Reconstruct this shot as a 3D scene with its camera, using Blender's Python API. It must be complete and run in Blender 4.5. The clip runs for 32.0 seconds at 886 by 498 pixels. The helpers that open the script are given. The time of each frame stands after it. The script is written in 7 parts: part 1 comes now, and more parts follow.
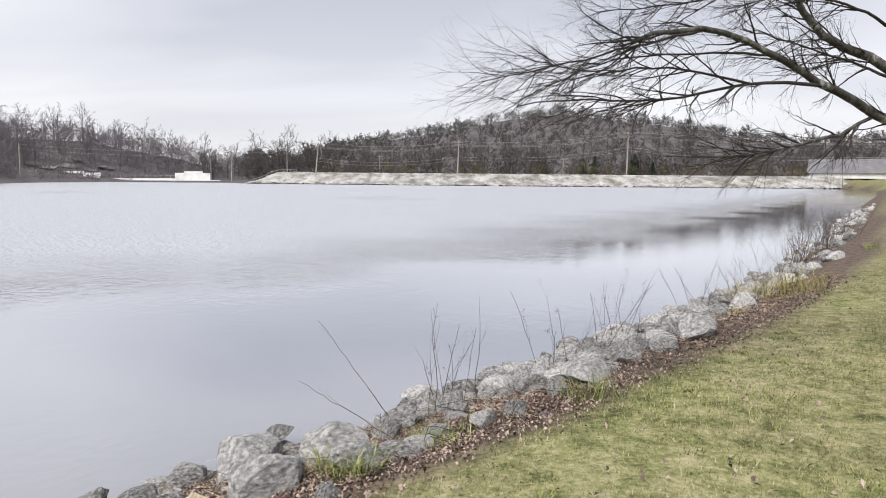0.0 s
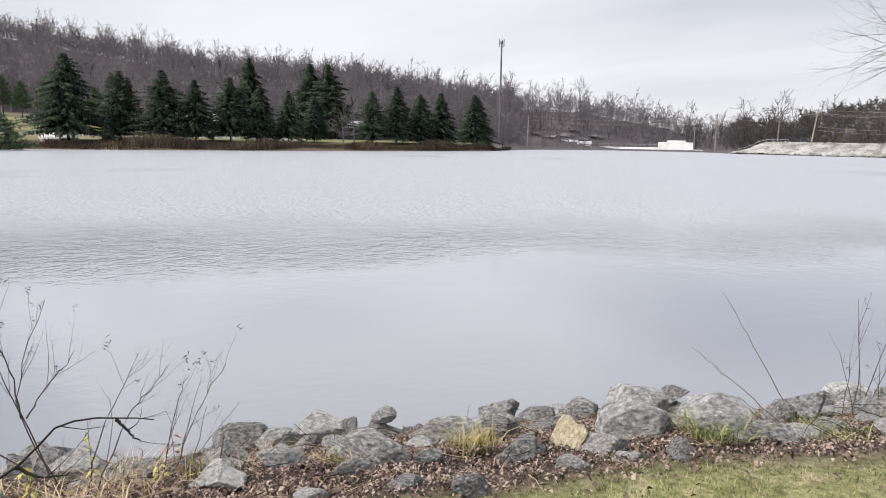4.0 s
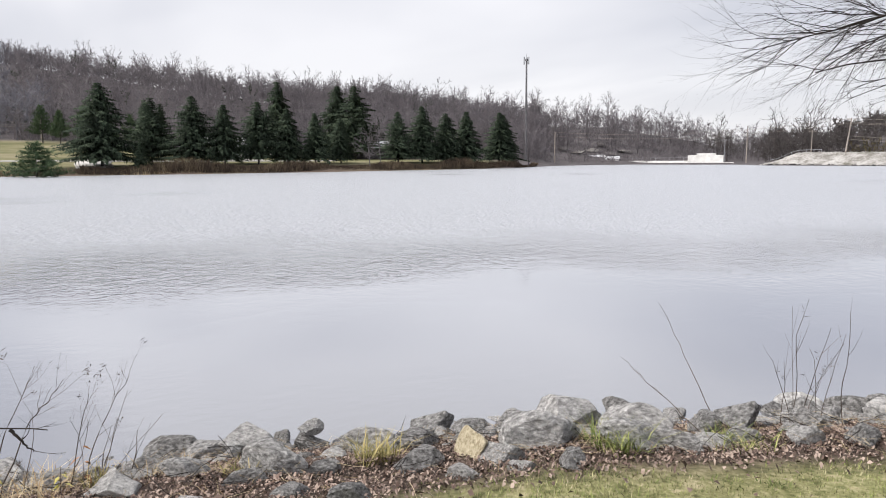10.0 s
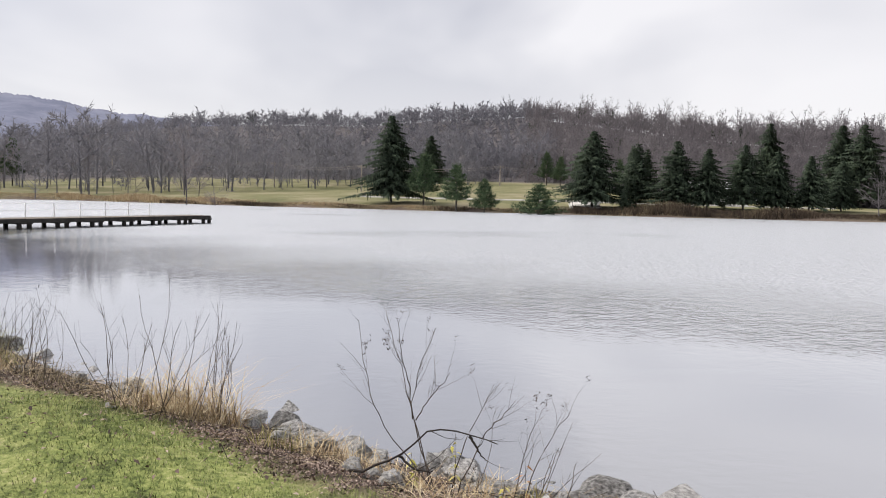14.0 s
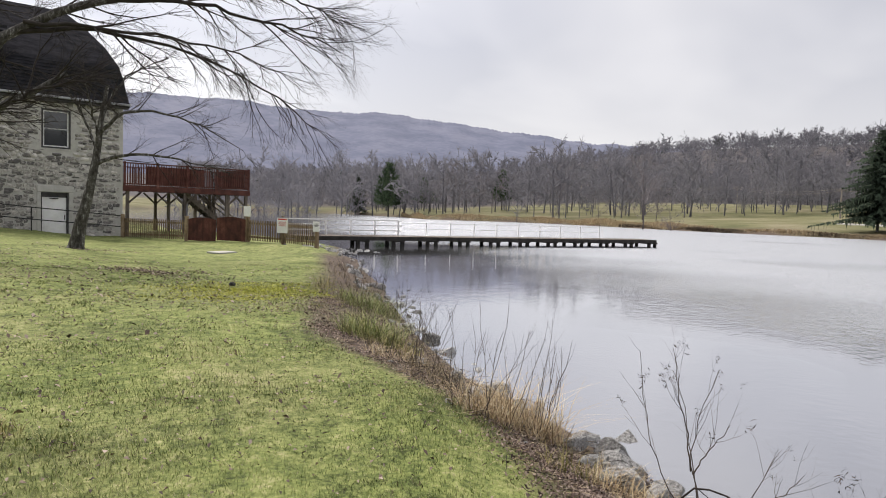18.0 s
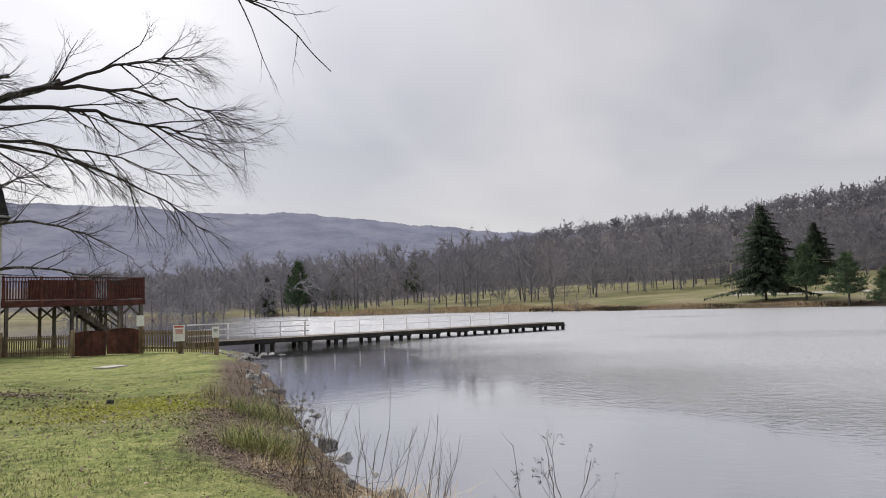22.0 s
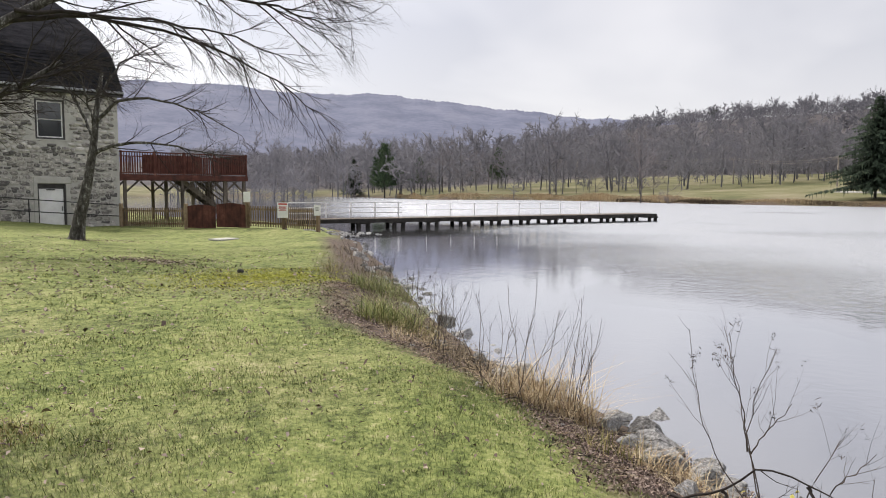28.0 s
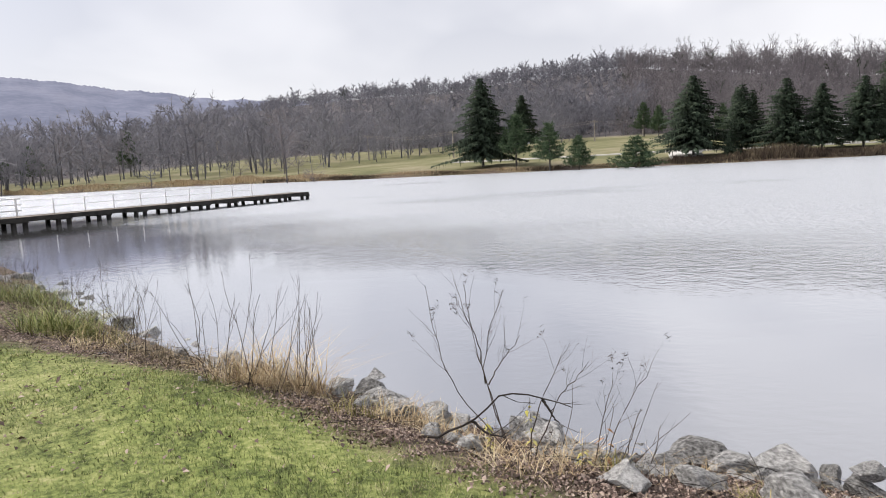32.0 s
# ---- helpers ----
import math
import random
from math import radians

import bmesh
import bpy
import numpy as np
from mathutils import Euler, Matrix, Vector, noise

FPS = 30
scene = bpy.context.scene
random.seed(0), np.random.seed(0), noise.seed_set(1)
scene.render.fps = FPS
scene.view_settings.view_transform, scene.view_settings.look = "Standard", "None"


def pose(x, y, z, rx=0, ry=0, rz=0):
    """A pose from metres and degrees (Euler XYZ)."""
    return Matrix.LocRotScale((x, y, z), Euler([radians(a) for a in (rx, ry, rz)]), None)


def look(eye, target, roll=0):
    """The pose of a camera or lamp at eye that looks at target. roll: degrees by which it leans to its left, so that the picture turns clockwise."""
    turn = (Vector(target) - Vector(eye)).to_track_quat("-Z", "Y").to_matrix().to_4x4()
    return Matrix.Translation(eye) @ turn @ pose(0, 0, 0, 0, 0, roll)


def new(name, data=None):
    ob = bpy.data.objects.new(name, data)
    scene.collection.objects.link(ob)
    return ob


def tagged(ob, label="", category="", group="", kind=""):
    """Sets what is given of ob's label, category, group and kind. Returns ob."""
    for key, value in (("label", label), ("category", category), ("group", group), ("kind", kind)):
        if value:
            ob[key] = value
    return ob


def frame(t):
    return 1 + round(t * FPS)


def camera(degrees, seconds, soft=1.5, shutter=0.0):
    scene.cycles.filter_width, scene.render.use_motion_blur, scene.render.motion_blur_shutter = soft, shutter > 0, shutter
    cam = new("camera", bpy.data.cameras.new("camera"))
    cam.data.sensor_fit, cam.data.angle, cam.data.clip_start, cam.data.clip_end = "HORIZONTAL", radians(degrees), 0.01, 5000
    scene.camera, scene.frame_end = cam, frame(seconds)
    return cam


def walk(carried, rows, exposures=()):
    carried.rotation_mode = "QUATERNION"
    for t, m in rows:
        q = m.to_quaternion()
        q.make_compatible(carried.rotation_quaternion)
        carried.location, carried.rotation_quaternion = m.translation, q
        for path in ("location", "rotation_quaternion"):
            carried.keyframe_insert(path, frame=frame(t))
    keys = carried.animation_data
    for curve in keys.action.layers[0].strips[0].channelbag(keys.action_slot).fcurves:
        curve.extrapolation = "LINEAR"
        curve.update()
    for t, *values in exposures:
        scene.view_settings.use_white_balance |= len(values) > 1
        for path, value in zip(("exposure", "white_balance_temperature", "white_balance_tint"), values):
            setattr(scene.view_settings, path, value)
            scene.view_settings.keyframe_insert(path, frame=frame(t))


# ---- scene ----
cam = camera(65.1, 32.0, 1.0)
PATH = [
    (0, (-0.195, -1.468, 2.148), (-0.325, 0.517, 1.942), 0.5),
    (0.5, (-0.174, -1.435, 2.141), (-0.454, 0.533, 1.924), 0.5),
    (1, (-0.143, -1.464, 2.142), (-0.646, 0.459, 1.918), 0.7),
    (1.5, (-0.113, -1.479, 2.138), (-0.822, 0.374, 1.889), 1.0),
    (2, (-0.042, -1.518, 2.142), (-0.904, 0.263, 1.852), 0.8),
    (2.5, (0.02, -1.545, 2.158), (-0.971, 0.163, 1.841), 0.6),
    (3, (0.163, -1.537, 2.163), (-0.964, 0.085, 1.851), 0.8),
    (3.5, (0.295, -1.568, 2.169), (-0.941, -0.025, 1.865), 1.0),
    (4, (0.414, -1.648, 2.169), (-0.903, -0.176, 1.859), 1.0),
    (4.5, (0.536, -1.642, 2.177), (-0.863, -0.248, 1.861), 1.3),
    (6.5, (1.0, -1.373, 2.164), (-0.626, -0.246, 1.869), 0.4),
    (7, (1.052, -1.276, 2.163), (-0.635, -0.238, 1.887), 0.1),
    (7.5, (1.085, -1.233, 2.15), (-0.637, -0.253, 1.881), -0.6),
    (8, (1.081, -1.235, 2.153), (-0.637, -0.251, 1.866), -1.6),
    (8.5, (1.055, -1.239, 2.143), (-0.616, -0.184, 1.833), -1.9),
    (9, (1.034, -1.226, 2.141), (-0.548, -0.043, 1.831), -1.5),
    (9.5, (1.035, -1.195, 2.148), (-0.439, 0.126, 1.862), -0.8),
    (10, (1.039, -1.165, 2.148), (-0.349, 0.251, 1.889), -0.3),
    (10.5, (1.041, -1.144, 2.146), (-0.319, 0.303, 1.909), 0.0),
    (11, (1.036, -1.157, 2.145), (-0.385, 0.233, 1.923), 0.2),
    (11.5, (1.019, -1.186, 2.144), (-0.543, 0.045, 1.933), 0.3),
    (12, (1.015, -1.218, 2.144), (-0.696, -0.204, 1.941), 0.6),
    (12.5, (1.024, -1.215, 2.156), (-0.794, -0.404, 1.956), 1.2),
    (13, (1.025, -1.184, 2.156), (-0.863, -0.553, 1.967), 1.6),
    (13.5, (0.942, -1.082, 2.133), (-0.999, -0.633, 1.967), 1.4),
    (14, (0.961, -0.986, 2.162), (-1.016, -0.723, 2.015), 1.3),
    (14.5, (0.95, -0.987, 2.153), (-1.044, -0.924, 2.008), 1.2),
    (15, (0.87, -0.918, 2.154), (-1.12, -1.041, 2.006), 1.0),
    (15.5, (0.772, -0.908, 2.147), (-1.203, -1.196, 2.016), 0.7),
    (17.5, (0.765, 0.014, 2.157), (-1.044, -0.832, 2.051), 1.7),
    (18, (0.636, 0.038, 2.154), (-1.106, -0.937, 2.043), 1.9),
    (18.5, (0.42, 0.258, 2.151), (-1.244, -0.846, 2.045), 2.0),
    (19, (0.278, 0.29, 2.144), (-1.344, -0.877, 2.048), 1.7),
    (19.5, (0.264, 0.281, 2.15), (-1.372, -0.865, 2.06), 0.8),
    (20, (0.261, 0.207, 2.148), (-1.425, -0.863, 2.057), -0.3),
    (20.5, (0.297, 0.296, 2.153), (-1.439, -0.694, 2.091), -1.1),
    (21, (0.303, 0.297, 2.155), (-1.48, -0.61, 2.178), -1.5),
    (21.5, (0.317, 0.314, 2.159), (-1.504, -0.504, 2.282), -1.6),
    (22, (0.22, 0.225, 2.145), (-1.627, -0.526, 2.302), -1.8),
    (22.5, (0.234, 0.221, 2.155), (-1.614, -0.539, 2.245), -1.9),
    (23, (0.404, 0.261, 2.147), (-1.368, -0.667, 2.135), -1.8),
    (23.5, (0.508, 0.33, 2.15), (-1.16, -0.773, 2.095), -1.1),
    (24, (0.457, 0.308, 2.147), (-1.134, -0.903, 2.077), -0.1),
    (24.5, (0.464, 0.316, 2.151), (-1.092, -0.938, 2.066), 0.7),
    (25, (0.461, 0.3, 2.148), (-1.073, -0.977, 2.025), 0.9),
    (25.5, (0.515, 0.293, 2.143), (-0.984, -1.018, 1.96), 0.6),
    (27.5, (0.538, -0.085, 2.133), (-1.106, -1.208, 1.946), 1.1),
    (28, (0.637, -0.254, 2.157), (-1.107, -1.219, 1.988), 0.2),
    (28.5, (0.695, -0.366, 2.155), (-1.096, -1.239, 1.98), -0.0),
    (29, (0.75, -0.363, 2.154), (-1.074, -1.165, 1.977), -0.0),
    (29.5, (0.781, -0.336, 2.141), (-1.082, -1.042, 1.959), -0.1),
    (30, (0.83, -0.333, 2.151), (-1.072, -0.923, 1.964), -0.8),
    (30.5, (0.81, -0.383, 2.154), (-1.13, -0.831, 1.963), -2.3),
    (31, (0.831, -0.524, 2.145), (-1.138, -0.802, 1.935), -3.4),
    (31.5, (0.853, -0.628, 2.132), (-1.13, -0.751, 1.899), -3.6),
    (32, (0.833, -0.759, 2.128), (-1.152, -0.779, 1.882), -3.0),
]
walk(cam, [(t, look(eye, target, roll)) for t, eye, target, roll in PATH], [(0, 0.12, 6350, 11.5), (4, 0.12, 6372, 11.7), (9, 0.15, 6400, 11.8), (13, 0.08, 6500, 12), (15, 0.14, 6550, 12), (18, 0.06, 6587, 12), (20, 0.03, 6595, 12), (21, -0.08, 6590, 12), (22, -0.24, 6586, 12), (23, -0.08, 6581, 12), (24, -0.03, 6577, 12), (25, 0.05, 6572, 12), (28, 0.14, 6559, 12), (29, 0.18, 6554, 12), (30, 0.16, 6550, 12), (32, 0.2, 6450, 12)])

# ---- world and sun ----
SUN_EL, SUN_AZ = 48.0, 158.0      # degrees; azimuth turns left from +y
world = bpy.data.worlds.new("sky")
scene.world = world
world.use_nodes = True
wn, wl = world.node_tree.nodes, world.node_tree.links
wn.clear()
w_out = wn.new("ShaderNodeOutputWorld")
w_bg = wn.new("ShaderNodeBackground")
w_sky = wn.new("ShaderNodeTexSky")
w_sky.sky_type, w_sky.sun_disc = "NISHITA", False
w_sky.sun_elevation, w_sky.sun_rotation = radians(SUN_EL), radians(-SUN_AZ)
w_tc = wn.new("ShaderNodeTexCoord")
w_sep = wn.new("ShaderNodeSeparateXYZ")
wl.new(w_tc.outputs["Generated"], w_sep.inputs[0])
# a cloud sheet: the direction divided by its height, so that clouds flatten towards the horizon
w_h = wn.new("ShaderNodeMath"); w_h.operation = "ADD"; w_h.inputs[1].default_value = 0.16
w_hm = wn.new("ShaderNodeMath"); w_hm.operation = "MAXIMUM"; w_hm.inputs[1].default_value = 0.02
wl.new(w_sep.outputs["Z"], w_hm.inputs[0]); wl.new(w_hm.outputs[0], w_h.inputs[0])
w_cx = wn.new("ShaderNodeMath"); w_cx.operation = "DIVIDE"
w_cy = wn.new("ShaderNodeMath"); w_cy.operation = "DIVIDE"
for a, node in (("X", w_cx), ("Y", w_cy)):
    wl.new(w_sep.outputs[a], node.inputs[0]); wl.new(w_h.outputs[0], node.inputs[1])
w_comb = wn.new("ShaderNodeCombineXYZ")
wl.new(w_cx.outputs[0], w_comb.inputs[0]); wl.new(w_cy.outputs[0], w_comb.inputs[1])
w_map = wn.new("ShaderNodeMapping")
w_map.inputs["Rotation"].default_value = (0, 0, radians(30)); w_map.inputs["Scale"].default_value = (0.32, 0.55, 1)
wl.new(w_comb.outputs[0], w_map.inputs[0])
w_n = wn.new("ShaderNodeTexNoise")
w_n.inputs["Scale"].default_value, w_n.inputs["Detail"].default_value, w_n.inputs["Roughness"].default_value = 1.25, 4, 0.45
w_n.inputs["Distortion"].default_value = 0.3
wl.new(w_map.outputs[0], w_n.inputs["Vector"])
w_r = wn.new("ShaderNodeValToRGB")
w_r.color_ramp.elements[0].position, w_r.color_ramp.elements[0].color = 0.39, (0.43, 0.44, 0.482, 1)
w_r.color_ramp.elements[1].position, w_r.color_ramp.elements[1].color = 0.60, (0.69, 0.687, 0.698, 1)
wl.new(w_n.outputs["Fac"], w_r.inputs[0])
w_low = wn.new("ShaderNodeMapRange"); w_low.interpolation_type = "SMOOTHSTEP"
for key, val in (("From Min", 0.30), ("From Max", 0.04), ("To Min", 0.0), ("To Max", 0.55)):
    w_low.inputs[key].default_value = val
wl.new(w_sep.outputs["Z"], w_low.inputs["Value"])
w_hor = wn.new("ShaderNodeMix"); w_hor.data_type = "RGBA"; w_hor.inputs["B"].default_value = (0.70, 0.692, 0.69, 1)
wl.new(w_low.outputs[0], w_hor.inputs["Factor"]); wl.new(w_r.outputs[0], w_hor.inputs["A"])
w_mul = wn.new("ShaderNodeVectorMath"); w_mul.operation = "SCALE"; w_mul.inputs["Scale"].default_value = 0.06
wl.new(w_sky.outputs[0], w_mul.inputs[0])
w_mix = wn.new("ShaderNodeMix"); w_mix.data_type = "RGBA"; w_mix.inputs["Factor"].default_value = 0.86
wl.new(w_mul.outputs[0], w_mix.inputs["A"]); wl.new(w_hor.outputs["Result"], w_mix.inputs["B"])
wl.new(w_mix.outputs["Result"], w_bg.inputs["Color"])
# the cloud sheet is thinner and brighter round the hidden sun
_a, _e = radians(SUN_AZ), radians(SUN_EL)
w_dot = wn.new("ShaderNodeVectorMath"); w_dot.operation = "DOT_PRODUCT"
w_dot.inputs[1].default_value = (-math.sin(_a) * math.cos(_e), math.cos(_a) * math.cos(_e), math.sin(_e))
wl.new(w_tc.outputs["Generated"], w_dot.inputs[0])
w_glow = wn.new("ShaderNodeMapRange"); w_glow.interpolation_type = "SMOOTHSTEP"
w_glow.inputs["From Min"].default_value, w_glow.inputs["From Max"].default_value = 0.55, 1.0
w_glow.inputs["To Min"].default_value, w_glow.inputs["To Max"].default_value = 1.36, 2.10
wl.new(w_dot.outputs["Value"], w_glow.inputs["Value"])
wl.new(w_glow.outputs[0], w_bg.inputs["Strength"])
wl.new(w_bg.outputs[0], w_out.inputs[0])

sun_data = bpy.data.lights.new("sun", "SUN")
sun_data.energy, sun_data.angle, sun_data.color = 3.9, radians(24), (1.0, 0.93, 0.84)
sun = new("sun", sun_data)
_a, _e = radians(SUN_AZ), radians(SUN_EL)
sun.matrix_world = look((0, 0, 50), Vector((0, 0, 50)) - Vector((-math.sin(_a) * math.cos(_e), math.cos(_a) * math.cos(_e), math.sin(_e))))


# ---- mesh and material tools ----
def np_mesh(name, verts, faces, smooth=False):
    verts, faces = np.asarray(verts, np.float32), np.asarray(faces, np.int32)
    me = bpy.data.meshes.new(name)
    k = faces.shape[1]
    me.vertices.add(len(verts)); me.vertices.foreach_set("co", verts.ravel())
    me.loops.add(faces.size); me.loops.foreach_set("vertex_index", faces.ravel())
    me.polygons.add(len(faces)); me.polygons.foreach_set("loop_start", np.arange(0, faces.size, k, dtype=np.int32))
    me.update(calc_edges=True)
    if smooth:
        me.shade_smooth()
    return me


def obj(name, me, mat=None, parent=None, label=""):
    ob = new(name, me)
    if mat is not None and not me.materials:
        me.materials.append(mat)
    if parent is not None:
        ob.parent = parent
    if label:
        ob["label"] = label
    return ob


def part(name, bm, mat, parent=None, label="", smooth=False):
    me = bpy.data.meshes.new(name)
    bm.normal_update(); bm.to_mesh(me); bm.free()
    if smooth:
        me.shade_smooth()
    return obj(name, me, mat, parent, label)


def thing(name, m=None, label="", category="", group="", kind=""):
    e = tagged(new(name), label, category, group, kind)
    if m is not None:
        e.matrix_world = m
    return e


def add_box(bm, lo, hi, bevel=0.0, m=None):
    c = [(a + b) / 2 for a, b in zip(lo, hi)]
    s = [abs(b - a) for a, b in zip(lo, hi)]
    r = bmesh.ops.create_cube(bm, size=1, matrix=Matrix.Translation(c) @ Matrix.Diagonal((*s, 1)))
    if bevel:
        es = list({e for v in r["verts"] for e in v.link_edges})
        out = bmesh.ops.bevel(bm, geom=es, offset=bevel, segments=1, affect="EDGES")
        vs = list({v for f in out["faces"] for v in f.verts} | {v for v in r["verts"] if v.is_valid})
    else:
        vs = r["verts"]
    if m is not None:
        bmesh.ops.transform(bm, matrix=m, verts=[v for v in vs if v.is_valid])


def box(lo, hi, bevel=0.0, m=None):
    bm = bmesh.new(); add_box(bm, lo, hi, bevel, m)
    return bm


def add_rod(bm, a, b, r0, r1=None, sides=8):
    a, b = Vector(a), Vector(b)
    q = (b - a).to_track_quat("Z", "Y").to_matrix().to_4x4()
    bmesh.ops.create_cone(bm, cap_ends=True, segments=sides, radius1=r0, radius2=r0 if r1 is None else r1, depth=(b - a).length,
                          matrix=Matrix.Translation((a + b) / 2) @ q)


def rod(a, b, r0, r1=None, sides=8):
    bm = bmesh.new(); add_rod(bm, a, b, r0, r1, sides)
    return bm


def add_beam(bm, a, b, w, h):
    """A squared timber from a to b, w wide and h high."""
    a, b = Vector(a), Vector(b)
    d = b - a
    q = d.to_track_quat("Y", "Z").to_matrix().to_4x4()
    bmesh.ops.create_cube(bm, size=1, matrix=Matrix.Translation((a + b) / 2) @ q @ Matrix.Diagonal((w, d.length, h, 1)))


def beam(a, b, w, h):
    bm = bmesh.new(); add_beam(bm, a, b, w, h)
    return bm


def surf(name, stops, scale=4.0, rough=0.85, bump=0.3, fine=40.0, island=0.0, obrand=0.0, metal=0.0, coarse=None, spec=0.3, stretch=(1, 1, 1)):
    """A weathered surface: colours along a noise at two scales, with relief; island / obrand vary it piece by piece."""
    m = bpy.data.materials.new(name); m.use_nodes = True
    n, l = m.node_tree.nodes, m.node_tree.links
    b = n["Principled BSDF"]
    b.inputs["Roughness"].default_value, b.inputs["Metallic"].default_value = rough, metal
    b.inputs["Specular IOR Level"].default_value = spec
    tc = n.new("ShaderNodeTexCoord"); mp = n.new("ShaderNodeMapping"); mp.inputs["Scale"].default_value = stretch
    l.new(tc.outputs["Object"], mp.inputs[0])
    n1 = n.new("ShaderNodeTexNoise"); n1.inputs["Scale"].default_value = scale; n1.inputs["Detail"].default_value = 6; n1.inputs["Roughness"].default_value = 0.62
    n2 = n.new("ShaderNodeTexNoise"); n2.inputs["Scale"].default_value = fine; n2.inputs["Detail"].default_value = 4
    l.new(mp.outputs[0], n1.inputs["Vector"]); l.new(mp.outputs[0], n2.inputs["Vector"])
    mixn = n.new("ShaderNodeMath"); mixn.operation = "MULTIPLY_ADD"; mixn.inputs[1].default_value = 0.35
    l.new(n2.outputs["Fac"], mixn.inputs[0])
    off = n.new("ShaderNodeMath"); off.operation = "MULTIPLY_ADD"; off.inputs[1].default_value, off.inputs[2].default_value = 1.0, -0.175
    l.new(n1.outputs["Fac"], off.inputs[0]); l.new(off.outputs[0], mixn.inputs[2])
    fac = mixn.outputs[0]
    for amount, kind in ((island, "island"), (obrand, "object")):
        if amount:
            src = n.new("ShaderNodeNewGeometry").outputs["Random Per Island"] if kind == "island" else n.new("ShaderNodeObjectInfo").outputs["Random"]
            ad = n.new("ShaderNodeMath"); ad.operation = "MULTIPLY_ADD"; ad.inputs[1].default_value = amount
            l.new(src, ad.inputs[0])
            sb = n.new("ShaderNodeMath"); sb.operation = "SUBTRACT"; sb.inputs[1].default_value = amount / 2
            l.new(fac, sb.inputs[0]); l.new(sb.outputs[0], ad.inputs[2])
            fac = ad.outputs[0]
    ramp = n.new("ShaderNodeValToRGB"); el = ramp.color_ramp.elements
    while len(el) < len(stops):
        el.new(0.5)
    for e, (p, c) in zip(el, stops):
        e.position, e.color = p, (*c, 1)
    l.new(fac, ramp.inputs[0])
    l.new(ramp.outputs[0], b.inputs["Base Color"])
    if bump:
        bp = n.new("ShaderNodeBump"); bp.inputs["Strength"].default_value = bump; bp.inputs["Distance"].default_value = 0.02 if coarse is None else coarse
        l.new(mixn.outputs[0], bp.inputs["Height"]); l.new(bp.outputs[0], b.inputs["Normal"])
    return m


M_STONE = surf("limestone", [(0.25, (0.075, 0.074, 0.072)), (0.37, (0.185, 0.183, 0.179)), (0.48, (0.315, 0.312, 0.306)), (0.58, (0.45, 0.446, 0.438)), (0.72, (0.66, 0.655, 0.645))], 5.5, 0.95, 0.85, 42, obrand=0.24, coarse=0.06, spec=0.15)
M_YSTONE = surf("yellow_stone", [(0.3, (0.22, 0.17, 0.10)), (0.5, (0.52, 0.46, 0.32)), (0.75, (0.70, 0.64, 0.48))], 5, 0.9, 0.8, 45, coarse=0.03)
M_BARK = surf("grey_bark", [(0.3, (0.020, 0.018, 0.016)), (0.46, (0.055, 0.050, 0.045)), (0.58, (0.10, 0.095, 0.088)), (0.68, (0.30, 0.30, 0.285))], 9, 0.95, 1.0, 55, stretch=(1, 1, 0.45), coarse=0.03)
M_LICHEN = surf("lichened_bark", [(0.32, (0.028, 0.026, 0.024)), (0.44, (0.085, 0.08, 0.075)), (0.53, (0.17, 0.166, 0.155)), (0.60, (0.42, 0.42, 0.395))], 7, 0.95, 1.0, 50, stretch=(1, 1, 0.45), coarse=0.03)
M_TWIG = surf("dark_twig", [(0.3, (0.016, 0.013, 0.012)), (0.7, (0.045, 0.037, 0.033))], 3, 0.95, 0.2, 30, island=0.4)
M_STEM = surf("dry_stem", [(0.3, (0.032, 0.026, 0.023)), (0.7, (0.125, 0.10, 0.082))], 3, 0.95, 0.2, 30, island=0.4)
M_WOODS = surf("bare_woods", [(0.30, (0.135, 0.124, 0.132)), (0.5, (0.195, 0.18, 0.19)), (0.72, (0.265, 0.247, 0.254))], 0.09, 1.0, 0, 1.0, island=0.12)
M_SPRUCE = surf("spruce_needles", [(0.25, (0.017, 0.026, 0.017)), (0.5, (0.038, 0.058, 0.036)), (0.8, (0.078, 0.105, 0.066))], 0.7, 0.95, 0, 6, island=0.5)
M_PINE = surf("pine_needles", [(0.25, (0.030, 0.052, 0.027)), (0.5, (0.065, 0.105, 0.053)), (0.8, (0.125, 0.165, 0.09))], 0.7, 0.95, 0, 6, island=0.5)
M_GRASS = surf("grass_blades", [(0.28, (0.064, 0.082, 0.027)), (0.43, (0.157, 0.200, 0.060)), (0.57, (0.284, 0.320, 0.106)), (0.75, (0.48, 0.45, 0.26))], 5, 0.85, 0, 1.2, island=0.36)
M_STRAW = surf("straw", [(0.25, (0.26, 0.18, 0.10)), (0.55, (0.50, 0.40, 0.25)), (0.85, (0.68, 0.59, 0.41))], 3, 0.85, 0, 30, island=0.5)
M_LEAF = surf("fallen_leaves", [(0.2, (0.05, 0.036, 0.030)), (0.5, (0.165, 0.115, 0.095)), (0.8, (0.40, 0.32, 0.27))], 3, 0.85, 0, 30, island=0.7)
M_BUSH = surf("brush", [(0.25, (0.035, 0.026, 0.02)), (0.55, (0.10, 0.075, 0.055)), (0.85, (0.20, 0.16, 0.10))], 0.3, 1.0, 0, 3, island=0.5)
M_WHITE = surf("white_paint", [(0.3, (0.70, 0.70, 0.70)), (0.6, (0.84, 0.84, 0.84))], 2, 0.6, 0.1, 30)
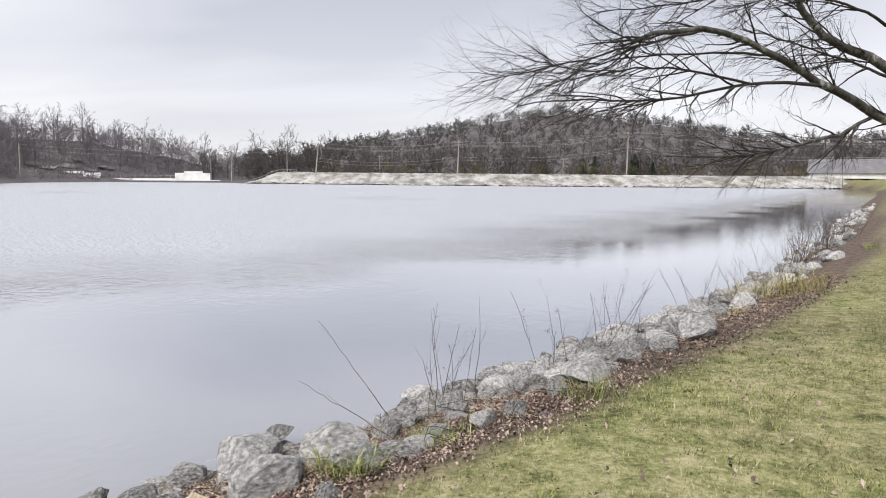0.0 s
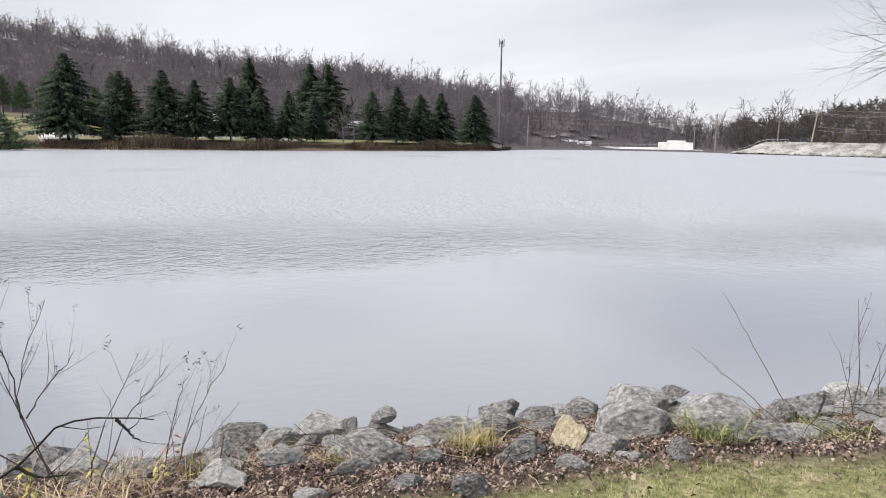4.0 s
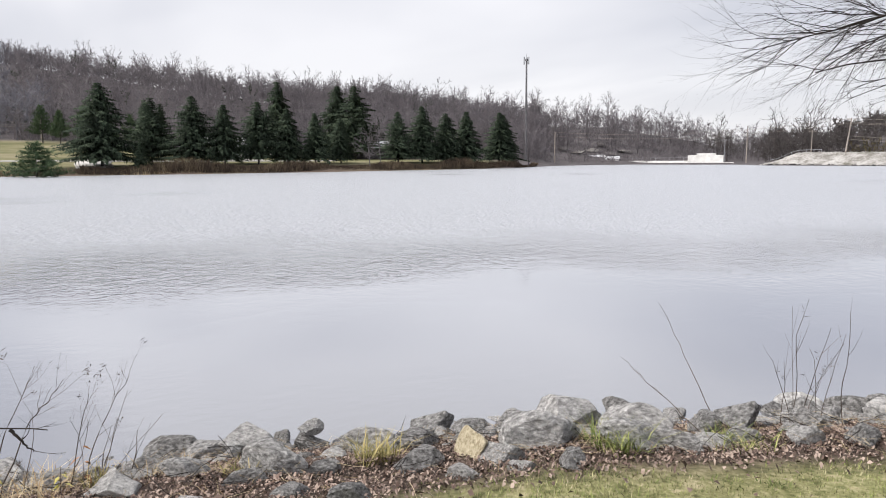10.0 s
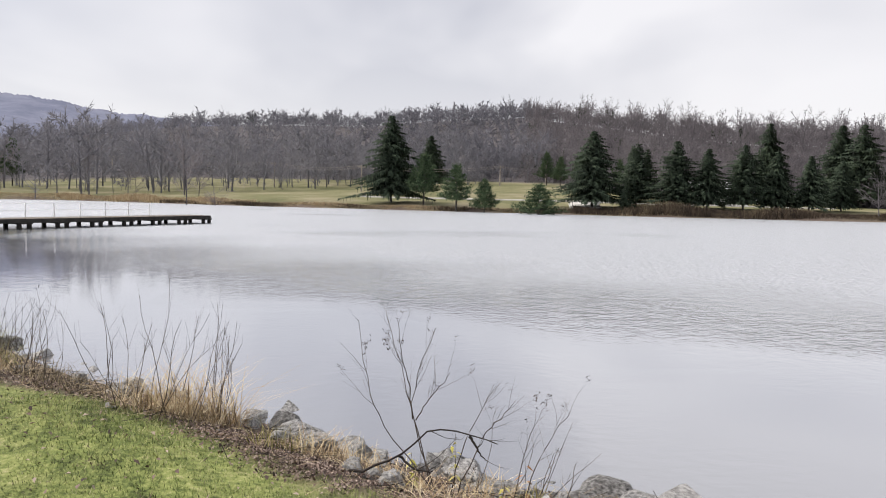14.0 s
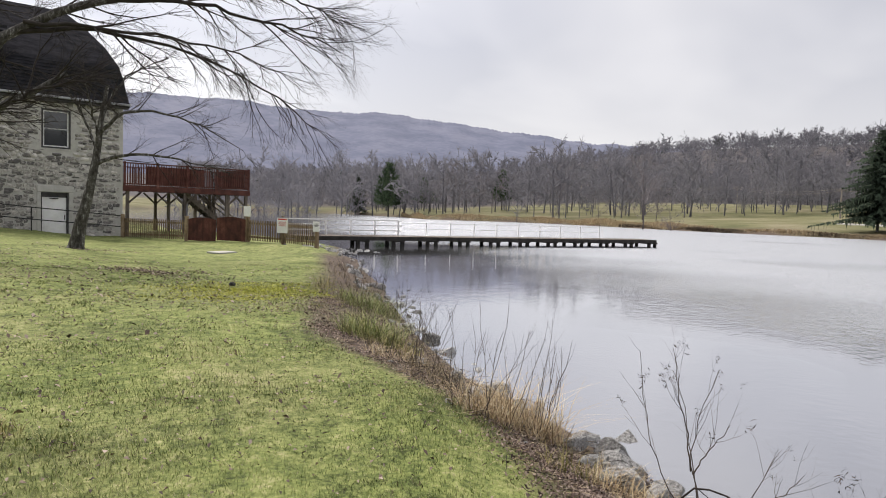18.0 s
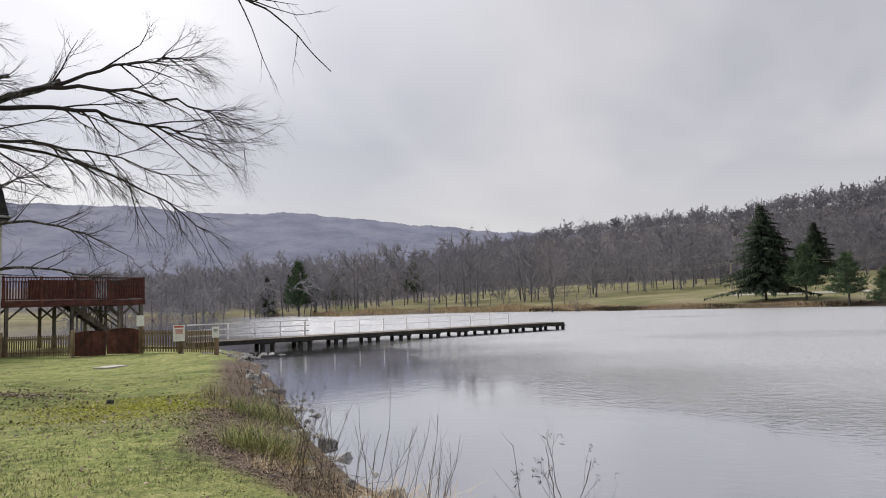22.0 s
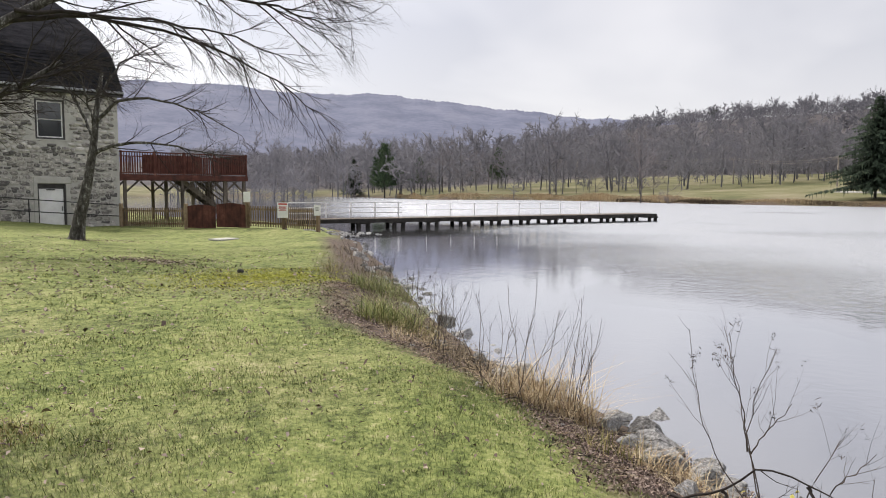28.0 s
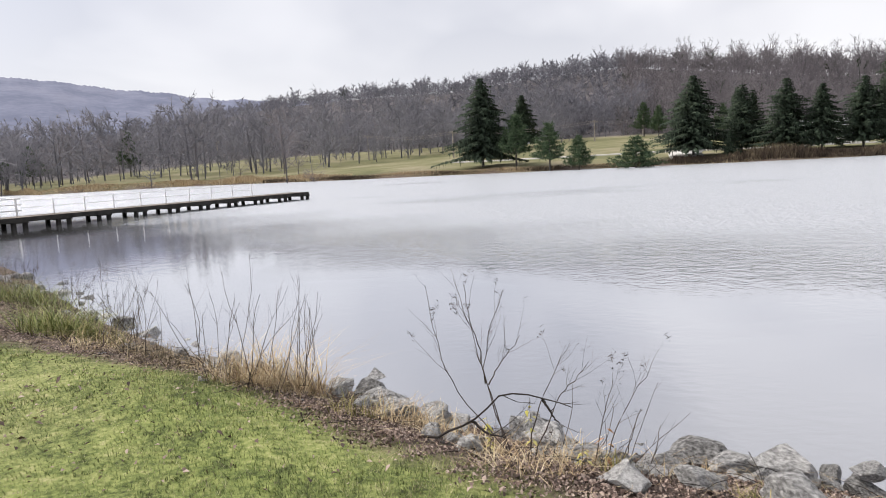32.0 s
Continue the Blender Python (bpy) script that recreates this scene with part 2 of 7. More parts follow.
M_GREYWOOD = surf("weathered_wood", [(0.3, (0.05, 0.042, 0.036)), (0.6, (0.16, 0.135, 0.115)), (0.8, (0.26, 0.23, 0.20))], 3, 0.9, 0.4, 30, obrand=0.25, stretch=(1, 1, 0.25))
M_POLE = surf("pale_pole", [(0.3, (0.20, 0.17, 0.15)), (0.7, (0.42, 0.38, 0.34))], 2, 0.9, 0.2, 30)
M_STEEL = surf("galvanised_steel", [(0.3, (0.25, 0.26, 0.28)), (0.7, (0.45, 0.46, 0.48))], 1, 0.5, 0.1, 20, metal=0.5)
M_DAM = surf("dam_rubble", [(0.32, (0.10, 0.098, 0.075)), (0.45, (0.19, 0.183, 0.165)), (0.56, (0.31, 0.303, 0.288)), (0.72, (0.45, 0.444, 0.43))], 0.30, 1.0, 1.0, 2.2, island=0.15, coarse=0.3)

# ---- the lie of the land ----
# the lake's outline in plan, from the dam's end down the near bank, round behind the house and up the far bank
NEAR = [(92, 184), (75, 140), (57, 106), (29, 56), (14.3, 29.2), (7.2, 16.5), (4.35, 12.1), (1.8, 8.5), (0.5, 6.8), (-0.4, 5.6), (-1.15, 4.7), (-1.8, 4.0),
        (-2.55, 3.2), (-3.15, 2.2), (-3.75, 1.3), (-4.05, 0.7), (-4.4, -0.05), (-5.0, -0.65), (-5.7, -1.4), (-6.3, -2.1), (-7.6, -3.9), (-9.7, -5.9), (-12.5, -8.2),
        (-16, -11), (-19.5, -14.2), (-23.4, -17.4), (-25.8, -20.2), (-28.5, -22.0), (-31, -25), (-33, -31), (-36, -45)]
FAR = [(-60, -100), (-110, -160), (-165, -165), (-172, -135), (-152, -98), (-134, -80), (-141, -69), (-147, -58), (-133, -36), (-121, -17), (-117, 0), (-109, 17),
       (-103, 33), (-98, 49), (-94, 70), (-93, 90), (-93, 108), (-96, 124), (-104, 140), (-108, 165), (-106, 188), (-84, 190), (-76, 192), (-62, 177), (-39, 177), (-8, 176), (34, 178), (66, 181)]
LAKE = np.array(NEAR + FAR, float)
N_NEAR = len(NEAR)


def shore(px, py):
    """How far each place lies from the water's edge (land positive) and whether the near bank is its nearest."""
    p = np.stack([px, py], -1)
    best, which = np.full(px.shape, 1e9), np.zeros(px.shape, int)
    inside = np.zeros(px.shape, bool)
    for i in range(len(LAKE)):
        a, b = LAKE[i], LAKE[(i + 1) % len(LAKE)]
        d = b - a
        u = np.clip(((p - a) @ d) / (d @ d), 0, 1)
        q = np.hypot(*np.moveaxis(p - a - u[..., None] * d, -1, 0))
        which = np.where(q < best, i, which); best = np.minimum(best, q)
        if a[1] != b[1]:
            inside ^= ((a[1] > py) != (b[1] > py)) & (px < (b[0] - a[0]) * (py - a[1]) / (b[1] - a[1]) + a[0])
    return np.where(inside, -best, best), which < N_NEAR - 1


def step(a, b, x):
    u = np.clip((x - a) / (b - a), 0, 1)
    return u * u * (3 - 2 * u)


RIDGE_AZ = [-70, -28, -22, -18, -14, -10, -6, -1.5, 3, 8, 13, 16, 18, 21, 22.5, 24, 27, 31, 36, 42, 50, 54, 60, 65, 70, 76, 84, 89, 97, 103, 108, 116, 128, 150]
RIDGE_EL = [6, 6.5, 6.5, 7.6, 8.9, 9.75, 10.6, 9.9, 8.5, 7, 5.7, 4.2, 4.6, 3.8, 3.8, 5.2, 6.5, 7.9, 8.1, 9.0, 10.8, 11.1, 11.3, 12.2, 13.2, 14.2, 13.1, 12, 11.3, 10.4, 9, 6.5, 5.5, 5]


def ridge(az):
    """Foot and ridge of the hills, and the ridge's ground height, by azimuth."""
    r1 = np.interp(az, [-70, 10, 16, 22, 28, 45, 60, 75, 90, 105, 150], [620, 620, 420, 400, 330, 320, 340, 420, 520, 650, 700])
    r0 = np.interp(az, [-70, 14, 22, 30, 45, 60, 75, 90, 105, 120, 150], [240, 240, 265, 212, 165, 172, 215, 262, 262, 235, 270])
    h = np.interp(az, RIDGE_AZ, RIDGE_EL) / 100 * r1 + 2.15 - 12.5
    return r0, r1, np.maximum(h, 2)


def height(px, py):
    px, py = np.asarray(px, float), np.asarray(py, float)
    s, near = shore(px, py)
    r, az = np.hypot(px, py), np.degrees(np.arctan2(-px, py))
    zn = np.interp(s, [-8, -2, 0, 0.5, 1.0, 1.5, 2.2, 5, 12, 30, 80], [-2.5, -0.75, -0.08, 0.05, 0.2, 0.38, 0.5, 0.58, 0.68, 0.9, 1.6])
    # towards the house the lawn falls to the lake and climbs away from it
    hu, hv = (px + 24.42) * 0.94 - (py + 34.55) * 0.34, (px + 24.42) * 0.34 + (py + 34.55) * 0.94
    k = step(36, 14, hv) * step(0.3, 4.0, s) * step(-6, -1, hu)
    zn = zn * (1 - k) + k * np.clip(0.10 * hu - 0.02 - 0.012 * hv, 0.12, 2.2)
    k2 = step(40, 20, hv) * step(-1, -6, hu) * (s > 0)
    zn = zn * (1 - k2) + k2 * np.clip(zn, 0.1, 0.22) * step(0.0, 1.5, s)
    zf = np.interp(s, [-20, -3, 0, 1.5, 7, 40, 110, 300], [-3.5, -0.7, -0.06, 0.75, 1.45, 2.2, 3.6, 6])
    # the park meadow climbs to the woods
    zm = np.interp(s, [-20, -3, 0, 1.5, 7, 40, 110, 300], [-3.5, -0.7, -0.06, 0.6, 1.25, 3.0, 7.6, 10])
    k = step(62, 74, az) * step(165, 150, az)
    zf = zf * (1 - k) + zm * k
    z = np.where(near, zn, zf)
    # the dam: a rubble slope with a level crest
    dam = (py > 150) & (px > -66) & (s > 0)
    zd = np.interp(s, [0, 7, 13, 22, 60], [-0.06, 2.7, 2.7, 1.0, 1.0]) * step(-66, -56, px)
    z = np.where(dam, zd, z)
    k = step(16, 18.5, az) * step(38.5, 36, az) * (r > 165) * ~near
    z = np.where((k > 0) & ~dam, np.minimum(z, 0.40 + 3 * (1 - k)), z)
    r0, r1, h = ridge(az)
    up = step(0, 1, (r - r0) / (r1 - r0))
    up = up * (r > r0) * (s > 0) * step(-75, -60, az) * step(165, 150, az)
    top = h * (1 - 0.8 * np.clip((r - r1) / 900, 0, 1))
    z = z * (1 - up) + np.maximum(top, 2) * up
    bumps = 0.03 * np.sin(px * 1.3 + py * 0.7) * np.sin(py * 1.1 - px * 0.4) + 0.02 * np.sin(px * 3.1) * np.cos(py * 2.7)
    return z + np.where(s > 1.5, bumps, 0)


def bank(px):
    """Width of the strip of stones and leaves between the water and the lawn."""
    return np.interp(px, [-24, -20, -13.5, -9.5, -7.2, -6.4, -5.9, -5.3, -3.9, -2.8, -1.9, 10], [0.8, 1.8, 2.05, 1.98, 2.25, 2.3, 1.85, 1.58, 1.58, 1.78, 2.12, 2.2])


def dryness(px, py):
    """How straw-coloured the turf is: withered beyond the path, greener towards the house."""
    d = 0.06 + 0.66 * step(-1.0, 3.0, py) + 0.17 * np.sin(px * 0.9 + 1.7 * np.sin(py * 0.6)) * np.sin(py * 0.8 + px * 0.5 + 1.0) + 0.10 * np.sin(px * 2.7 + py * 1.3) * np.sin(py * 3.1 - px)
    return np.clip(d + 0.25 * np.exp(-((px + 1.0) / 2.0) ** 2 - ((py + 4.2) / 1.2) ** 2), 0, 1)


def spread(fine, limit, n):
    """Cuts that lie close together near 0 and ever wider outwards."""
    u = np.linspace(-1, 1, n)
    k = math.asinh(limit / fine)
    return fine * np.sinh(u * k)


gx, gy = spread(6.0, 3600, 310), spread(6.0, 3600, 310)
GX, GY = np.meshgrid(gx, gy, indexing="ij")
GZ = height(GX, GY)
_i = np.arange(310 * 310).reshape(310, 310)
ground_faces = np.stack([_i[:-1, :-1], _i[1:, :-1], _i[1:, 1:], _i[:-1, 1:]], -1).reshape(-1, 4)


def ground_material():
    """Lawn, bare litter by the water and on the hills, told apart by the place itself."""
    m = bpy.data.materials.new("ground"); m.use_nodes = True
    n, l = m.node_tree.nodes, m.node_tree.links
    b = n["Principled BSDF"]; b.inputs["Roughness"].default_value = 0.95; b.inputs["Specular IOR Level"].default_value = 0.15
    tc = n.new("ShaderNodeTexCoord")

    def tex(scale, detail=5):
        t = n.new("ShaderNodeTexNoise"); t.inputs["Scale"].default_value, t.inputs["Detail"].default_value, t.inputs["Roughness"].default_value = scale, detail, 0.65
        l.new(tc.outputs["Object"], t.inputs["Vector"])
        return t.outputs["Fac"]

    def ramp(f, stops):
        r = n.new("ShaderNodeValToRGB"); e = r.color_ramp.elements
        while len(e) < len(stops):
            e.new(0.5)
        for k, (p, c) in zip(e, stops):
            k.position, k.color = p, (*c, 1)
        l.new(f, r.inputs[0])
        return r.outputs[0]

    def mix(f, a, c):
        x = n.new("ShaderNodeMix"); x.data_type = "RGBA"
        l.new(f, x.inputs["Factor"]); l.new(a, x.inputs["A"]); l.new(c, x.inputs["B"])
        return x.outputs["Result"]

    mid = n.new("ShaderNodeMath"); mid.operation = "MULTIPLY_ADD"; mid.inputs[1].default_value = 0.42; l.new(tex(5.5, 6), mid.inputs[0])
    patch = n.new("ShaderNodeMath"); patch.operation = "MULTIPLY_ADD"; patch.inputs[1].default_value = 0.42
    l.new(tex(26, 8), patch.inputs[0]); l.new(mid.outputs[0], patch.inputs[2])
    p2 = n.new("ShaderNodeMath"); p2.operation = "MULTIPLY"; p2.inputs[1].default_value = 0.28; l.new(tex(0.6), p2.inputs[0]); l.new(p2.outputs[0], mid.inputs[2])
    lawn = ramp(patch.outputs[0], [(0.45, (0.046, 0.058, 0.021)), (0.52, (0.124, 0.158, 0.047)), (0.60, (0.234, 0.266, 0.087)), (0.70, (0.40, 0.375, 0.205))])
    straw = ramp(patch.outputs[0], [(0.45, (0.052, 0.054, 0.022)), (0.51, (0.125, 0.122, 0.056)), (0.575, (0.215, 0.198, 0.108)), (0.67, (0.36, 0.315, 0.21))])
    litter = ramp(tex(9), [(0.35, (0.045, 0.034, 0.028)), (0.6, (0.15, 0.115, 0.095))])
    woods = ramp(tex(0.12), [(0.35, (0.066, 0.060, 0.063)), (0.65, (0.122, 0.112, 0.116))])
    field = ramp(tex(0.09, 7), [(0.33, (0.10, 0.108, 0.048)), (0.5, (0.17, 0.165, 0.085)), (0.66, (0.25, 0.222, 0.145))])
    zones = n.new("ShaderNodeVertexColor"); zones.layer_name = "zone"
    sep = n.new("ShaderNodeSeparateColor"); l.new(zones.outputs[0], sep.inputs[0])
    wob = n.new("ShaderNodeMath"); wob.operation = "MULTIPLY_ADD"; wob.inputs[1].default_value = 0.5; l.new(tex(3), wob.inputs[0])
    w2 = n.new("ShaderNodeMath"); w2.operation = "SUBTRACT"; w2.inputs[1].default_value = 0.25; l.new(sep.outputs[0], w2.inputs[0]); l.new(w2.outputs[0], wob.inputs[2])
    c = mix(zones.outputs[1], lawn, straw)
    c = mix(sep.outputs[2], c, field)
    c = mix(wob.outputs[0], c, litter)
    c = mix(sep.outputs[1], c, woods)
    l.new(c, b.inputs["Base Color"])
    bp = n.new("ShaderNodeBump"); bp.inputs["Strength"].default_value, bp.inputs["Distance"].default_value = 0.35, 0.03
    l.new(tex(30), bp.inputs["Height"]); l.new(bp.outputs[0], b.inputs["Normal"])
    return m


me = np_mesh("ground", np.stack([GX, GY, GZ], -1).reshape(-1, 3), ground_faces, True)
_s, _near = shore(GX, GY)
_r, _az = np.hypot(GX, GY), np.degrees(np.arctan2(-GX, GY))
_r0, _r1, _h = ridge(_az)
zone = np.ones((310, 310, 4), np.float32)
zone[..., 0] = np.where(_near, 1 - step(bank(GX) - 0.3, bank(GX) + 0.2, _s), 1 - step(1.0, 4.0, _s))     # litter by the water
zone[..., 1] = np.maximum(step(-12, 12, _r - _r0), np.where(~_near & (_az < 41), step(42, 38, _az), 0))                                             # woods
zone[..., 3] = dryness(GX, GY)                                                     # straw-coloured turf
zone[..., 2] = np.where(_near, 0.8 * np.exp(-((GX + 9.2) / 1.8) ** 2 - ((GY + 9.6) / 1.6) ** 2), 1)                                               # the far meadow
ca = me.color_attributes.new("zone", "FLOAT_COLOR", "POINT"); ca.data.foreach_set("color", zone.ravel())
ground = tagged(obj("ground", me, ground_material()), "mown lawn and leaf-strewn lake shore running up to wooded hills", "ground", kind="structure")

# ---- water ----
def water_material():
    m = bpy.data.materials.new("lake_water"); m.use_nodes = True
    n, l = m.node_tree.nodes, m.node_tree.links
    n.remove(n["Principled BSDF"]); out = n["Material Output"]
    tc = n.new("ShaderNodeTexCoord")
    mp = n.new("ShaderNodeMapping"); mp.inputs["Rotation"].default_value = (0, 0, radians(25)); mp.inputs["Scale"].default_value = (1, 0.75, 1)
    l.new(tc.outputs["Object"], mp.inputs[0])
    rip = n.new("ShaderNodeTexNoise"); rip.inputs["Scale"].default_value, rip.inputs["Detail"].default_value = 8.0, 3
    l.new(mp.outputs[0], rip.inputs["Vector"])
    swell = n.new("ShaderNodeTexNoise"); swell.inputs["Scale"].default_value, swell.inputs["Detail"].default_value = 2.6, 2
    l.new(mp.outputs[0], swell.inputs["Vector"])
    # wind touches the open water and leaves the lee of the near bank smooth
    zone = n.new("ShaderNodeVertexColor"); zone.layer_name = "wind"
    wpatch = n.new("ShaderNodeTexNoise"); wpatch.inputs["Scale"].default_value, wpatch.inputs["Detail"].default_value = 0.035, 4
    l.new(mp.outputs[0], wpatch.inputs["Vector"])
    mr = n.new("ShaderNodeMapRange"); mr.inputs["From Min"].default_value, mr.inputs["From Max"].default_value = 0.22, 0.40
    l.new(wpatch.outputs["Fac"], mr.inputs["Value"])
    wm = n.new("ShaderNodeMath"); wm.operation = "MULTIPLY"; l.new(mr.outputs[0], wm.inputs[0]); l.new(zone.outputs[0], wm.inputs[1])
    st = n.new("ShaderNodeMath"); st.operation = "MULTIPLY_ADD"; st.inputs[1].default_value, st.inputs[2].default_value = 0.65, 0.012
    l.new(wm.outputs[0], st.inputs[0])
    hsum = n.new("ShaderNodeMath"); hsum.operation = "MULTIPLY_ADD"; hsum.inputs[1].default_value = 1.0
    l.new(swell.outputs["Fac"], hsum.inputs[0]); l.new(rip.outputs["Fac"], hsum.inputs[2])
    bp = n.new("ShaderNodeBump"); bp.inputs["Distance"].default_value = 0.2
    l.new(st.outputs[0], bp.inputs["Strength"]); l.new(hsum.outputs[0], bp.inputs["Height"])
    rg_ = n.new("ShaderNodeMath"); rg_.operation = "MULTIPLY_ADD"; rg_.inputs[1].default_value, rg_.inputs[2].default_value = 0.21, 0.05
    l.new(wm.outputs[0], rg_.inputs[0])
    gl = n.new("ShaderNodeBsdfGlossy"); l.new(rg_.outputs[0], gl.inputs["Roughness"]); gl.inputs["Color"].default_value = (0.95, 0.96, 1, 1)
    df = n.new("ShaderNodeBsdfDiffuse")
    # base colour painted paler in the wind, standing in for sky reflected off ripples
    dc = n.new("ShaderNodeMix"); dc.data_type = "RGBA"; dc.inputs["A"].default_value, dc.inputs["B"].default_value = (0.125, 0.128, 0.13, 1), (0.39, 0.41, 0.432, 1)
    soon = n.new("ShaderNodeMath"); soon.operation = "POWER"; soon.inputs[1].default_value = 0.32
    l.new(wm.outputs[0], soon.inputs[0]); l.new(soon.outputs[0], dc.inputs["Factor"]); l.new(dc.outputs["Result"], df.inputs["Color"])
    lw = n.new("ShaderNodeLayerWeight"); lw.inputs["Blend"].default_value = 0.5
    less = n.new("ShaderNodeMath"); less.operation = "MULTIPLY_ADD"; less.inputs[1].default_value, less.inputs[2].default_value = -0.42, 1.0
    gloss = n.new("ShaderNodeMath"); gloss.operation = "MULTIPLY"
    slope = n.new("ShaderNodeMath"); slope.operation = "POWER"; slope.inputs[1].default_value = 1.55
    l.new(soon.outputs[0], less.inputs[0]); l.new(less.outputs[0], gloss.inputs[0]); l.new(slope.outputs[0], gloss.inputs[1])
    l.new(lw.outputs["Facing"], slope.inputs[0])
    for x in (gl, lw, df):
        l.new(bp.outputs[0], x.inputs["Normal"])
    mx = n.new("ShaderNodeMixShader")
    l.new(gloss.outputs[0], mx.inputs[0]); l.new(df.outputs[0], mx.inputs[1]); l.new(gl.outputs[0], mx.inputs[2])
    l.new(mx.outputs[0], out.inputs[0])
    return m


wx, wy = spread(14, 330, 190), spread(14, 330, 190)
WX, WY = np.meshgrid(wx, wy, indexing="ij")
_i = np.arange(190 * 190).reshape(190, 190)
me = np_mesh("water", np.stack([WX, WY, np.zeros_like(WX)], -1).reshape(-1, 3), np.stack([_i[:-1, :-1], _i[1:, :-1], _i[1:, 1:], _i[:-1, 1:]], -1).reshape(-1, 4))
_s, _near = shore(WX, WY)
wind = np.ones((190, 190, 4), np.float32)
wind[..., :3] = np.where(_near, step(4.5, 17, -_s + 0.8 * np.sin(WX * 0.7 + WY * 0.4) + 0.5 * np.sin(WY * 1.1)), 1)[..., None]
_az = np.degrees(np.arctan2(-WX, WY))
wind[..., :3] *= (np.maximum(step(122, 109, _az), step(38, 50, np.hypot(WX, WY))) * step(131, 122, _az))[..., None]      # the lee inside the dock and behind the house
ca = me.color_attributes.new("wind", "FLOAT_COLOR", "POINT"); ca.data.foreach_set("color", wind.ravel())
water = tagged(obj("water", me, water_material()), "calm grey lake with wind ripples reflecting the cloudy sky, partly as painted paleness", "lake", kind="structure")

# ---- trees ----
def tubes(lines, sides=3):
    """One mesh (verts, faces) of tapered tubes along polylines of (points, radii)."""
    V, F, base = [], [], 0
    ang = np.arange(sides) * 2 * np.pi / sides
    for pts, rad in lines:
        pts, rad = np.asarray(pts, float), np.asarray(rad, float)
        k = len(pts)
        d = np.gradient(pts, axis=0)
        d /= np.linalg.norm(d, axis=1, keepdims=True) + 1e-9
        ref = np.where(np.abs(d[:, 2:3]) < 0.9, [[0, 0, 1.0]], [[1.0, 0, 0]])
        a = np.cross(d, ref); a /= np.linalg.norm(a, axis=1, keepdims=True) + 1e-9
        b = np.cross(d, a)
        V.append((pts[:, None] + rad[:, None, None] * (np.cos(ang)[None, :, None] * a[:, None] + np.sin(ang)[None, :, None] * b[:, None])).reshape(-1, 3))
        i = base + np.arange(k * sides).reshape(k, sides)
        j = np.roll(i, -1, 1)
        F.append(np.stack([i[:-1], j[:-1], j[1:], i[1:]], -1).reshape(-1, 4))
        base += k * sides
    return np.concatenate(V), np.concatenate(F)


def limb(rng, start, way, length, radius, bend=0.25, lift=0.0, n=6, tip=0.25):
    """A wandering polyline that tapers."""
    pts, p, d = [np.array(start, float)], np.array(start, float), np.array(way, float)
    d /= np.linalg.norm(d)
    for _ in range(n):
        d = d + rng.normal(0, bend, 3) * 0.5 + (0, 0, lift / n)
        d /= np.linalg.norm(d)
        p = p + d * length / n
        pts.append(p)
    return np.array(pts), np.linspace(radius, radius * tip, n + 1)


def sprout(rng, line, count, length, radius, out, spread_=0.9, lift=0.15, bend=0.3, n=4, low=0.25, drop=0.0):
    """Side shoots of a limb."""
    pts, rad = line
    for _ in range(count):
        u = low + (1 - low) * rng.random() ** 0.8
        x = u * (len(pts) - 1); i = min(int(x), len(pts) - 2); f = x - i
        start = pts[i] * (1 - f) + pts[i + 1] * f
        d = pts[i + 1] - pts[i]; d /= np.linalg.norm(d) + 1e-9
        side = rng.normal(0, 1, 3); side -= d * (side @ d); side /= np.linalg.norm(side) + 1e-9
        way = d * (1 - 0.35 * spread_) + side * spread_ * (0.6 + 0.6 * rng.random()) + (0, 0, lift - drop)
        r = min(radius, (rad[i] * (1 - f) + rad[i + 1] * f) * 0.75)
        out.append(limb(rng, start, way, length * (0.55 + 0.8 * rng.random()) * (1.15 - 0.5 * u), r, bend, lift, n))
    return out


def bare_tree(rng, h, r, sides=3, twig=0.05, rich=1.0):
    """A leafless broad-crowned tree, as tubes."""
    trunk = limb(rng, (0, 0, -0.3), (rng.normal(0, .06), rng.normal(0, .06), 1), h * 0.75, r, 0.10, 0.3, 6, 0.3)
    limbs = sprout(rng, trunk, int(9 * rich), h * 0.5, r * 0.45, [], 0.85, 0.3, 0.22, 4, 0.3)
    shoots = []
    for li in limbs + [trunk]:
        sprout(rng, li, int(6 * rich), h * 0.22, max(twig * 1.6, 0.02), shoots, 0.9, 0.25, 0.3, 3, 0.3)
    twigs = []
    for s in shoots:
        sprout(rng, s, 2, h * 0.10, twig, twigs, 0.9, 0.2, 0.3, 2, 0.3)
    return tubes([trunk] + limbs + shoots + twigs, sides)


def strew(variants, places):
    """Copies of mesh variants at (x, y, z, turn, scale), joined into one (verts, faces)."""
    V, F, base = [], [], 0
    for k, (x, y, z, a, s) in enumerate(places):
        v, f = variants[k % len(variants)]
        c, sn = math.cos(a) * s, math.sin(a) * s
        w = np.empty_like(v)
        w[:, 0], w[:, 1], w[:, 2] = v[:, 0] * c - v[:, 1] * sn + x, v[:, 0] * sn + v[:, 1] * c + y, v[:, 2] * s + z
        V.append(w); F.append(f + base); base += len(v)
    return np.concatenate(V), np.concatenate(F)


rng = np.random.default_rng(5)


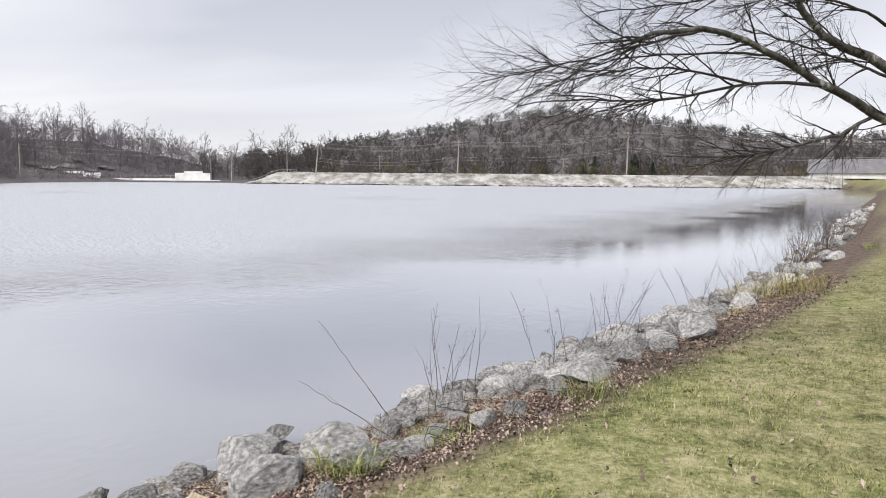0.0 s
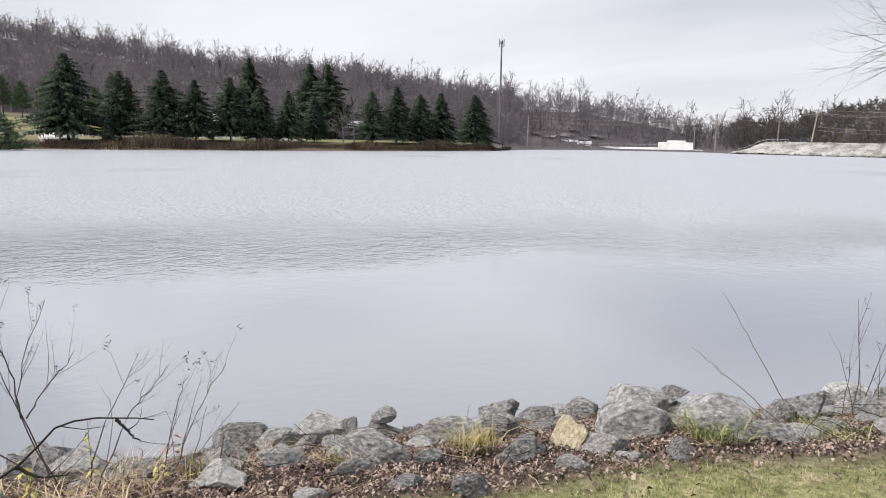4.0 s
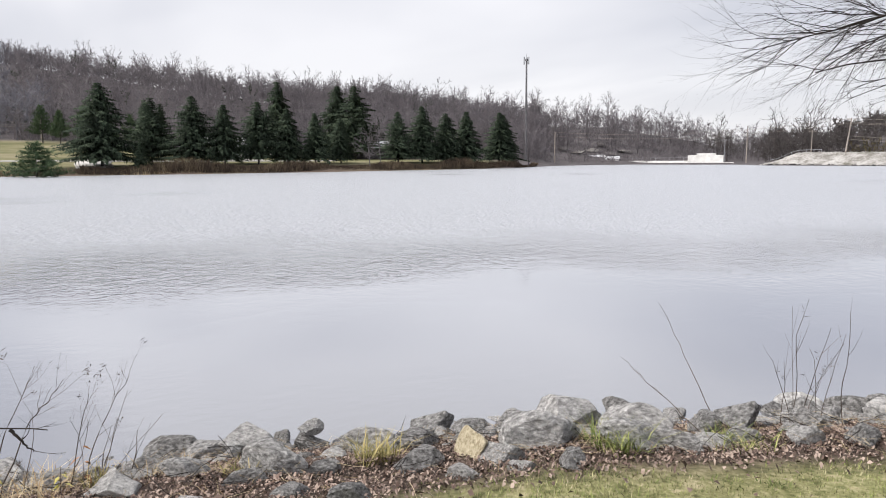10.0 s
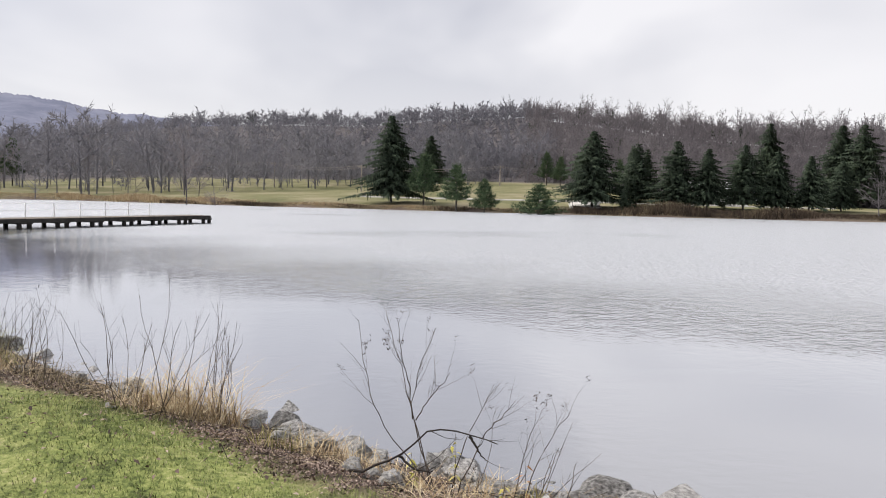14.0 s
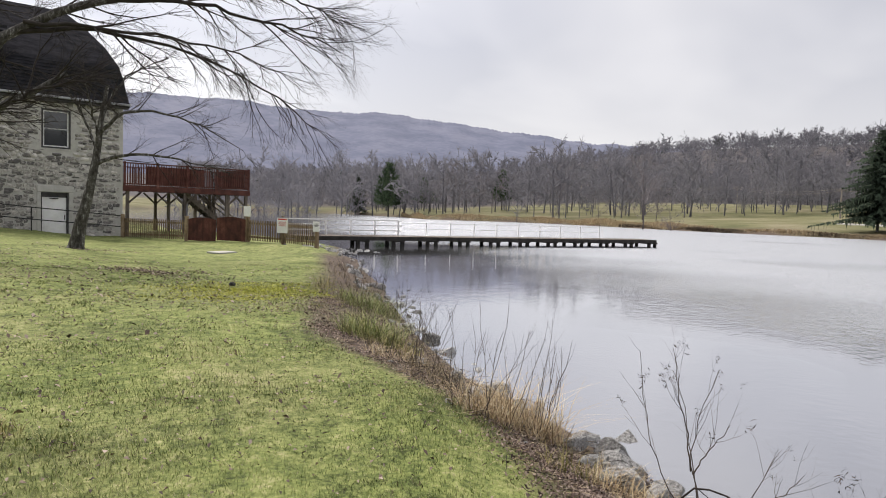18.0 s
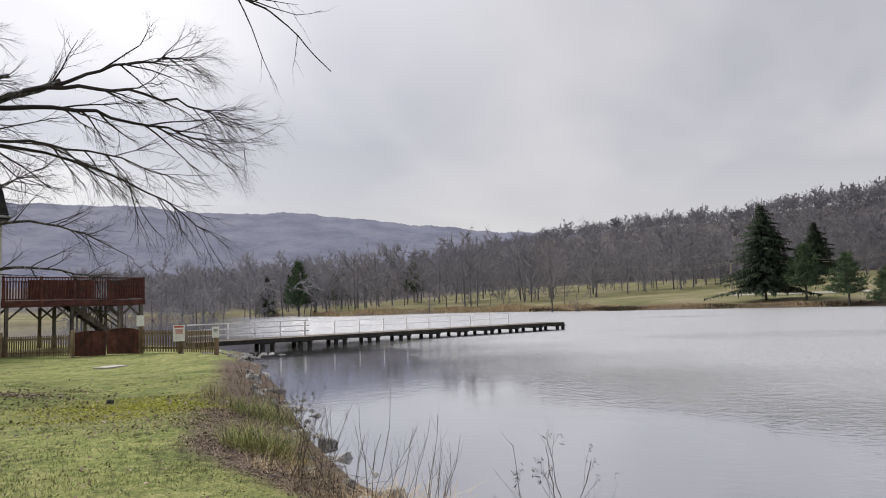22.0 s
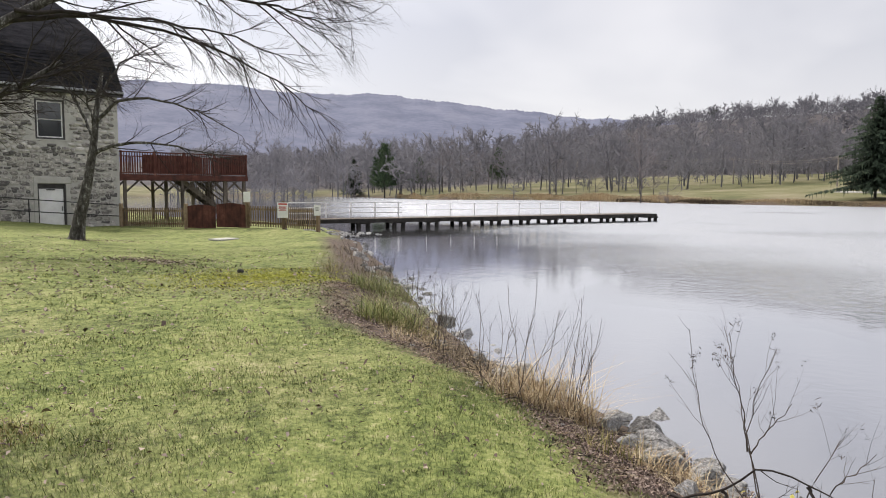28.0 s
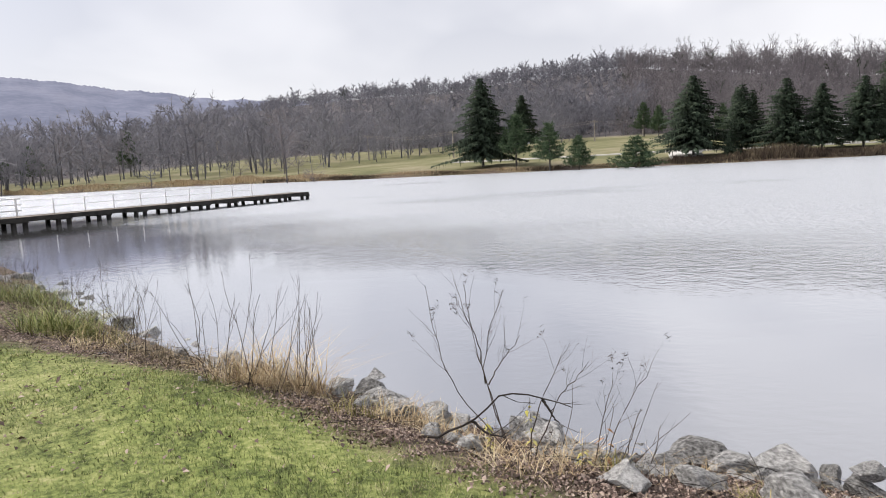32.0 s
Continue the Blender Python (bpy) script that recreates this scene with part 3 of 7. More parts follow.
def far_tree(rng, h, wide, limbs_=8, subs=5, twigs=4, thin=1.0, fork=0.28):
    """A leafless tree seen from afar: a trunk that parts into rising limbs, a rounded crown of branches and fine twigs, all triangles."""
    lean = rng.normal(0, 0.02, 2)
    tp = np.array([[0, 0, -0.5], [lean[0] * h, lean[1] * h, h * 0.4], [lean[0] * 2 * h, lean[1] * 2 * h, h * 0.78]])
    v, f = tubes([(tp, np.array([0.013, 0.009, 0.003]) * h)], 3)
    f = np.concatenate([f[:, [0, 1, 2]], f[:, [0, 2, 3]]])
    mid = np.array([lean[0] * h, lean[1] * h, h * (0.52 + fork * 0.3)])
    size = np.array([0.27 * wide, 0.27 * wide, 0.48 - fork * 0.35]) * h
    T = []

    def sliver(p, q, w):
        sd = np.cross(q - p, rng.normal(0, 1, 3)); sd *= w / (np.linalg.norm(sd) + 1e-9)
        T.extend((p - sd, p + sd, q))

    for k in range(limbs_):
        a, e = k * 2.4 + rng.normal(0, 0.3), rng.uniform(-0.75, 1.4)
        end = mid + size * (math.cos(a) * math.cos(e), math.sin(a) * math.cos(e), math.sin(e)) * rng.uniform(0.75, 1.0)
        zs = np.clip(end[2] - h * rng.uniform(0.18, 0.42), h * fork, h * 0.6)
        start = np.array([lean[0] * zs * 2, lean[1] * zs * 2, zs])
        knee = start + (end - start) * (0.55, 0.55, 0.42) + rng.normal(0, 0.015 * h, 3)
        sliver(start, knee + (knee - start) * 0.15, 0.0065 * h * thin ** 0.5); sliver(knee, end, 0.0042 * h * thin ** 0.5)
        for _ in range(subs):
            t = rng.uniform(0.25, 1.0)
            c = start + (knee - start) * t * 2 if t < 0.5 else knee + (end - knee) * (t - 0.5) * 2
            d = (end - start) / np.linalg.norm(end - start) + rng.normal(0, 0.75, 3) + (0, 0, 0.12) + (c - mid) / size * 0.5
            d *= rng.uniform(0.10, 0.19) * h / (np.linalg.norm(d) + 1e-9)
            sliver(c, c + d, 0.05 * thin)
            for _k in range(twigs):
                b = c + d * rng.uniform(0.25, 1.0)
                g = d / np.linalg.norm(d) + rng.normal(0, 0.8, 3) + (0, 0, 0.08)
                g *= rng.uniform(0.045, 0.10) * h / (np.linalg.norm(g) + 1e-9)
                sliver(b, b + g, rng.uniform(0.025, 0.045) * thin)
    T = np.array(T)
    return np.concatenate([v, T]), np.concatenate([f, len(v) + np.arange(len(T)).reshape(-1, 3)])


FOREST = [far_tree(rng, 13.0, w_, 8, 5, 5, 1.5, f_) for w_, f_ in ((1.0, 0.3), (1.35, 0.22), (0.85, 0.38), (1.5, 0.2), (1.15, 0.3), (1.3, 0.25), (0.75, 0.42), (1.2, 0.35))]
MASS = [far_tree(rng, 11.0, w_, 6, 4, 6, 2.7, f_) for w_, f_ in ((1.5, 0.05), (1.9, 0.08), (1.3, 0.12), (1.7, 0.02), (1.6, 0.1), (1.4, 0.2))]
MASS_FAR = [far_tree(rng, 11.0, w_, 6, 4, 5, 6.5, f_) for w_, f_ in ((1.6, 0.03), (2.0, 0.06), (1.4, 0.1), (1.8, 0.02), (1.5, 0.08))]
CREST = [far_tree(rng, 11.0, w_, 8, 5, 7, 1.5, f_) for w_, f_ in ((1.6, 0.12), (2.0, 0.16), (1.4, 0.2), (1.8, 0.1), (1.5, 0.18))]
GROVE = [far_tree(rng, 13.0, w_, 9, 5, 8, 2.3, f_) for w_, f_ in ((1.5, 0.16), (1.9, 0.12), (1.3, 0.22), (1.7, 0.18), (2.1, 0.14))]
# paler, bluer copy of bare_woods: distance haze painted into the twig colour
M_HAZYWOODS = surf("haze_tinted_woods", [(0.30, (0.155, 0.155, 0.176)), (0.5, (0.205, 0.204, 0.228)), (0.72, (0.265, 0.262, 0.285))], 0.06, 1.0, 0, 0.5, island=0.08)
M_DAMWOODS = surf("brown_woods", [(0.30, (0.078, 0.071, 0.070)), (0.5, (0.125, 0.114, 0.111)), (0.72, (0.18, 0.165, 0.158))], 0.06, 1.0, 0, 1.0, island=0.2)
M_RUSSET = surf("russet_woods", [(0.25, (0.06, 0.055, 0.035)), (0.5, (0.16, 0.135, 0.075)), (0.8, (0.30, 0.25, 0.15))], 0.03, 1.0, 0, 1.0, island=0.5)
M_FARPINE = surf("far_pine_needles", [(0.25, (0.03, 0.042, 0.03)), (0.5, (0.06, 0.08, 0.055)), (0.8, (0.11, 0.13, 0.09))], 0.5, 1.0, 0, 3.0, island=0.5)
M_HILLPINE = surf("hill_pines", [(0.25, (0.03, 0.038, 0.03)), (0.5, (0.06, 0.072, 0.055)), (0.8, (0.11, 0.12, 0.09))], 0.05, 1.0, 0, 1.0, island=0.5)


def twiggy(m):
    """Twigs are lit all round: half of the light passes to the far side of each sliver."""
    n, l = m.node_tree.nodes, m.node_tree.links
    col = n["Principled BSDF"].inputs["Base Color"].links[0].from_socket
    n.remove(n["Principled BSDF"])
    df, tl, mx = n.new("ShaderNodeBsdfDiffuse"), n.new("ShaderNodeBsdfTranslucent"), n.new("ShaderNodeMixShader")
    l.new(col, df.inputs["Color"]); l.new(col, tl.inputs["Color"])
    l.new(df.outputs[0], mx.inputs[1]); l.new(tl.outputs[0], mx.inputs[2]); l.new(mx.outputs[0], n["Material Output"].inputs[0])


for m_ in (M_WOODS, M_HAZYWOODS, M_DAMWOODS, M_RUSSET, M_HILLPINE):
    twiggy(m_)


def ground_at(px, py):
    """Height of the ground's own mesh, whose cells are wide far off."""
    px, py = np.asarray(px, float), np.asarray(py, float)
    i, j = np.clip(np.searchsorted(gx, px) - 1, 0, 308), np.clip(np.searchsorted(gy, py) - 1, 0, 308)
    u, w = (px - gx[i]) / (gx[i + 1] - gx[i]), (py - gy[j]) / (gy[j + 1] - gy[j])
    return GZ[i, j] * (1 - u) * (1 - w) + GZ[i + 1, j] * u * (1 - w) + GZ[i, j + 1] * (1 - u) * w + GZ[i + 1, j + 1] * u * w


def woods(name, az0, az1, count, label, kinds, u0=0.0, u1=1.04, size=1.0, power=1.0, mat=M_WOODS, least=0.55):
    az = rng.uniform(az0, az1, count)
    r0, r1, _ = ridge(az)
    u = u0 + (u1 - u0) * rng.random(count) ** power
    r = r0 + (r1 - r0) * u
    x, y = -np.sin(np.radians(az)) * r, np.cos(np.radians(az)) * r
    z = ground_at(x, y)
    clump = 1 + 0.16 * np.sin(az * 3.1) + 0.12 * np.sin(az * 7.7 + 1)
    v, f = strew(kinds, zip(x, y, z - 0.3, rng.uniform(0, 6.28, count), size * rng.uniform(least, 1.15, count) * clump))
    return tagged(obj(name, np_mesh(name, v, f), mat), label, "woods", kind="stuff")


woods("woods_behind_dam", -32, 20, 1500, "bare brown winter woods on the hill behind the dam", MASS_FAR, 0.0, 1.0, 0.8, least=0.45, mat=M_DAMWOODS)
woods("woods_behind_dam", -32, 23, 260, "bare trees at the foot of the hill behind the dam", FOREST, 0.0, 0.35, mat=M_DAMWOODS)
woods("crest_woods", -32, 20, 330, "close-set bare trees along the crest behind the dam", FOREST, 0.88, 0.985, 0.62, least=0.5, mat=M_DAMWOODS)
woods("woods_on_hillside", 36, 76, 1500, "bare grey-brown winter woods on the hillside across the lake", MASS, 0.0, 1.0, 0.85)
woods("woods_on_hillside", 38, 76, 420, "bare grey-brown trees on the hillside", FOREST, 0.0, 0.9)
woods("crest_woods", 36, 76, 300, "bare round-crowned trees along the crest of the hill", FOREST, 0.86, 0.985, 0.95, least=0.6)
woods("woods_on_hillside", 19, 38, 330, "thin bare trees over the low hill above the works", FOREST, 0.3, 1.02, 0.85, least=0.5)
woods("scrub_on_hillside", 18, 38, 650, "bare scrub on the rocky slope above the works", MASS, 0.0, 1.0, 0.42, least=0.4)
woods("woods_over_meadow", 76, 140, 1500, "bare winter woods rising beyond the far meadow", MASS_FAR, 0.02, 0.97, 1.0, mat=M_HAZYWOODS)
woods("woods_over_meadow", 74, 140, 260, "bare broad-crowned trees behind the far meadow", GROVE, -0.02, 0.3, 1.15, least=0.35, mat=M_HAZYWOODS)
woods("foot_scrub", 78, 140, 300, "low scrub, tinted grey for haze, at the foot of the meadow woods", MASS, -0.01, 0.12, 0.6, least=0.35, mat=M_HAZYWOODS)
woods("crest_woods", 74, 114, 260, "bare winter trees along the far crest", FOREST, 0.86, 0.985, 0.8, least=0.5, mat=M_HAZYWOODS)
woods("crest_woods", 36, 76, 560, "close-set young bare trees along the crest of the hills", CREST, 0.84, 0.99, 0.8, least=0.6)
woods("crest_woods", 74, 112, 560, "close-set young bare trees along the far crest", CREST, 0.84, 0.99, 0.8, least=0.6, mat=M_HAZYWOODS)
woods("crest_woods", -32, 20, 420, "close-set young bare trees along the crest behind the dam", CREST, 0.93, 0.995, 0.7, least=0.5, mat=M_DAMWOODS)
woods("foot_scrub", 44, 76, 260, "brown scrub along the foot of the far woods", MASS, -0.02, 0.10, 0.45, least=0.4)
woods("brush_behind_dam", -28, 14, 240, "olive and russet brush and young pines behind the dam", MASS, -0.04, 0.06, 0.55, mat=M_RUSSET, least=0.4)
woods("pines_on_hill", -28, 14, 90, "dull green pines scattered over the hill behind the dam", MASS, 0.05, 0.9, 0.75, mat=M_HILLPINE)
woods("pines_on_hill", 44, 138, 130, "dull green pines scattered through the far woods", MASS, 0.0, 0.7, 0.85, mat=M_HILLPINE)

# a long ridge far beyond the valley, distance haze painted into its blue-grey colour
ra = np.radians(np.linspace(84, 190, 900))
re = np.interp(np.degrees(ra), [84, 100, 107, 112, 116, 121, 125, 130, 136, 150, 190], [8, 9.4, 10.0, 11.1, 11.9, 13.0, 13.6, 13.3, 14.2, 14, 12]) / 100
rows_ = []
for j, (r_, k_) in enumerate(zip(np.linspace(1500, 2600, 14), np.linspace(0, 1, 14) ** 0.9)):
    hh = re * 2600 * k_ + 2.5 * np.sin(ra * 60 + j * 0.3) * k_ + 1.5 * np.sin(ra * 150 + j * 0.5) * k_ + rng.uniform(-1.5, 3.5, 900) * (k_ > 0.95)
    rows_.append(np.stack([-np.sin(ra) * r_, np.cos(ra) * r_, hh], -1))
RV = np.array(rows_); _i = np.arange(14 * 900).reshape(14, 900)
M_RIDGE = surf("haze_tinted_ridge", [(0.35, (0.115, 0.13, 0.195)), (0.5, (0.145, 0.16, 0.228)), (0.65, (0.18, 0.193, 0.26))], 0.008, 1.0, 0.0, 0.06)
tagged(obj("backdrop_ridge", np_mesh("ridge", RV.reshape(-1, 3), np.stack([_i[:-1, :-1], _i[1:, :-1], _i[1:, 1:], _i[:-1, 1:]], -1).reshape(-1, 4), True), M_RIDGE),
       "long wooded ridge, tinted blue-grey for distance haze", "ridge", kind="structure")


def spruce(rng, h, w, gap=0.40, droop=0.35, skirt=1.5, open_=0.06):
    """A spruce's trunk and its crown of boughs, each hung with thin needle sprays."""
    trunk = tubes([(np.array([[0, 0, -0.3], [0, 0, h * 0.5], [0, 0, h * 0.98]]), np.array([h * 0.016, h * 0.011, 0.02]))], 6)
    V = []
    z = skirt
    lump = rng.uniform(0, 6.28, 4)
    while z < h * 0.985:
        u = (z - skirt) / (h - skirt)
        reach = w * (1 - u) ** 0.78 * rng.uniform(0.66, 1.16) + 0.22
        k = max(5, int(13 - 6 * u))
        a0 = rng.random() * 6.28
        for j in range(k):
            if rng.random() < open_:
                continue
            a = a0 + j * 6.283 / k + rng.normal(0, 0.22)
            L = reach * rng.uniform(0.6, 1.12) * (1 + 0.14 * math.sin(2 * a + lump[0]) + 0.1 * math.sin(3 * a + z + lump[1]))
            n = max(3, int(L / 0.22))
            ca, sa = math.cos(a), math.sin(a)
            out, sd = np.array([ca, sa, 0.0]), np.array([-sa, ca, 0.0])
            tip = 0.10 * L
            for q in range(n):
                t0 = (q + rng.random()) / n
                c = out * L * t0 + (0, 0, z + 0.10 * L * t0 - droop * L * t0 * t0 + tip * t0**4)
                for s_ in (-1, 1):
                    ln = (0.34 + 0.62 * (1 - t0)) * min(1.0, 0.35 + L / 3.5) * rng.uniform(0.7, 1.3)
                    d = out * rng.uniform(0.25, 0.8) + sd * s_ * rng.uniform(0.5, 1.0) + (0, 0, -rng.uniform(0.15, 0.75))
                    d *= ln
                    wv = np.array([d[1], -d[0], 0]) * 0.24 + out * 0.04 + (0, 0, 0.08)
                    V += [c - wv, c + wv, c + d]
                if q % 2 == 0:
                    hang = np.array([rng.normal(0, .06), rng.normal(0, .06), -rng.uniform(0.35, 0.85) * min(1, 0.3 + L / 3)])
                    V += [c - sd * 0.14, c + sd * 0.14, c + hang]
            e = out * L + (0, 0, z + 0.10 * L - droop * L + tip)
            V += [e - sd * 0.07 - out * 0.25, e + sd * 0.07 - out * 0.25, e + out * 0.22 + (0, 0, 0.05)]
        z += gap * rng.uniform(0.75, 1.25) * (1 - 0.35 * u)
    V += [np.array([0.08, 0, h * 0.93]), np.array([-0.08, 0, h * 0.93]), np.array([0, 0, h * 1.02])]
    V = np.array(V)
    return trunk, (V, np.arange(len(V)).reshape(-1, 3))


def pine(rng, h, w, tiers=8):
    """A young pine: separate tiers of upturned boughs with tufts of needles."""
    lines = [(np.array([[0, 0, -0.3], [0, 0, h * 0.5], [0, 0, h * 0.95]]), np.array([h * 0.022, h * 0.015, 0.02]))]
    V = []
    for i in range(tiers):
        u = i / (tiers - 1)
        z = h * (0.27 + 0.66 * u)
        reach = w * (1 - 0.85 * u ** 1.2)
        for j in range(6):
            a = j * 1.05 + i * 0.5 + rng.normal(0, 0.25)
            L = reach * rng.uniform(0.55, 1.15)
            ca, sa = math.cos(a), math.sin(a)
            lines.append((np.array([[0, 0, z], [ca * L * 0.6, sa * L * 0.6, z + 0.02 * L], [ca * L, sa * L, z + 0.16 * L]]), np.array([0.04, 0.025, 0.01])))
            for _ in range(int(20 * L) + 6):
                t = rng.uniform(0.30, 1.05)
                c = np.array([ca * L * t, sa * L * t, z + 0.16 * L * t * t]) + rng.normal(0, 1, 3) * (0.17, 0.17, 0.10) * (0.6 + L * 0.25)
                for _k in range(4):
                    d = rng.normal(0, 0.19, 3) + (ca * 0.08, sa * 0.08, 0.09)
                    wv = np.cross(d, rng.normal(0, 1, 3)); wv *= 0.036 / (np.linalg.norm(wv) + 1e-9)
                    V += [c - wv, c + wv, c + d]
    V = np.array(V)
    return tubes(lines, 4), (V, np.arange(len(V)).reshape(-1, 3))


def tree_thing(name, made, bark, needles, x, y, turn, s, label, category, group, sz=None):
    t = thing(name, label=label, category=category, group=group)
    if isinstance(made[0], tuple):
        made[0], made[1] = np_mesh("trunk", *made[0]), np_mesh("crown", *made[1])
    obj("trunk", made[0], bark, t); obj("crown", made[1], needles, t)
    t.matrix_world = Matrix.LocRotScale((x, y, float(ground_at(x, y)) - 0.05), Euler((0, 0, turn)), (s, s, s if sz is None else sz))
    return t


def polar(az, r):
    return -math.sin(radians(az)) * r, math.cos(radians(az)) * r


SPRUCES = [list(spruce(rng, 12.0, 4.9, droop=0.35, gap=0.40)), list(spruce(rng, 12.0, 4.7, droop=0.15, open_=0.2, skirt=1.2, gap=0.5)), list(spruce(rng, 12.0, 4.3, droop=0.45, gap=0.40)), list(spruce(rng, 12.0, 5.2, droop=0.25, skirt=1.6, open_=0.06))]
PINES = [list(pine(rng, 5.0, 2.3)), list(pine(rng, 5.0, 1.9, 9))]

# the row of conifers along the far bank
for k, (x, y, h, v, wide) in enumerate([(-107.6, 37.6, 12.6, 0, 1.0), (-107.9, 45.2, 10.6, 1, 1.0), (-104.4, 50.3, 10.8, 3, 1.0), (-103.2, 55.0, 9.8, 0, 0.95), (-102.3, 60.6, 10.4, 3, 1.0),
                                  (-101.7, 65.8, 9.5, 2, 1.1), (-100.8, 70.9, 8.9, 0, 0.95), (-100.7, 76.4, 8.2, 2, 1.0), (-99.4, 89.1, 9.8, 3, 0.95)]):
    tree_thing("spruce_tree", SPRUCES[v], M_BARK, M_SPRUCE, x, y, k * 1.3, h / 12 * wide * 1.15, "dark green spruce on the grassy far bank", "spruce", "row of conifers across the lake", h / 12)
for k, (x, y, h, v, wide) in enumerate([(-99.4, 95.5, 11.3, 0, 0.95), (-98.5, 101.3, 10.2, 2, 1.2), (-98.7, 107.7, 10.8, 0, 1.05), (-99.5, 119.6, 11.4, 0, 0.95), (-101.2, 122.9, 11.0, 2, 1.0),
                                  (-104.0, 41.8, 4.0, 2, 1.2)]):
    tree_thing("spruce_tree", SPRUCES[v], M_BARK, M_SPRUCE, x, y, k * 2.1, h / 12 * wide * 1.12, "dense dark spruce beside the far shore", "spruce", "row of conifers across the lake", h / 12)
tree_thing("spruce_tree", SPRUCES[0], M_BARK, M_SPRUCE, -120.8, 5.8, 0.4, 1.25, "tallest dark spruce standing alone on the far bank", "spruce", "row of conifers across the lake", 15.4 / 12)
for k, (x, y, h) in enumerate([(-142.4, 90.0, 18), (-124.2, 98.4, 16.5), (-130.5, 98.4, 17), (-138, 60, 11), (-150, 62, 12), (-142, 48, 9), (-185, 20, 14), (-190, 12, 13)]):
    tree_thing("spruce_tree", SPRUCES[(k + 2) % 4], M_BARK, M_SPRUCE, x, y, k * 1.7, h / 12, "dark spruce standing among the bare woods", "spruce", "conifers in the woods", h / 12)
tree_thing("pine_tree", PINES[1], M_BARK, M_PINE, -116.3, 11.1, 0.3, 1.75, "green pine on the far bank", "pine", "young pines across the lake")
for k, (x, y, h) in enumerate([(-109.7, 15.7, 7.6), (-105.0, 19.4, 6.0), (-98.3, 26.2, 5.9)]):
    tree_thing("pine_tree", PINES[k % 2], M_BARK, M_PINE, x, y, k * 2.2, h / 5 * (0.95, 1.0, 1.35)[k], "young green pine with open tiers on the far bank", "pine", "young pines across the lake", h / 5)
for k, (az_, r_, h_) in enumerate([(68.5, 196, 9), (70.0, 188, 8), (71.6, 194, 10), (73.2, 190, 8.5), (74.3, 199, 9.5), (87.0, 232, 17), (88.2, 240, 14), (114.6, 203, 12), (121.0, 205, 10)]):
    x, y = polar(az_, r_)
    tree_thing("pine_tree", PINES[k % 2], M_BARK, M_FARPINE if k > 4 else M_SPRUCE, x, y, k * 1.9, h_ / 5 * 0.75, "dark green pine at the foot of the bare woods", "pine", "conifers in the woods", h_ / 5)
tree_thing("pine_tree", PINES[1], M_BARK, M_PINE, -149, -100.3, 1.0, 2.3, "tall green pine on the spit of land", "pine", "", 3.0)

# ---- riprap ----
def stone_mesh(rng, k=2):
    bm = bmesh.new()
    bmesh.ops.create_icosphere(bm, subdivisions=k, radius=1)
    cuts = [(Vector(rng.normal(0, 1, 3)).normalized(), rng.uniform(0.42, 0.78)) for _ in range(14)]
    seed = Vector(rng.uniform(-50, 50, 3))
    for v in bm.verts:
        p = v.co.copy()
        for nrm, d in cuts:
            over = p.dot(nrm) - d
            if over > 0:
                p -= nrm * over
        p *= 1 + 0.08 * noise.noise(p * 1.9 + seed) + 0.05 * noise.noise(p * 5 + seed) + 0.03 * noise.noise(p * 12 + seed)
        v.co = p
    for a in range(3):
        lo, hi = min(v.co[a] for v in bm.verts), max(v.co[a] for v in bm.verts)
        for v in bm.verts:
            v.co[a] = (v.co[a] - lo) / (hi - lo) * 2 - 1
    me = bpy.data.meshes.new("stone"); bm.to_mesh(me); bm.free()
    return me


srng = np.random.default_rng(11)
STONES = [stone_mesh(srng, 3) for _ in range(14)]
BOULDERS = [stone_mesh(srng, 4) for _ in range(14)]
for me_ in STONES + BOULDERS:
    me_.materials.append(M_STONE)
riprap = tagged(new("riprap"), "bank of rough grey limestone boulders along the water's edge", "boulders", kind="structure")


def stone(x, y, z, w, h, v, turn, depth=None, tilt=0.0, mesh=None):
    o = obj("stone", mesh or STONES[v % len(STONES)], None, riprap)
    o.matrix_local = Matrix.LocRotScale((x, y, z - 0.03), Euler((tilt, tilt * 0.6, turn)), (w / 2, (depth or w * 0.8) / 2, h / 2))
    return o


def boulder(row, turn):
    x, y, z, w, h, v = row
    return stone(x, y, z + 0.01, w * 1.04, h * 1.08, v, turn, w * 0.72, 0.12 * math.sin(v * 2.7), BOULDERS[v % 14])


SHOREWAY = math.atan2(1.0, 0.62)          # the bank's run beside the camera
for row in ((-3.74, 0.88, 0.07, 0.37, 0.2, 0), (-3.49, 1.01, 0.09, 0.3, 0.16, 1), (-3.37, 1.29, 0.12, 0.45, 0.24, 2), (-2.33, 0.87, 0.45, 0.41, 0.22, 3), (-3.38, 1.59, 0.05, 0.13, 0.14, 4),
            (-3.08, 1.64, 0.22, 0.19, 0.10, 5), (-3.08, 1.64, 0.09, 0.27, 0.15, 6), (-2.09, 1.03, 0.41, 0.21, 0.14, 7), (-3.24, 0.46, 0.23, 0.29, 0.15, 8), (-2.69, 0.11, 0.43, 0.32, 0.17, 9),
            (-2.71, 0.52, 0.38, 0.28, 0.15, 10), (-2.27, 0.64, 0.43, 0.24, 0.13, 11)):
    boulder(row, SHOREWAY + 0.5 * math.sin(row[5] * 1.9))
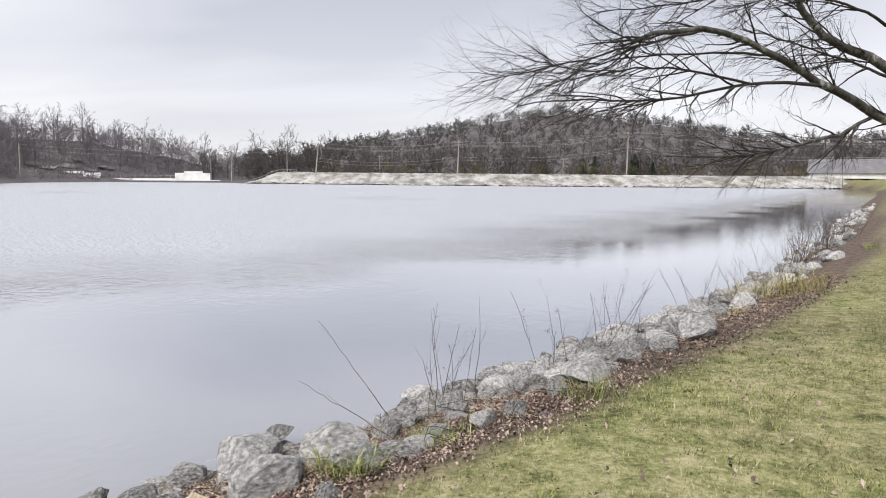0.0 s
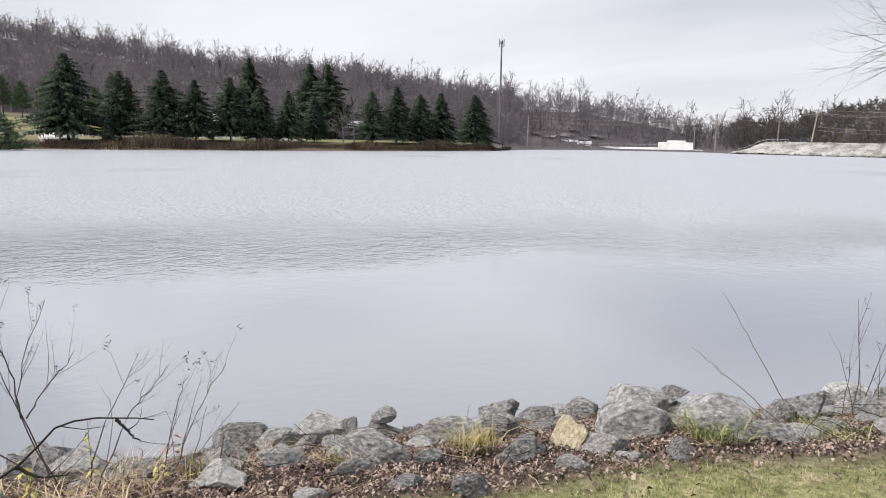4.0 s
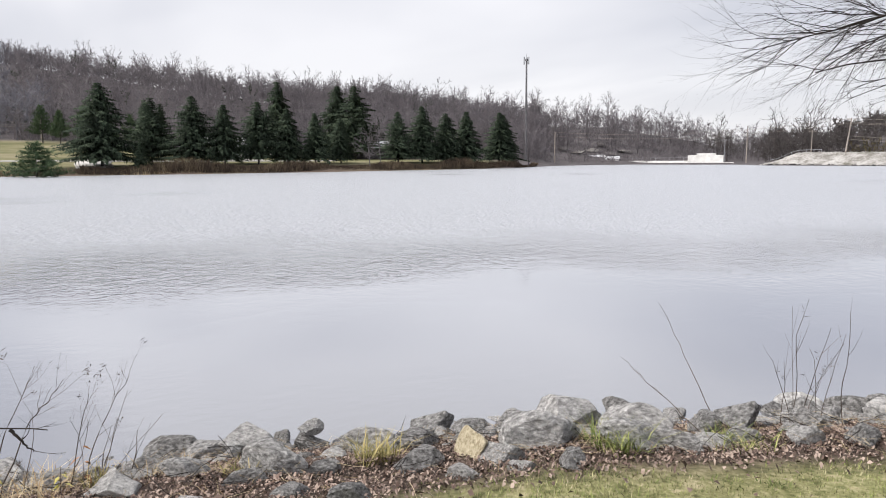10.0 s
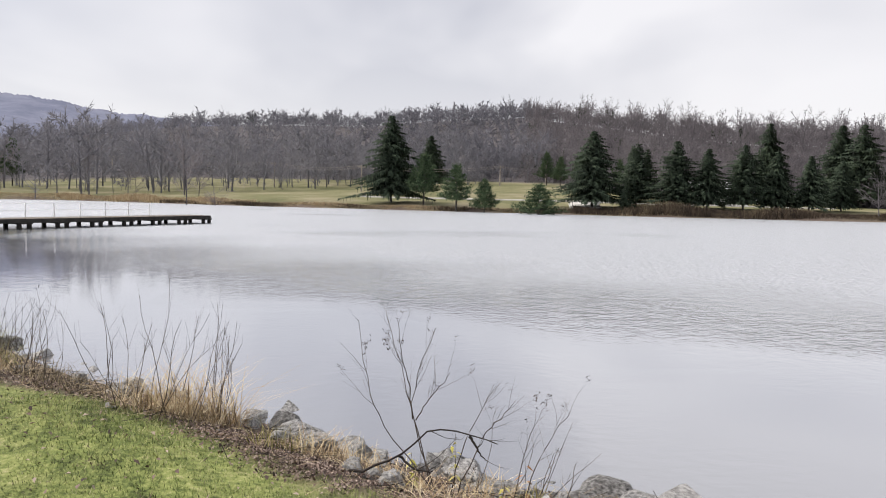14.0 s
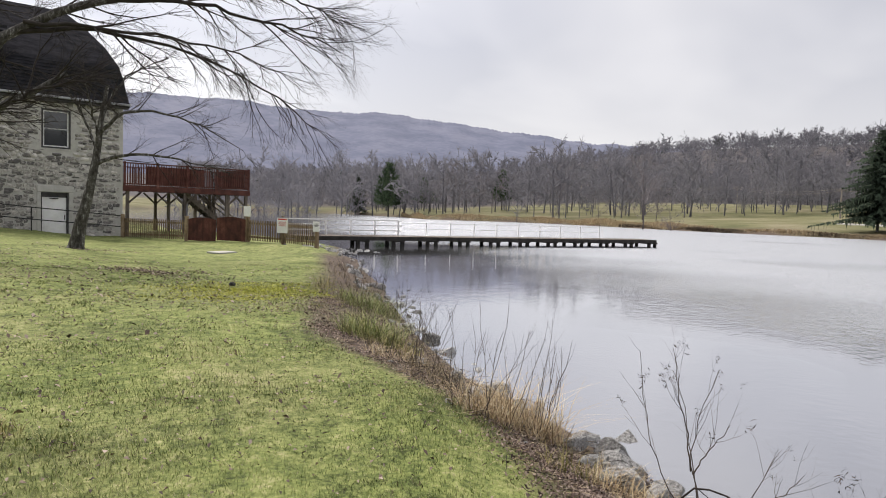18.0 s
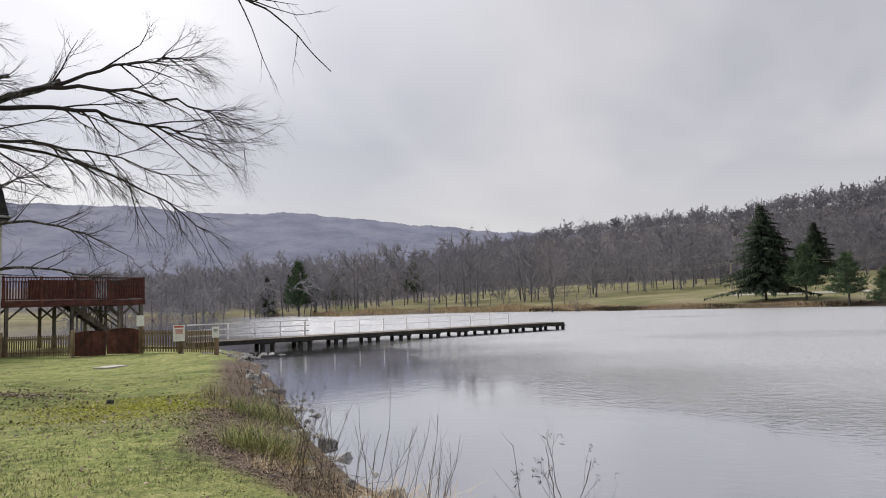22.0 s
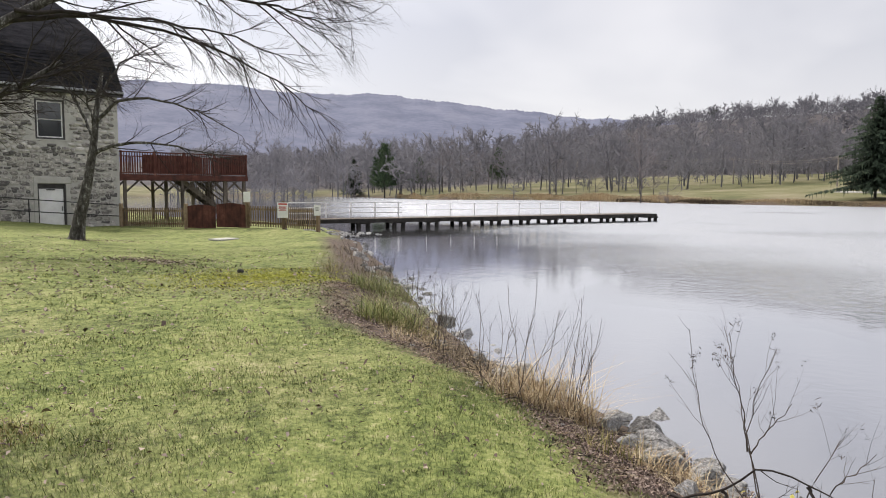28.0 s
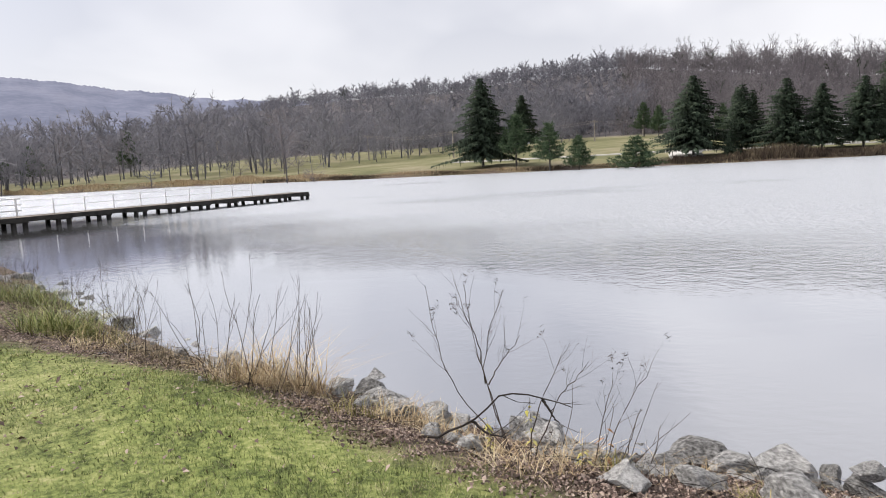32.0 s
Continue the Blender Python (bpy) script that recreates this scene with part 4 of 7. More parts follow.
for row in ((-1.92, 0.71, 0.45, 0.19, 0.1, 12), (-2.13, 0.28, 0.47, 0.18, 0.1, 13), (-3.43, 0.01, 0.23, 0.27, 0.14, 14), (-3.95, -0.12, 0.14, 0.4, 0.21, 16),
            (-4.35, -0.93, 0.18, 0.26, 0.19, 18),             (-3.4, 0.25, 0.2, 0.25, 0.13, 22), (-4.25, -0.78, 0.15, 0.25, 0.13, 23), (-1.63, 0.87, 0.48, 0.25, 0.13, 24)):
    boulder(row, SHOREWAY + 0.5 * math.sin(row[5] * 1.9))
for row in ((-2.5, 1.73, 0.25, 0.4, 0.21, 25), (-2.28, 1.93, 0.25, 0.33, 0.17, 26), (-2.67, 2.5, 0.09, 0.4, 0.21, 27), (-2.4, 2.63, 0.1, 0.26, 0.15, 28), (-2.21, 2.93, 0.12, 0.26, 0.19, 29),
            (-1.8, 3.04, 0.24, 0.56, 0.3, 30), (-1.38, 2.14, 0.5, 0.51, 0.27, 31), (-1.4, 1.79, 0.46, 0.27, 0.15, 32), (-1.75, 1.47, 0.42, 0.3, 0.16, 33), (-2.28, 2.29, 0.15, 0.12, 0.09, 34),
            (-2.23, 2.7, 0.11, 0.18, 0.09, 35), (-1.22, 3.0, 0.37, 0.49, 0.26, 36), (-1.83, 3.78, 0.13, 0.27, 0.14, 37)):
    boulder(row, SHOREWAY + 0.5 * math.sin(row[5] * 1.9))
for row in ((-0.97, 2.5, 0.49, 0.42, 0.22, 38), (-0.76, 2.67, 0.46, 0.32, 0.17, 39), (-0.92, 3.43, 0.31, 0.31, 0.19, 40), (-0.86, 3.91, 0.24, 0.44, 0.23, 41), (-0.62, 2.84, 0.44, 0.22, 0.12, 42),
            (-0.53, 3.08, 0.43, 0.24, 0.13, 43), (-1.50, 4.21, 0.03, 0.26, 0.08, 44), (-1.41, 1.49, 0.45, 0.2, 0.11, 45), (-1.21, 1.74, 0.47, 0.16, 0.08, 46), (-1.0, 1.93, 0.51, 0.22, 0.12, 47),
            (-1.35, 2.67, 0.35, 0.24, 0.13, 48), (-1.81, 1.0, 0.41, 0.11, 0.06, 49), (-1.33, 3.73, 0.1, 0.14, 0.07, 50)):
    boulder(row, SHOREWAY + 0.5 * math.sin(row[5] * 1.9))
for row in ((-0.46, 4.07, 0.27, 0.29, 0.22, 51), (-0.14, 5.09, 0.16, 0.37, 0.25, 52), (0.18, 4.53, 0.34, 0.39, 0.21, 53), (0.02, 3.56, 0.45, 0.28, 0.15, 54), (-0.21, 3.25, 0.47, 0.22, 0.17, 55),
            (0.67, 4.37, 0.51, 0.43, 0.24, 56), (1.18, 5.22, 0.48, 0.34, 0.24, 57), (2.19, 6.37, 0.5, 0.63, 0.33, 58), (1.62, 5.64, 0.48, 0.33, 0.18, 59), (0.38, 4.11, 0.45, 0.26, 0.17, 60),
            (1.06, 6.04, 0.26, 0.35, 0.24, 61), (3.41, 9.32, 0.27, 0.46, 0.32, 62), (4.19, 10.36, 0.29, 0.57, 0.35, 63)):
    boulder(row, SHOREWAY + 0.5 * math.sin(row[5] * 1.9))
for row in ((-5.13, -1.46, 0.08, 0.36, 0.22, 12), (-4.39, -1.25, 0.2, 0.32, 0.22, 1), (-3.84, -0.96, 0.26, 0.29, 0.17, 3), (-3.58, -0.7, 0.27, 0.28, 0.18, 5)):
    boulder(row, SHOREWAY + row[5] * 0.9)
yellow = BOULDERS[4].copy(); yellow.materials.clear(); yellow.materials.append(M_YSTONE)
stone(-1.62, 1.78, 0.44, 0.20, 0.31, 0, 0.8, 0.22, 0.35, yellow).name = "stone"


def along(points):
    """Points every 10 cm along a line in plan, with the landward side."""
    p = np.array(points, float)
    seg = np.hypot(*np.diff(p, axis=0).T); cum = np.r_[0, np.cumsum(seg)]
    q = np.arange(0, cum[-1], 0.1)
    x, y = np.interp(q, cum, p[:, 0]), np.interp(q, cum, p[:, 1])
    tx, ty = np.gradient(x), np.gradient(y); k = np.hypot(tx, ty)
    return x, y, -ty / k * -1, tx / k * -1


SX, SY, NX, NY = along(NEAR[3:28])
NX, NY = (NX, NY) if shore(np.array([SX[50] + NX[50]]), np.array([SY[50] + NY[50]]))[0][0] > 0 else (-NX, -NY)
made = 0
for k in range(5600):
    i = int(srng.integers(0, len(SX)))
    d = float(np.hypot(SX[i] - 0.9, SY[i] + 1.1))
    if srng.random() > min(1.0, 8.0 / d) or (SX[i] < -4.6 and srng.random() < (0.72 if SX[i] > -6.5 else 0.82)):
        continue
    off = float(srng.uniform(-0.12, 1.3 if SX[i] > -2.5 else 1.05))
    x, y = SX[i] + NX[i] * off, SY[i] + NY[i] * off
    w = float(srng.uniform(0.14, 0.46)) * (0.9 if d < 8 else 1.0)
    if SY[i] > 9 and srng.random() < 0.6:
        continue
    if SX[i] < -6.0:
        w *= 0.72
    if -4.4 < x < 0.3 and -1.2 < y < 4.4:
        w *= 0.55
    z = float(height(x, y))
    stone(x, y, z + w * 0.18, w, w * float(srng.uniform(0.55, 0.85)), k, float(srng.uniform(0, 6.3)), None, float(srng.normal(0, 0.25)))
    made += 1
    if d < 4.2:
        riprap.children[-1].data = BOULDERS[k % 14]
    if made >= 780:
        break

# mid-sized stones tumbled down towards the lawn
for k in range(1300):
    i = int(srng.integers(0, len(SX))); d = float(np.hypot(SX[i] + 1.5, SY[i] - 1.5))
    if d > 6.5 or srng.random() < 0.2 or SX[i] < -0.4:
        continue
    off = float(srng.uniform(0.35, 1.55)); x, y = SX[i] + NX[i] * off, SY[i] + NY[i] * off
    w = float(srng.uniform(0.13, 0.36)) * (1.15 - 0.28 * off)
    stone(x, y, float(height(x, y)) + w * 0.2, w, w * float(srng.uniform(0.6, 0.85)), k, float(srng.uniform(0, 6.3)), w * float(srng.uniform(0.6, 0.9)), float(srng.normal(0, 0.25)), BOULDERS[k % 14])
# small flat stones lying in the leaves at the lawn's edge
for k in range(46):
    i = int(srng.integers(0, len(SX))); d = float(np.hypot(SX[i], SY[i]))
    if d > 9:
        continue
    off = float(srng.uniform(1.1, 2.0)); x, y = SX[i] + NX[i] * off, SY[i] + NY[i] * off
    w = float(srng.uniform(0.08, 0.26))
    stone(x, y, float(height(x, y)) + 0.04, w, w * 0.35, k, float(srng.uniform(0, 6.3)), w * float(srng.uniform(0.5, 0.8)))

# pale stones of the small landing beside the fence
for k in range(70):
    x, y = -26.2 + float(srng.normal(0, 0.9)), -20.9 + float(srng.normal(0, 0.7))
    w = float(srng.uniform(0.12, 0.34))
    stone(x, y, max(float(height(x, y)), -0.02) + 0.03, w, w * 0.5, k, float(srng.uniform(0, 6.3)), w * 0.8)

# ---- dock ----
DOCK_A, DOCK_B = Vector((-30.0, -24.6, 0)), Vector((-49.97, -11.61, 0))
dock_dir = (DOCK_B - DOCK_A).normalized()
dock_len = (DOCK_B - DOCK_A).length
dock = thing("dock", Matrix.Translation(DOCK_A) @ Matrix.Rotation(math.atan2(dock_dir.y, dock_dir.x), 4, "Z"), "long dark timber dock on paired posts with a white railing", "dock")
M_TAR = surf("tarred_timber", [(0.3, (0.014, 0.013, 0.012)), (0.7, (0.05, 0.046, 0.042))], 3, 0.9, 0.3, 30)
plank = bpy.data.meshes.new("plank")
bm = box((0.01, -0.95, 0.50), (0.29, 0.95, 0.56), 0.008); bm.to_mesh(plank); bm.free(); plank.materials.append(M_GREYWOOD)
for k in range(int((dock_len + 2) / 0.3)):
    o = obj("plank", plank, None, dock); o.location = (-2 + k * 0.3, 0, 0)
for side in (-1.0, 1.0):
    part("stringer", box((-2, side - 0.045, 0.33), (dock_len, side + 0.045, 0.555)), M_TAR, dock)
for k in range(11):
    x = 1.6 + (dock_len - 2.0) * k / 10
    for dx in (0, 0.55):
        part("post", rod((x + dx, -0.72, -1.6), (x + dx, -0.72, 0.495), 0.14, 0.12, 9), M_TAR, dock)
    part("post", rod((x + 0.2, 0.72, -1.6), (x + 0.2, 0.72, 0.495), 0.14, 0.12, 9), M_TAR, dock)
    part("cap_beam", box((x - 0.10, -0.9, 0.26), (x + 0.65, 0.9, 0.358)), M_TAR, dock)
for k in range(4):
    part("rail_post", box((0.2 + k * 1.5, 0.80, 0.562), (0.28 + k * 1.5, 0.88, 1.45), 0.006), M_WHITE, dock, "white rail post")
for z in (1.40, 1.10, 0.80):
    part("rail", box((-1.9, 0.86, z), (5.0, 0.92, z + 0.06)), M_WHITE, dock, "white rail")
for k in range(9):
    part("rail_post", box((6.6 + k * 1.7, 0.82, 0.562), (6.64 + k * 1.7, 0.86, 1.35)), M_WHITE, dock, "thin white rail post")
for z in (1.30, 0.95):
    part("rail", box((5.0, 0.83, z), (20.2, 0.845, z + 0.018)), M_WHITE, dock, "thin white rail wire")

# ---- house ----
M_MORTAR = surf("mortar", [(0.3, (0.38, 0.37, 0.345)), (0.7, (0.53, 0.52, 0.49))], 2, 0.95, 0.6, 30)
M_FIELD = surf("fieldstone", [(0.22, (0.10, 0.096, 0.094)), (0.38, (0.245, 0.232, 0.218)), (0.55, (0.42, 0.398, 0.372)), (0.8, (0.64, 0.615, 0.58))], 2.2, 0.9, 0.7, 25, obrand=0.5, coarse=0.03)
M_FIELDS = surf("fieldstone_rest", [(0.22, (0.10, 0.096, 0.094)), (0.38, (0.245, 0.232, 0.218)), (0.55, (0.42, 0.398, 0.372)), (0.8, (0.64, 0.615, 0.58))], 2.2, 0.9, 0.7, 25, island=0.5, coarse=0.03)
M_SHINGLE = surf("dark_shingles", [(0.3, (0.010, 0.010, 0.012)), (0.55, (0.020, 0.020, 0.023)), (0.8, (0.038, 0.038, 0.042))], 1.2, 0.95, 0.5, 14, obrand=0.3, stretch=(1, 1, 2), spec=0.0)
M_REDWOOD = surf("red_stained_wood", [(0.3, (0.05, 0.020, 0.016)), (0.6, (0.115, 0.042, 0.033)), (0.8, (0.19, 0.085, 0.065))], 2.5, 0.8, 0.3, 25, obrand=0.2)
M_FENCE = surf("fence_wood", [(0.3, (0.11, 0.075, 0.045)), (0.6, (0.24, 0.175, 0.11)), (0.8, (0.36, 0.28, 0.19))], 2.5, 0.9, 0.4, 25, obrand=0.35)
M_BLACK = surf("black_iron", [(0.3, (0.012, 0.012, 0.013)), (0.7, (0.035, 0.034, 0.034))], 3, 0.5, 0.1, 30)
M_FRAME = surf("window_frame_paint", [(0.3, (0.035, 0.034, 0.036)), (0.7, (0.075, 0.072, 0.072))], 3, 0.7, 0.1, 30)
M_GLASS = bpy.data.materials.new("window_glass"); M_GLASS.use_nodes = True
_g = M_GLASS.node_tree.nodes["Principled BSDF"]
_g.inputs["Base Color"].default_value, _g.inputs["Roughness"].default_value, _g.inputs["IOR"].default_value = (0.03, 0.035, 0.04, 1), 0.06, 1.7

HU, HN = Vector((0.94, -0.34, 0)).normalized(), Vector((0.34, 0.94, 0)).normalized()     # along the wall away from the lake, and outwards
HC = Vector((-24.42, -34.55, 0))
house_m = Matrix(((HU.x, -HN.x, 0, HC.x), (HU.y, -HN.y, 0, HC.y), (0, 0, 1, 0), (0, 0, 0, 1)))
house = thing("stone_house", house_m, "old fieldstone house with a dark gambrel roof and a dormer", "house")
# openings of the long wall: u0, u1, z0, z1
OPEN = [(2.62, 4.0, 4.72, 6.76), (7.75, 9.1, 4.80, 6.74), (2.70, 4.05, 0.20, 2.42), (7.65, 9.2, 1.26, 2.72), (12.75, 14.1, 4.80, 6.80), (12.7, 14.0, 1.30, 2.82)]
LONG = 18.0
bm = bmesh.new()
us = sorted({0.0, LONG, *[o[0] for o in OPEN], *[o[1] for o in OPEN]})
for a, b in zip(us, us[1:]):
    holes = sorted((o[2], o[3]) for o in OPEN if o[0] <= a + 1e-6 and o[1] >= b - 1e-6)
    z = -0.8
    for z0, z1 in holes + [(7.45, 7.45)]:
        add_box(bm, (a, 0.0, z), (b, 0.5, z0)); z = z1
bmesh.ops.remove_doubles(bm, verts=bm.verts, dist=1e-4)
wall = part("wall", bm, M_MORTAR, house, "fieldstone wall set in grey mortar")
for nm, lo, hi in (("wall", (0, 0.5, -0.8), (0.5, 29.5, 7.45)), ("wall", (LONG - 0.5, 0.5, -0.8), (LONG, 29.5, 7.45)), ("wall", (0, 29.5, -0.8), (LONG, 30, 7.45))):
    part(nm, box(lo, hi), M_MORTAR, house)
# the gambrel roof: steep skirts below, shallow slopes above
PROF = [(-0.42, 7.36), (0.1, 7.95), (0.75, 8.85), (1.6, 9.7), (4.4, 11.2), (9.6, 13.4), (15.0, 15.4), (20.4, 13.4), (25.6, 11.2), (28.4, 9.7), (29.25, 8.85), (29.9, 7.95), (30.42, 7.36)]
bm = bmesh.new()
ring = []
for x in (-0.22, LONG + 0.4):
    ring.append([[bm.verts.new((x, y, z)) for y, z in PROF], [bm.verts.new((x, y, z - 0.16)) for y, z in PROF]])
for i in range(len(PROF) - 1):
    for lay, flip in ((0, False), (1, True)):
        f = (ring[0][lay][i], ring[0][lay][i + 1], ring[1][lay][i + 1], ring[1][lay][i])
        bm.faces.new(f[::-1] if flip else f)
    for e in (0, 1):
        bm.faces.new((ring[e][0][i], ring[e][0][i + 1], ring[e][1][i + 1], ring[e][1][i]))
for i in (0, len(PROF) - 1):
    bm.faces.new((ring[0][0][i], ring[1][0][i], ring[1][1][i], ring[0][1][i]))
roof = part("roof", bm, M_SHINGLE, house, "dark shingle gambrel roof")
for gx_ in (0.02, LONG - 0.3):
    bm = bmesh.new()
    vs = [bm.verts.new((gx_, y, z - 0.2)) for y, z in PROF]
    f = bm.faces.new(vs)
    r_ = bmesh.ops.extrude_face_region(bm, geom=[f])
    bmesh.ops.translate(bm, vec=(0.28, 0, 0), verts=[v for v in r_["geom"] if isinstance(v, bmesh.types.BMVert)])
    part("gable", bm, M_SHINGLE, house, "dark shingled gable")
# shingle courses on the skirt of the roof
for j in range(11):
    z0 = 7.44 + j * 0.2; y0 = float(np.interp(z0, [p_[1] for p_ in PROF[:7]], [p_[0] for p_ in PROF[:7]]))
    part("shingle_course", beam((-0.21, y0 - 0.02, z0), (LONG + 0.39, y0 - 0.02, z0), 0.03, 0.04), M_SHINGLE, roof)
part("gutter", box((-0.24, -0.58, 7.28), (LONG + 0.4, -0.43, 7.40), 0.02), M_STEEL, house, "grey metal gutter")
part("soffit", box((-0.2, -0.425, 7.14), (LONG + 0.3, -0.002, 7.22)), M_FRAME, house)


def window(name, u0, u1, z0, z1, y, muntins=1, panes="sash"):
    """A double-hung window: dark frame, white sashes, glass, sill."""
    w = thing(name); w.parent = house
    part("window_frame", frame_bm(u0, u1, z0, z1, y, 0.09, 0.16), M_FRAME, w)
    zm = (z0 + z1) / 2
    for a, b in ((zm - 0.03, z1 - 0.09), (z0 + 0.09, zm + 0.03)):
        part("sash", frame_bm(u0 + 0.09, u1 - 0.09, a, b, y + 0.06, 0.06, 0.05), M_WHITE, w)
        part("pane", box((u0 + 0.15, y + 0.08, a + 0.06), (u1 - 0.15, y + 0.09, b - 0.06)), M_GLASS, w)
        for k in range(muntins):
            x = u0 + (u1 - u0) * (k + 1) / (muntins + 1)
            if panes == "grid":
                part("muntin", box((x - 0.012, y + 0.065, a + 0.06), (x + 0.012, y + 0.085, b - 0.06)), M_WHITE, w)
    part("window_sill", box((u0 - 0.06, y - 0.05, z0 - 0.08), (u1 + 0.06, y + 0.12, z0)), M_MORTAR, w)
    return w


def frame_bm(u0, u1, z0, z1, y, t, d):
    bm = bmesh.new()
    add_box(bm, (u0, y, z0), (u0 + t, y + d, z1)); add_box(bm, (u1 - t, y, z0), (u1, y + d, z1))
    add_box(bm, (u0 + t, y, z0), (u1 - t, y + d, z0 + t)); add_box(bm, (u0 + t, y, z1 - t), (u1 - t, y + d, z1))
    return bm


window("window", *OPEN[0], 0.02); window("window", *OPEN[1], 0.02, 1, "grid"); window("window", *OPEN[4], 0.02)
# basement window: one half boarded white with a vent, one half glazed
bw = thing("basement_window"); bw.parent = house
part("window_frame", frame_bm(*OPEN[3], 0.02, 0.07, 0.14), M_FRAME, bw)
part("board", box((8.42, 0.06, 1.33), (9.13, 0.10, 2.65)), M_WHITE, bw, "white board")
part("vent", box((8.66, 0.03, 2.1), (9.0, 0.058, 2.5), 0.01), M_STEEL, bw, "dark metal vent")
part("sash", frame_bm(7.72, 8.40, 1.33, 2.65, 0.05, 0.06, 0.05), M_WHITE, bw)
part("sash_bar", box((7.78, 0.05, 1.97), (8.34, 0.09, 2.02)), M_WHITE, bw)
part("pane", box((7.78, 0.075, 1.39), (8.34, 0.085, 2.59)), M_GLASS, bw)
bw2 = thing("basement_window"); bw2.parent = house
part("window_frame", frame_bm(*OPEN[5], 0.02, 0.07, 0.14), M_FRAME, bw2)
part("board", box((13.05, 0.06, 1.38), (13.9, 0.10, 2.75)), M_WHITE, bw2, "white board")
part("pane", box((12.78, 0.07, 1.38), (13.04, 0.08, 2.75)), M_GLASS, bw2)
# basement door under a stone lintel
dr = thing("basement_door"); dr.parent = house
part("door_frame", frame_bm(2.70, 4.05, 0.10, 2.42, 0.03, 0.09, 0.16), M_FRAME, dr)
part("door_leaf", box((2.80, 0.10, 0.2), (3.95, 0.15, 2.16), 0.01), M_WHITE, dr, "white painted door")
part("transom", box((2.80, 0.08, 2.17), (3.95, 0.14, 2.33)), M_FRAME, dr)
part("handle", rod((2.9, 0.03, 1.0), (2.9, 0.03, 1.25), 0.02), M_BLACK, dr, "black handle")
part("closer", box((3.2, 0.03, 2.08), (3.6, 0.098, 2.14)), M_BLACK, dr)
part("lintel", box((2.45, -0.06, 2.43), (4.2, 0.3, 2.78), 0.02), M_MORTAR, house, "dressed stone lintel")
for u in (2.62, 4.12):
    part("jamb", box((u - 0.10, -0.05, 0.0), (u + 0.08, 0.2, 2.42), 0.01), M_MORTAR, house)
# the long dormer with its windows and white panels
dm = thing("dormer"); dm.parent = house
part("dormer_wall", box((5.6, 0.62, 8.7), (LONG - 1, 3.0, 10.52)), M_SHINGLE, dm)
bm = bmesh.new()
vs = [bm.verts.new(p) for p in ((5.45, 0.35, 10.55), (LONG - 0.8, 0.35, 10.55), (LONG - 0.8, 6.0, 11.95), (5.45, 6.0, 11.95), (5.45, 0.35, 10.72), (LONG - 0.8, 0.35, 10.72), (LONG - 0.8, 6.0, 12.1), (5.45, 6.0, 12.1))]
for q in ((3, 2, 1, 0), (4, 5, 6, 7), (0, 1, 5, 4), (1, 2, 6, 5), (2, 3, 7, 6), (3, 0, 4, 7)):
    bm.faces.new([vs[i] for i in q])
part("dormer_roof", bm, M_SHINGLE, dm)
for u0, u1 in ((8.32, 9.05), (7.55, 8.28)):
    w = part("dormer_window", frame_bm(u0, u1, 8.9, 10.48, 0.52, 0.06, 0.09), M_WHITE, dm, "white double-hung window")
    part("pane", box((u0 + 0.06, 0.57, 8.96), (u1 - 0.06, 0.58, 10.42)), M_GLASS, w)
    part("meeting_rail", box((u0 + 0.06, 0.53, 9.66), (u1 - 0.06, 0.60, 9.72)), M_WHITE, w)
    part("meeting_rail", box((u0 + 0.06, 0.54, 9.28), (u1 - 0.06, 0.60, 9.31)), M_WHITE, w)
for u0, u1 in ((6.72, 7.3), (5.85, 6.6), (10.4, 11.4), (11.55, 12.45)):
    part("dormer_panel", box((u0, 0.54, 8.92), (u1, 0.60, 10.48), 0.01), M_WHITE, dm, "white painted panel")
part("dormer_window", frame_bm(12.6, 13.5, 8.9, 10.48, 0.52, 0.06, 0.09), M_WHITE, dm, "white double-hung window")
for u in (6.3, 11.0):
    part("roof_vent", rod((u, 2.2, 10.7), (u, 2.2, 11.35), 0.07, 0.06), M_STEEL, house, "small metal vent pipe")

# handrail of black pipe along the wall
hr = thing("pipe_railing", house_m, "black pipe handrail along the foot of the house", "railing")
gl_ = lambda u, v: float(height(HC.x + HU.x * u + HN.x * v, HC.y + HU.y * u + HN.y * v))
hp = [(0.18, 0.6), (4.66, 1.2), (8.84, 1.2), (13.0, 1.2), (17.0, 1.2)]
for u, v in hp:
    part("post", rod((u, -v, gl_(u, v) - 0.2), (u, -v, gl_(u, v) + 1.2), 0.03), M_BLACK, hr)
for (u0, v0), (u1, v1) in zip(hp, hp[1:]):
    for z in (1.18, 0.58):
        part("rail", rod((u0, -v0, gl_(u0, v0) + z), (u1, -v1, gl_(u1, v1) + z), 0.026), M_BLACK, hr)

# ---- raised deck on the lake side of the house ----
deck = thing("raised_deck", house_m, "red-stained raised timber deck on posts with a stair", "deck")
DX = -7.5
for k in range(36):
    part("floor_board", box((DX, k * 0.15, 2.92), (-0.02, k * 0.15 + 0.14, 2.96)), M_REDWOOD, deck)
part("rim_joist", box((DX, -0.04, 2.66), (-0.02, -0.002, 2.97)), M_REDWOOD, deck)
part("rim_joist", box((DX - 0.04, -0.04, 2.66), (DX - 0.002, 5.4, 2.97)), M_REDWOOD, deck)
for k in range(8):
    part("joist", box((-0.6 - k * 0.95, 0.0, 2.68), (-0.56 - k * 0.95, 5.4, 2.91)), M_REDWOOD, deck)
